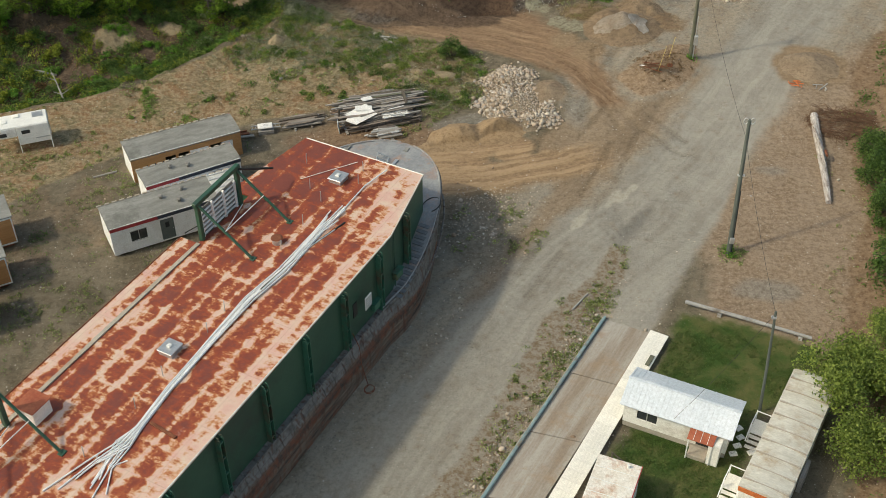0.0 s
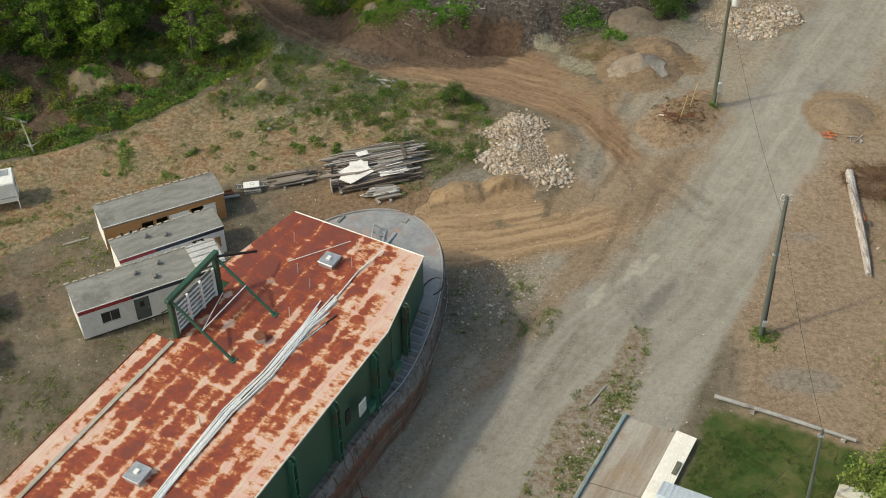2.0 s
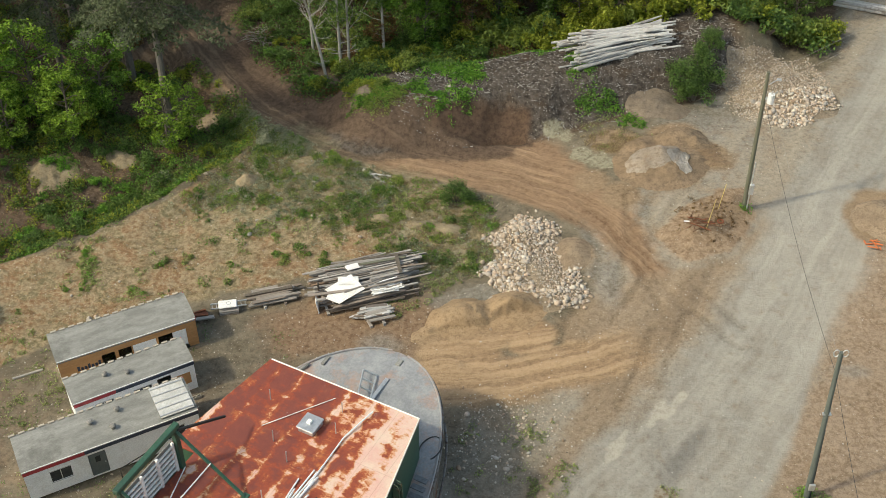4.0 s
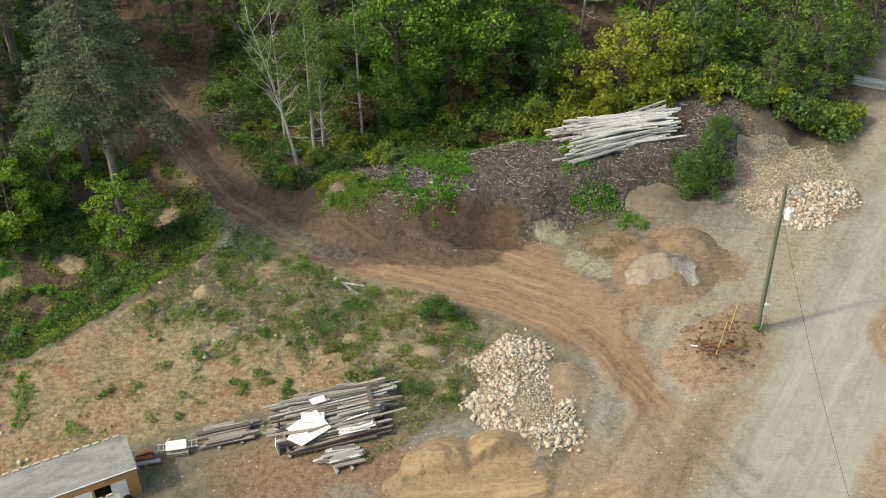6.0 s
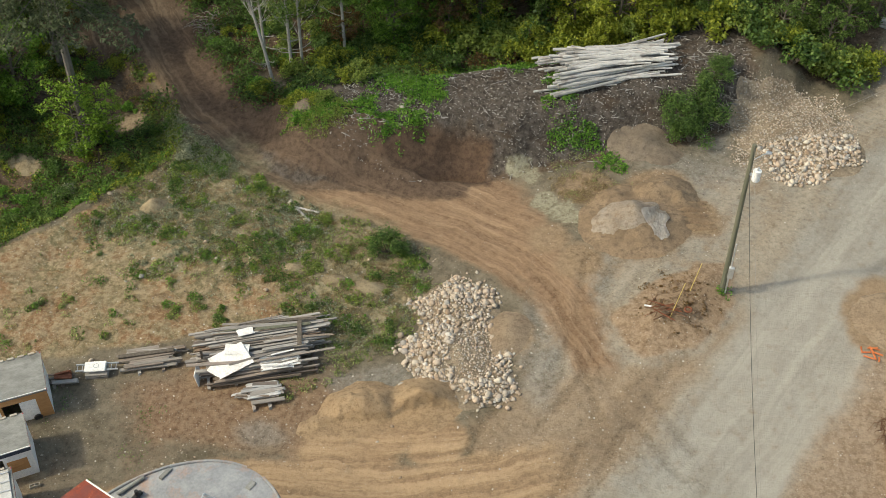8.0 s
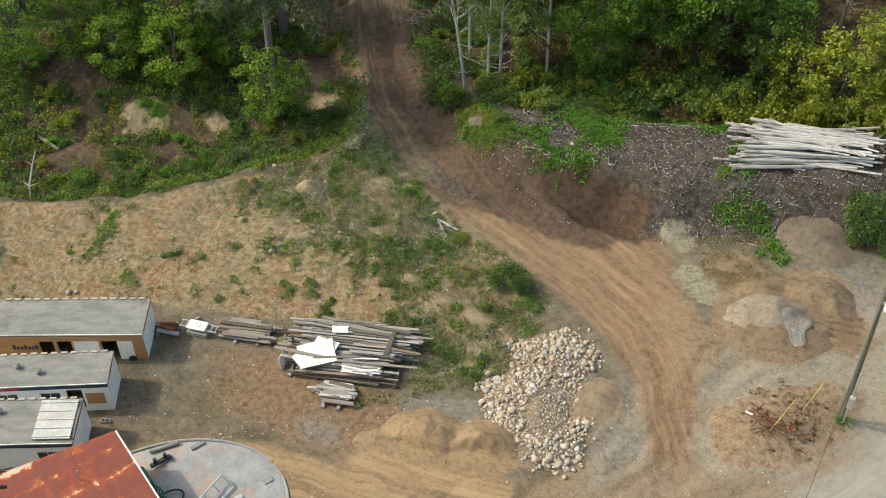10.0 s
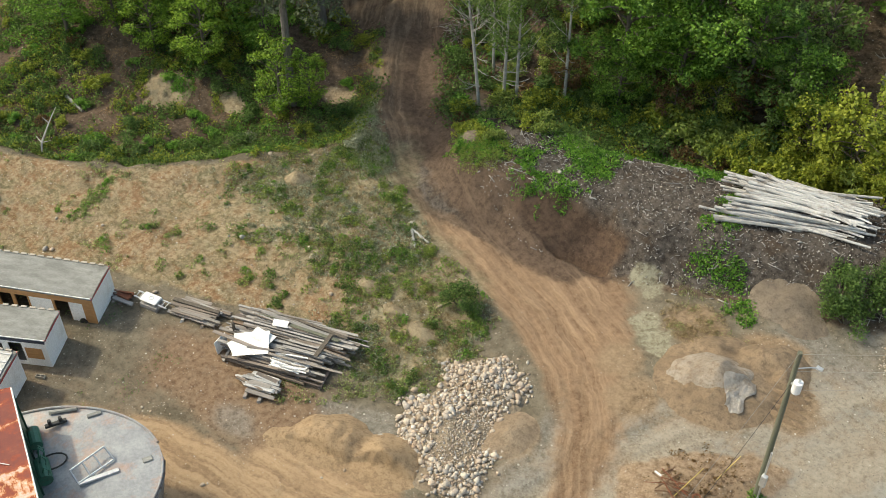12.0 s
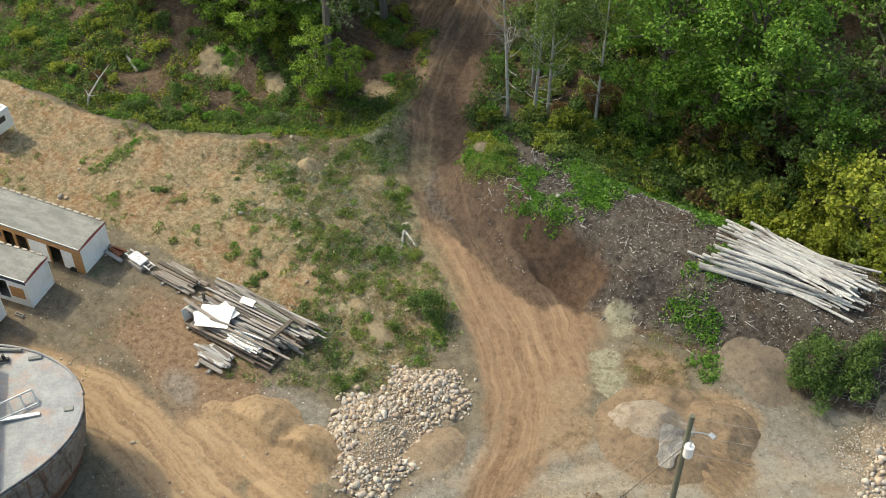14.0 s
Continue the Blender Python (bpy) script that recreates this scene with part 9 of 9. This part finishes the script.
carpet("meadow_weeds", "green weeds growing round the timber stack", *scatter(1600, -33, -18, 14, 28, lambda x, y: smooth(1.7, 0.4, way_off(x, y, [(-26.5, 16.2), (-24.2, 19), (-21.6, 21.5), (-20.8, 25.5)])[0]) * smooth(0.42, 0.58, mottled(x, y, 1.3, 181)) + 0.4 * smooth(0.9, 0.2, way_off(x, y, [(-38, 18.6), (-33, 21)])[0]), 28), 15, 0.32, 0.3, 0.14, M["weed"], 528)
carpet("verge_weeds", "green weeds on the road verge", *scatter(9000, -20, 20, -26, 34, w_verge, 10), 9, 0.25, 0.18, 0.14, M["weed"], 510)
carpet("bank_scrub", "scrub on the bank beside the road", *scatter(4000, 4, 40, -40, 40, w_bank, 11), 26, 0.7, 0.8, 0.22, M["bush"], 511)
carpet("mound_weeds", "mixed green weeds over an earth mound by the track", *scatter(900, -35, -26, 36, 44, lambda x, y: smooth(2.6, 1.4, np.hypot((x + 30.2) * 0.8, y - 40.0)) * spots(1.6, 193, 0.4, 0.52)(x, y), 35), 24, 0.35, 0.5, 0.15, M["shrub"], 535)
carpet("mound_weeds", "bright leafy weeds over an earth mound by the track", *scatter(600, -35, -26, 36, 44, lambda x, y: smooth(2.6, 1.2, np.hypot((x + 30.6) * 0.8, y - 40.2)) * spots(1.4, 194, 0.45, 0.55)(x, y), 36), 26, 0.35, 0.5, 0.15, M["ivy"], 536)
carpet("silver_scrub", "pale grey-green scrub beside the track", *scatter(1500, -43.5, -34, 33, 43, lambda x, y: smooth(2.2, 0.9, way_off(x, y, [(-42.6, 41.2), (-40.2, 38.6), (-37.0, 36.2)])[0] + (mottled(x, y, 1.6, 188) - 0.5) * 2) * 0.8 * smooth(2.1, 2.7, way_off(x, y, TRACK)[0]), 12), 26, 0.4, 0.6, 0.12, M["silver_leaf"], 512)
carpet("dry_clump", "dry straw-coloured plants below the berm", *scatter(480, -14, -6, 34.0, 40.0, lambda x, y: smooth(2.4, 1.0, np.hypot((x + 9.8) * 0.8, y - 37.2)) * spots(1.2, 197, 0.36, 0.5)(x, y), 13), 16, 0.34, 0.4, 0.17, M["dry_grass"], 513, 0.2, 0.25)
carpet("dry_clump", "green and russet weeds round the dry plants below the berm", *scatter(500, -14, -6, 34.0, 42.0, lambda x, y: smooth(3.4, 1.8, np.hypot((x + 9.6) * 0.8, y - 38.2)) * spots(1.1, 198, 0.5, 0.6)(x, y), 38), 14, 0.3, 0.3, 0.14, M["weed"], 538, 0.0, 0.25)
carpet("pole_weeds", "green tufts at the feet of the poles", np.array([0.0, 0.15, -0.1, 0.3, -0.3, 0.1, -0.1, 0.2]), np.array([27.8, 27.5, 27.6, -0.4, 0.3, 0.2, -0.3, 0.5]), 40, 0.5, 0.7, 0.18, M["ivy"], 514)
carpet("pole_weeds", "brown dry weeds on the hummock by the pole", *scatter(1400, -7, 1.5, 22, 31, lambda x, y: smooth(3.6, 1.5, np.hypot(x + 3.0, y - 26.4)) * 0.22, 15), 8, 0.2, 0.16, 0.13, M["leaf_brown"], 515)
carpet("pole_weeds", "dry weeds round the pole's foot", *scatter(160, -2, 2, -2, 2, lambda x, y: smooth(1.8, 0.4, np.hypot(x, y)), 16), 10, 0.3, 0.2, 0.15, M["weed"], 516)
carpet("lawn_grass", "mown green grass between the homes", *scatter(16000, -15, 5, -31, -6, lambda x, y: smooth(-1.0, 0.4, inside(x, y, LAWN)) * smooth(0.3, 0.55, mottled(x, y, 2.5, 335)), 17), 6, 0.25, 0.07, 0.12, M["lawn"], 517, -0.2, 0.25)
carpet("hull_weeds", "sparse weeds in the gravel by the hulk", *scatter(2500, -30, -12, -6, 10, lambda x, y: smooth(5.0, 2.0, np.hypot((x + 18.6) * 0.9, y - 2.0)) * smooth(0.44, 0.6, mottled(x, y, 1.5, 325)) * (x > -22.5), 18), 10, 0.26, 0.2, 0.14, M["weed"], 518)


def w_wood(x, y):
    d, _ = way_off(x, y, TRACK[1:])
    east = (x > -46) & (x < -24) & (y > 43) & (y < 66) & (side_of(x, y, BERM) > 1.5)
    west = (side_of(x, y, RIDGE) > 14) & (y < 70)
    d = np.minimum(d, way_off(x, y, FORK)[0])
    return clearing(x, y) * smooth(2.0, 3.0, d) * smooth(0.30, 0.5, mottled(x, y, 3.6, 345)) * (1.0 * east + 0.35 * (west & ~east))


carpet("wood_scrub", "mixed scrub under the trees", *scatter(5200, -85, -24, 30, 70, w_wood, 21), 30, 0.8, 1.3, 0.25, M["bush"], 521)
carpet("wood_scrub", "olive undergrowth beneath the trees", *scatter(3200, -85, -24, 30, 70, w_wood, 22), 30, 0.8, 1.5, 0.25, M["bush"], 522)
carpet("wood_scrub", "russet undergrowth beneath the trees", *scatter(700, -85, -24, 30, 70, w_wood, 23), 26, 0.7, 1.0, 0.24, M["leaf_brown"], 523)


# ---- pieces last: the stones of the two piles, loose stones, weeds
stone_pile("heap of pale rounded river stones and gravel", PILE_A, LUMPS_A, 401, 1750, 300, big_a, "rubble", fine=1300)
stone_pile("heap of tan and cream stones with finer gravel", PILE_B, LUMPS_B, 402, 2400, 300, big_b, "rubble", fine=1500)

loose = thing("loose_stones", pose(0, 0, 0), "pale stones scattered over meadow and yard", "stones", kind="stuff")
rs = np.random.default_rng(61)
P = np.stack([rs.uniform(-70, 24, 14000), rs.uniform(-35, 45, 14000)], 1)
P = np.concatenate([P, np.stack([rs.uniform(-23, -7, 2600), rs.uniform(-25, 1, 2600)], 1), np.stack([rs.uniform(-22, -14.5, 700), rs.uniform(0.5, 8, 700)], 1)])
px, py = P[:, 0], P[:, 1]
mead = inside(px, py, MEADOW)
yard = inside(px, py, YARD)
tr, _ = way_off(px, py, TRACK)
lane_d, _ = way_off(px, py, ROAD)
prob = np.where(mead > 0, 0.25, 0.0) + np.where((inside(px, py, GREENS) > 0), 0.85, 0.0) + np.where((yard > -2.5) & (yard < 1.5), 0.22, 0.0) + np.where((px > -35) & (px < -12) & (py > 5) & (py < 20), 0.18, 0) + np.where((px < -24) & (py < 16) & (mead < 0), 0.1, 0) + np.where((px > 4) & (px < 20), 0.1, 0)
prob += np.where(inside(px, py, VERGE) > -0.3, 0.95, 0)
prob += np.where((px > -24) & (px < -14) & (py > -20) & (py < 6), 0.25, 0) + np.where(np.hypot(px + 18.2, py - 4.2) < 3.2, 0.6, 0)
prob *= (tr > 2.5) * (lane_d > 3.6) * (inside(px, py, LAWN) < 0)
keep = rs.random(len(P)) < prob
P = P[keep]
S = 0.06 + rs.gamma(1.2, 0.05, len(P))
co = np.zeros(len(STONES[0].vertices) * 3, np.float32)
STONES[0].vertices.foreach_get("co", co)
co = co.reshape(-1, 3)
STONES[0].calc_loop_triangles()
tri = np.zeros(len(STONES[0].loop_triangles) * 3, np.int32)
STONES[0].loop_triangles.foreach_get("vertices", tri)
tri = tri.reshape(-1, 3)
ang = rs.uniform(0, 6.28, len(P))
c, s = np.cos(ang)[:, None], np.sin(ang)[:, None]
V = np.stack([co[None, :, 0] * c - co[None, :, 1] * s, co[None, :, 0] * s + co[None, :, 1] * c, np.repeat(co[None, :, 2], len(P), 0)], 2) * S[:, None, None]
V += np.stack([P[:, 0], P[:, 1], surface_z(P[:, 0], P[:, 1]) + S * 0.12], 1)[:, None, :]
F = (tri[None] + (np.arange(len(P)) * len(co))[:, None, None]).reshape(-1, 3)
me = arrays_mesh("loose_stone", V.reshape(-1, 3), F)
me.shade_smooth()
me.materials.append(M["stone_join"])
o = new("loose_stone", me)
o.parent = loose
tagged(o, kind="stuff")
for x, y, sc in ((-49.0, 14.0, 0.55), (-48.6, 14.3, 0.4), (-39.8, 16.4, 0.45), (-19.9, 24.0, 0.4), (-24.0, 41.2, 0.5), (-38.9, 23.7, 0.5), (-35.4, 27.2, 0.45), (-43.9, 31.2, 0.5), (-29.4, 39.8, 0.4), (-57.9, 28.9, 0.5)):
    b = thing("boulder", pose(x, y, gz(x, y) + sc * 0.2, 0, 0, random.uniform(0, 360)), "single pale boulder lying on the ground", "boulder", "boulders")
    q = new("stone", random.choice(STONES))
    q.parent = b
    q.scale = (sc * 0.9, sc * 0.9, sc * 0.9)
